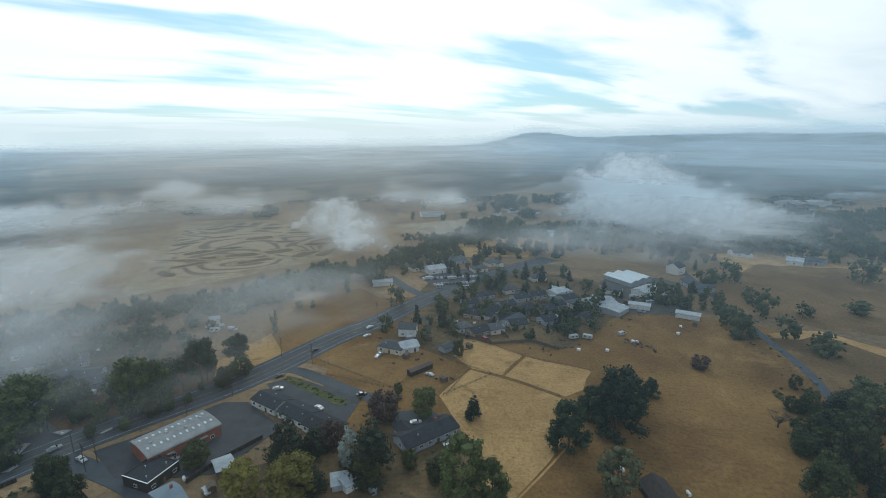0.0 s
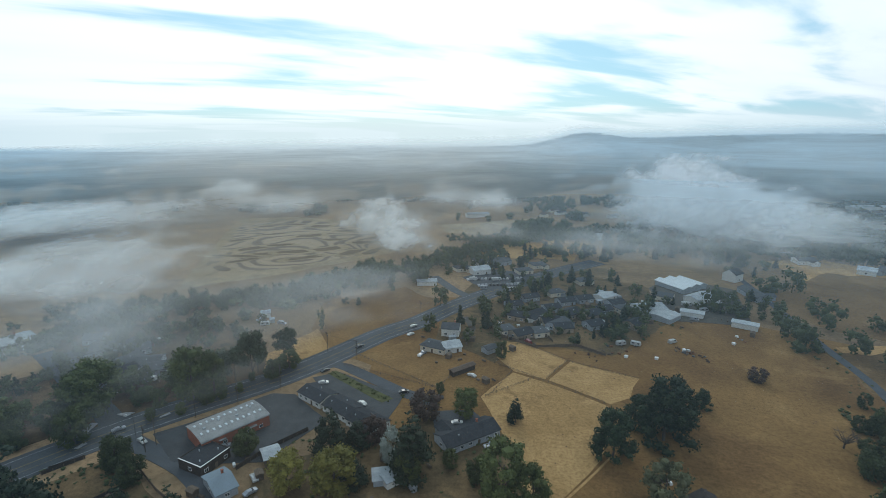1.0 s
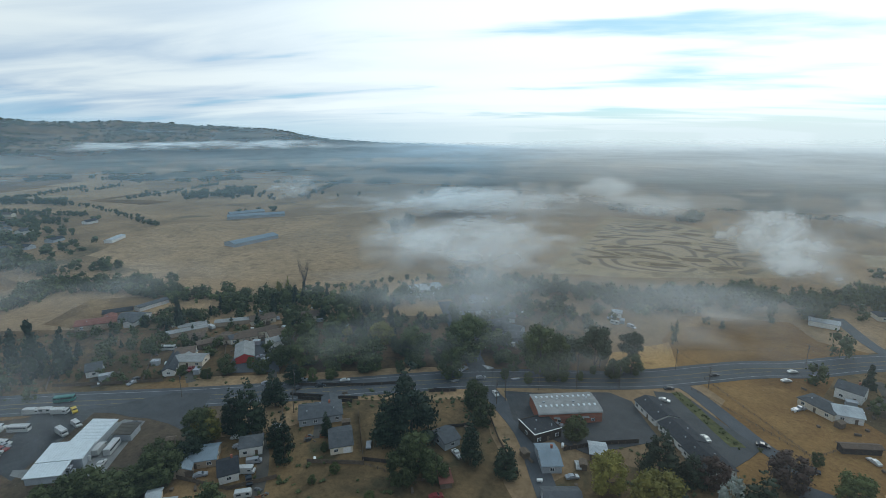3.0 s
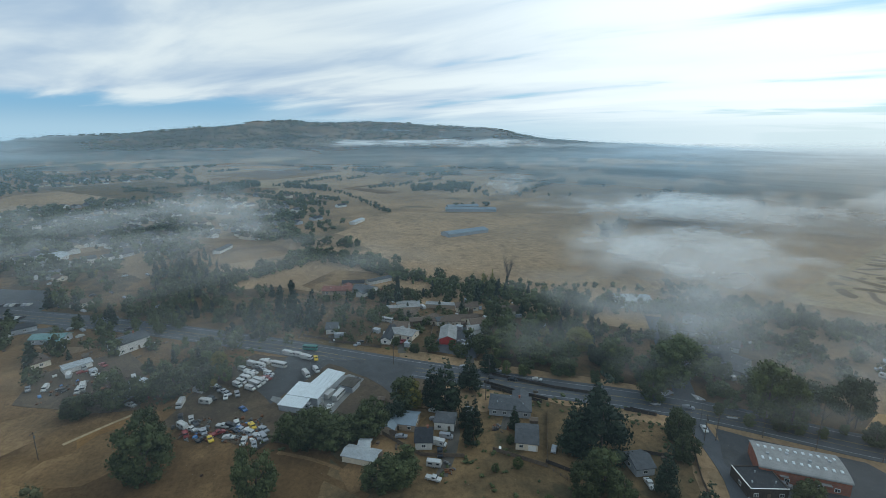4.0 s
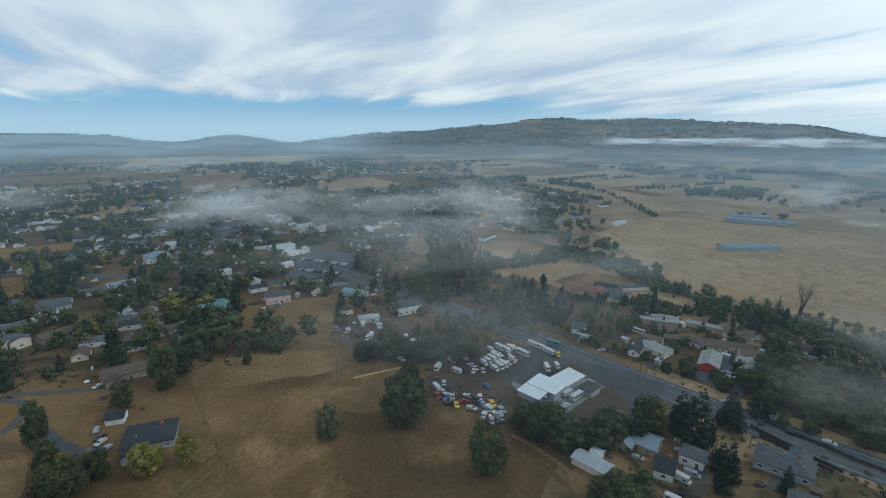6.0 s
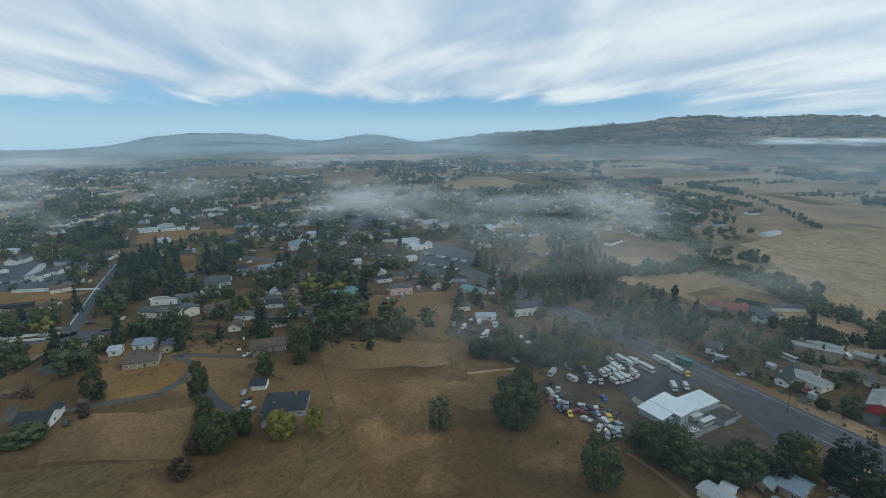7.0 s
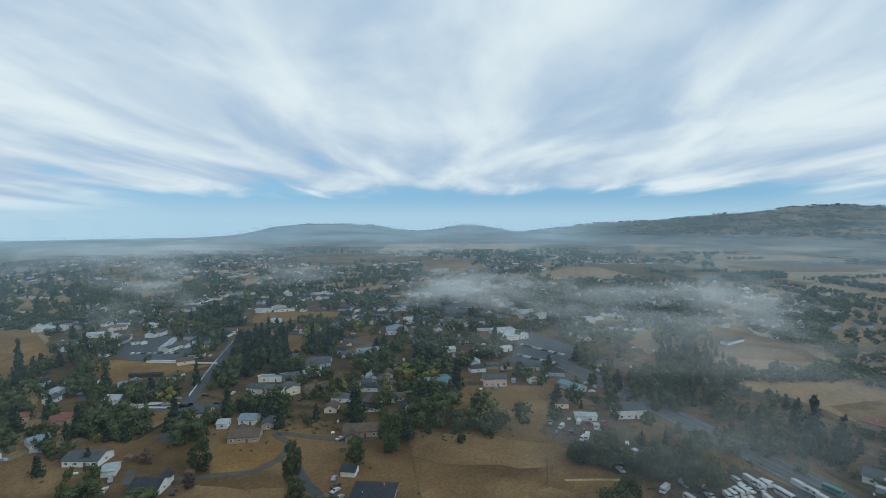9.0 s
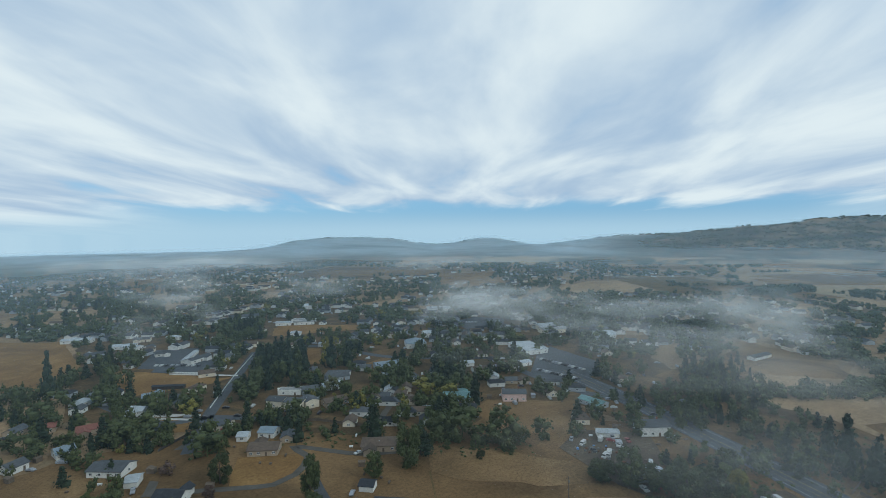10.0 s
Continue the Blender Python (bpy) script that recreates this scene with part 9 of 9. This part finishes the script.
for args in ((54.7, 665, 330, 110, 10, 34, 0.7), (48.8, 666, 156, 94, 10, 34, 0.6), (50.6, 400, 120, 57, 8, 26, 0.35), (73.0, 872, 75, 123, 10, 42, 0.5), (61.1, 505, 44, 71, 8, 34, 0.25),
             (106, 600, 160, 300, 18, 44, 0.3), (110, 215, 150, 90, 12, 28, 0.05), (102, 235, 130, 80, 14, 28, 0.045), (119, 260, 170, 120, 18, 36, 0.04), (113, 430, 260, 160, 12, 36, 0.10), (117, 620, 300, 200, 12, 40, 0.14), (104, 340, 220, 120, 20, 38, 0.10), (92, 330, 180, 90, 14, 32, 0.05)):
    fog_bank(*args)
for args in ((131.5, 596, 190, 178, 10, 52, 0.42), (166.3, 834, 144, 590, 14, 44, 0.26), (151.9, 836, 166, 192, 12, 40, 0.18), (121.5, 498, 115, 70, 12, 40, 0.16), (123, 390, 160, 150, 18, 36, 0.08), (115.2, 627, 132, 89, 10, 38, 0.1)):
    fog_bank(*args)
for args in ((14.6, 710, 60, 40, 8, 32, 0.5), (8.3, 692, 54, 40, 8, 32, 0.5), (32.2, 682, 76, 93, 8, 32, 0.2), (10.9, 695, 112, 181, 8, 28, 0.19), (20.0, 502, 74, 129, 8, 32, 0.4)):
    fog_bank(*args, label="small drifting wisp of white fog")
for args in ((-12.1, 624, 125, 88, 10, 84, 0.9, 0, 8), (-15.4, 536, 120, 76, 10, 66, 0.7, 0, 6), (-9.3, 560, 85, 79, 10, 60, 0.6, 0, 5), (-19.2, 568, 109, 80, 10, 50, 0.5, 0, 5)):
    fog_bank(*args, label="tall dense white billow of fog", thick_mat=M_FOG_THICK)
FAR = "white fog bank along the foot of the hills"
for args in ((48.1, 1896, 1074, 268, 22, 50, 0.2), (26.4, 1648, 1095, 233, 24, 54, 0.2), (9.7, 1681, 710, 238, 26, 60, 0.3), (40, 2350, 1100, 500, 22, 48, 0.3), (20, 2400, 1000, 500, 24, 54, 0.4), (54, 2400, 700, 400, 24, 48, 0.3), (0.3, 2048, 336, 290, 25, 80, 0.7),
             (88.0, 2800, 625, 500, 40, 78, 0.7), (81.0, 2716, 482, 384, 40, 80, 0.75), (74.0, 2600, 420, 300, 40, 82, 0.75), (59.4, 2542, 1137, 360, 36, 64, 0.5), (162.7, 1672, 790, 500, 12, 44, 0.34), (169.4, 1500, 435, 671, 12, 44, 0.32), (139.8, 1409, 314, 199, 14, 42, 0.3)):
    fog_bank(*args, label=FAR)
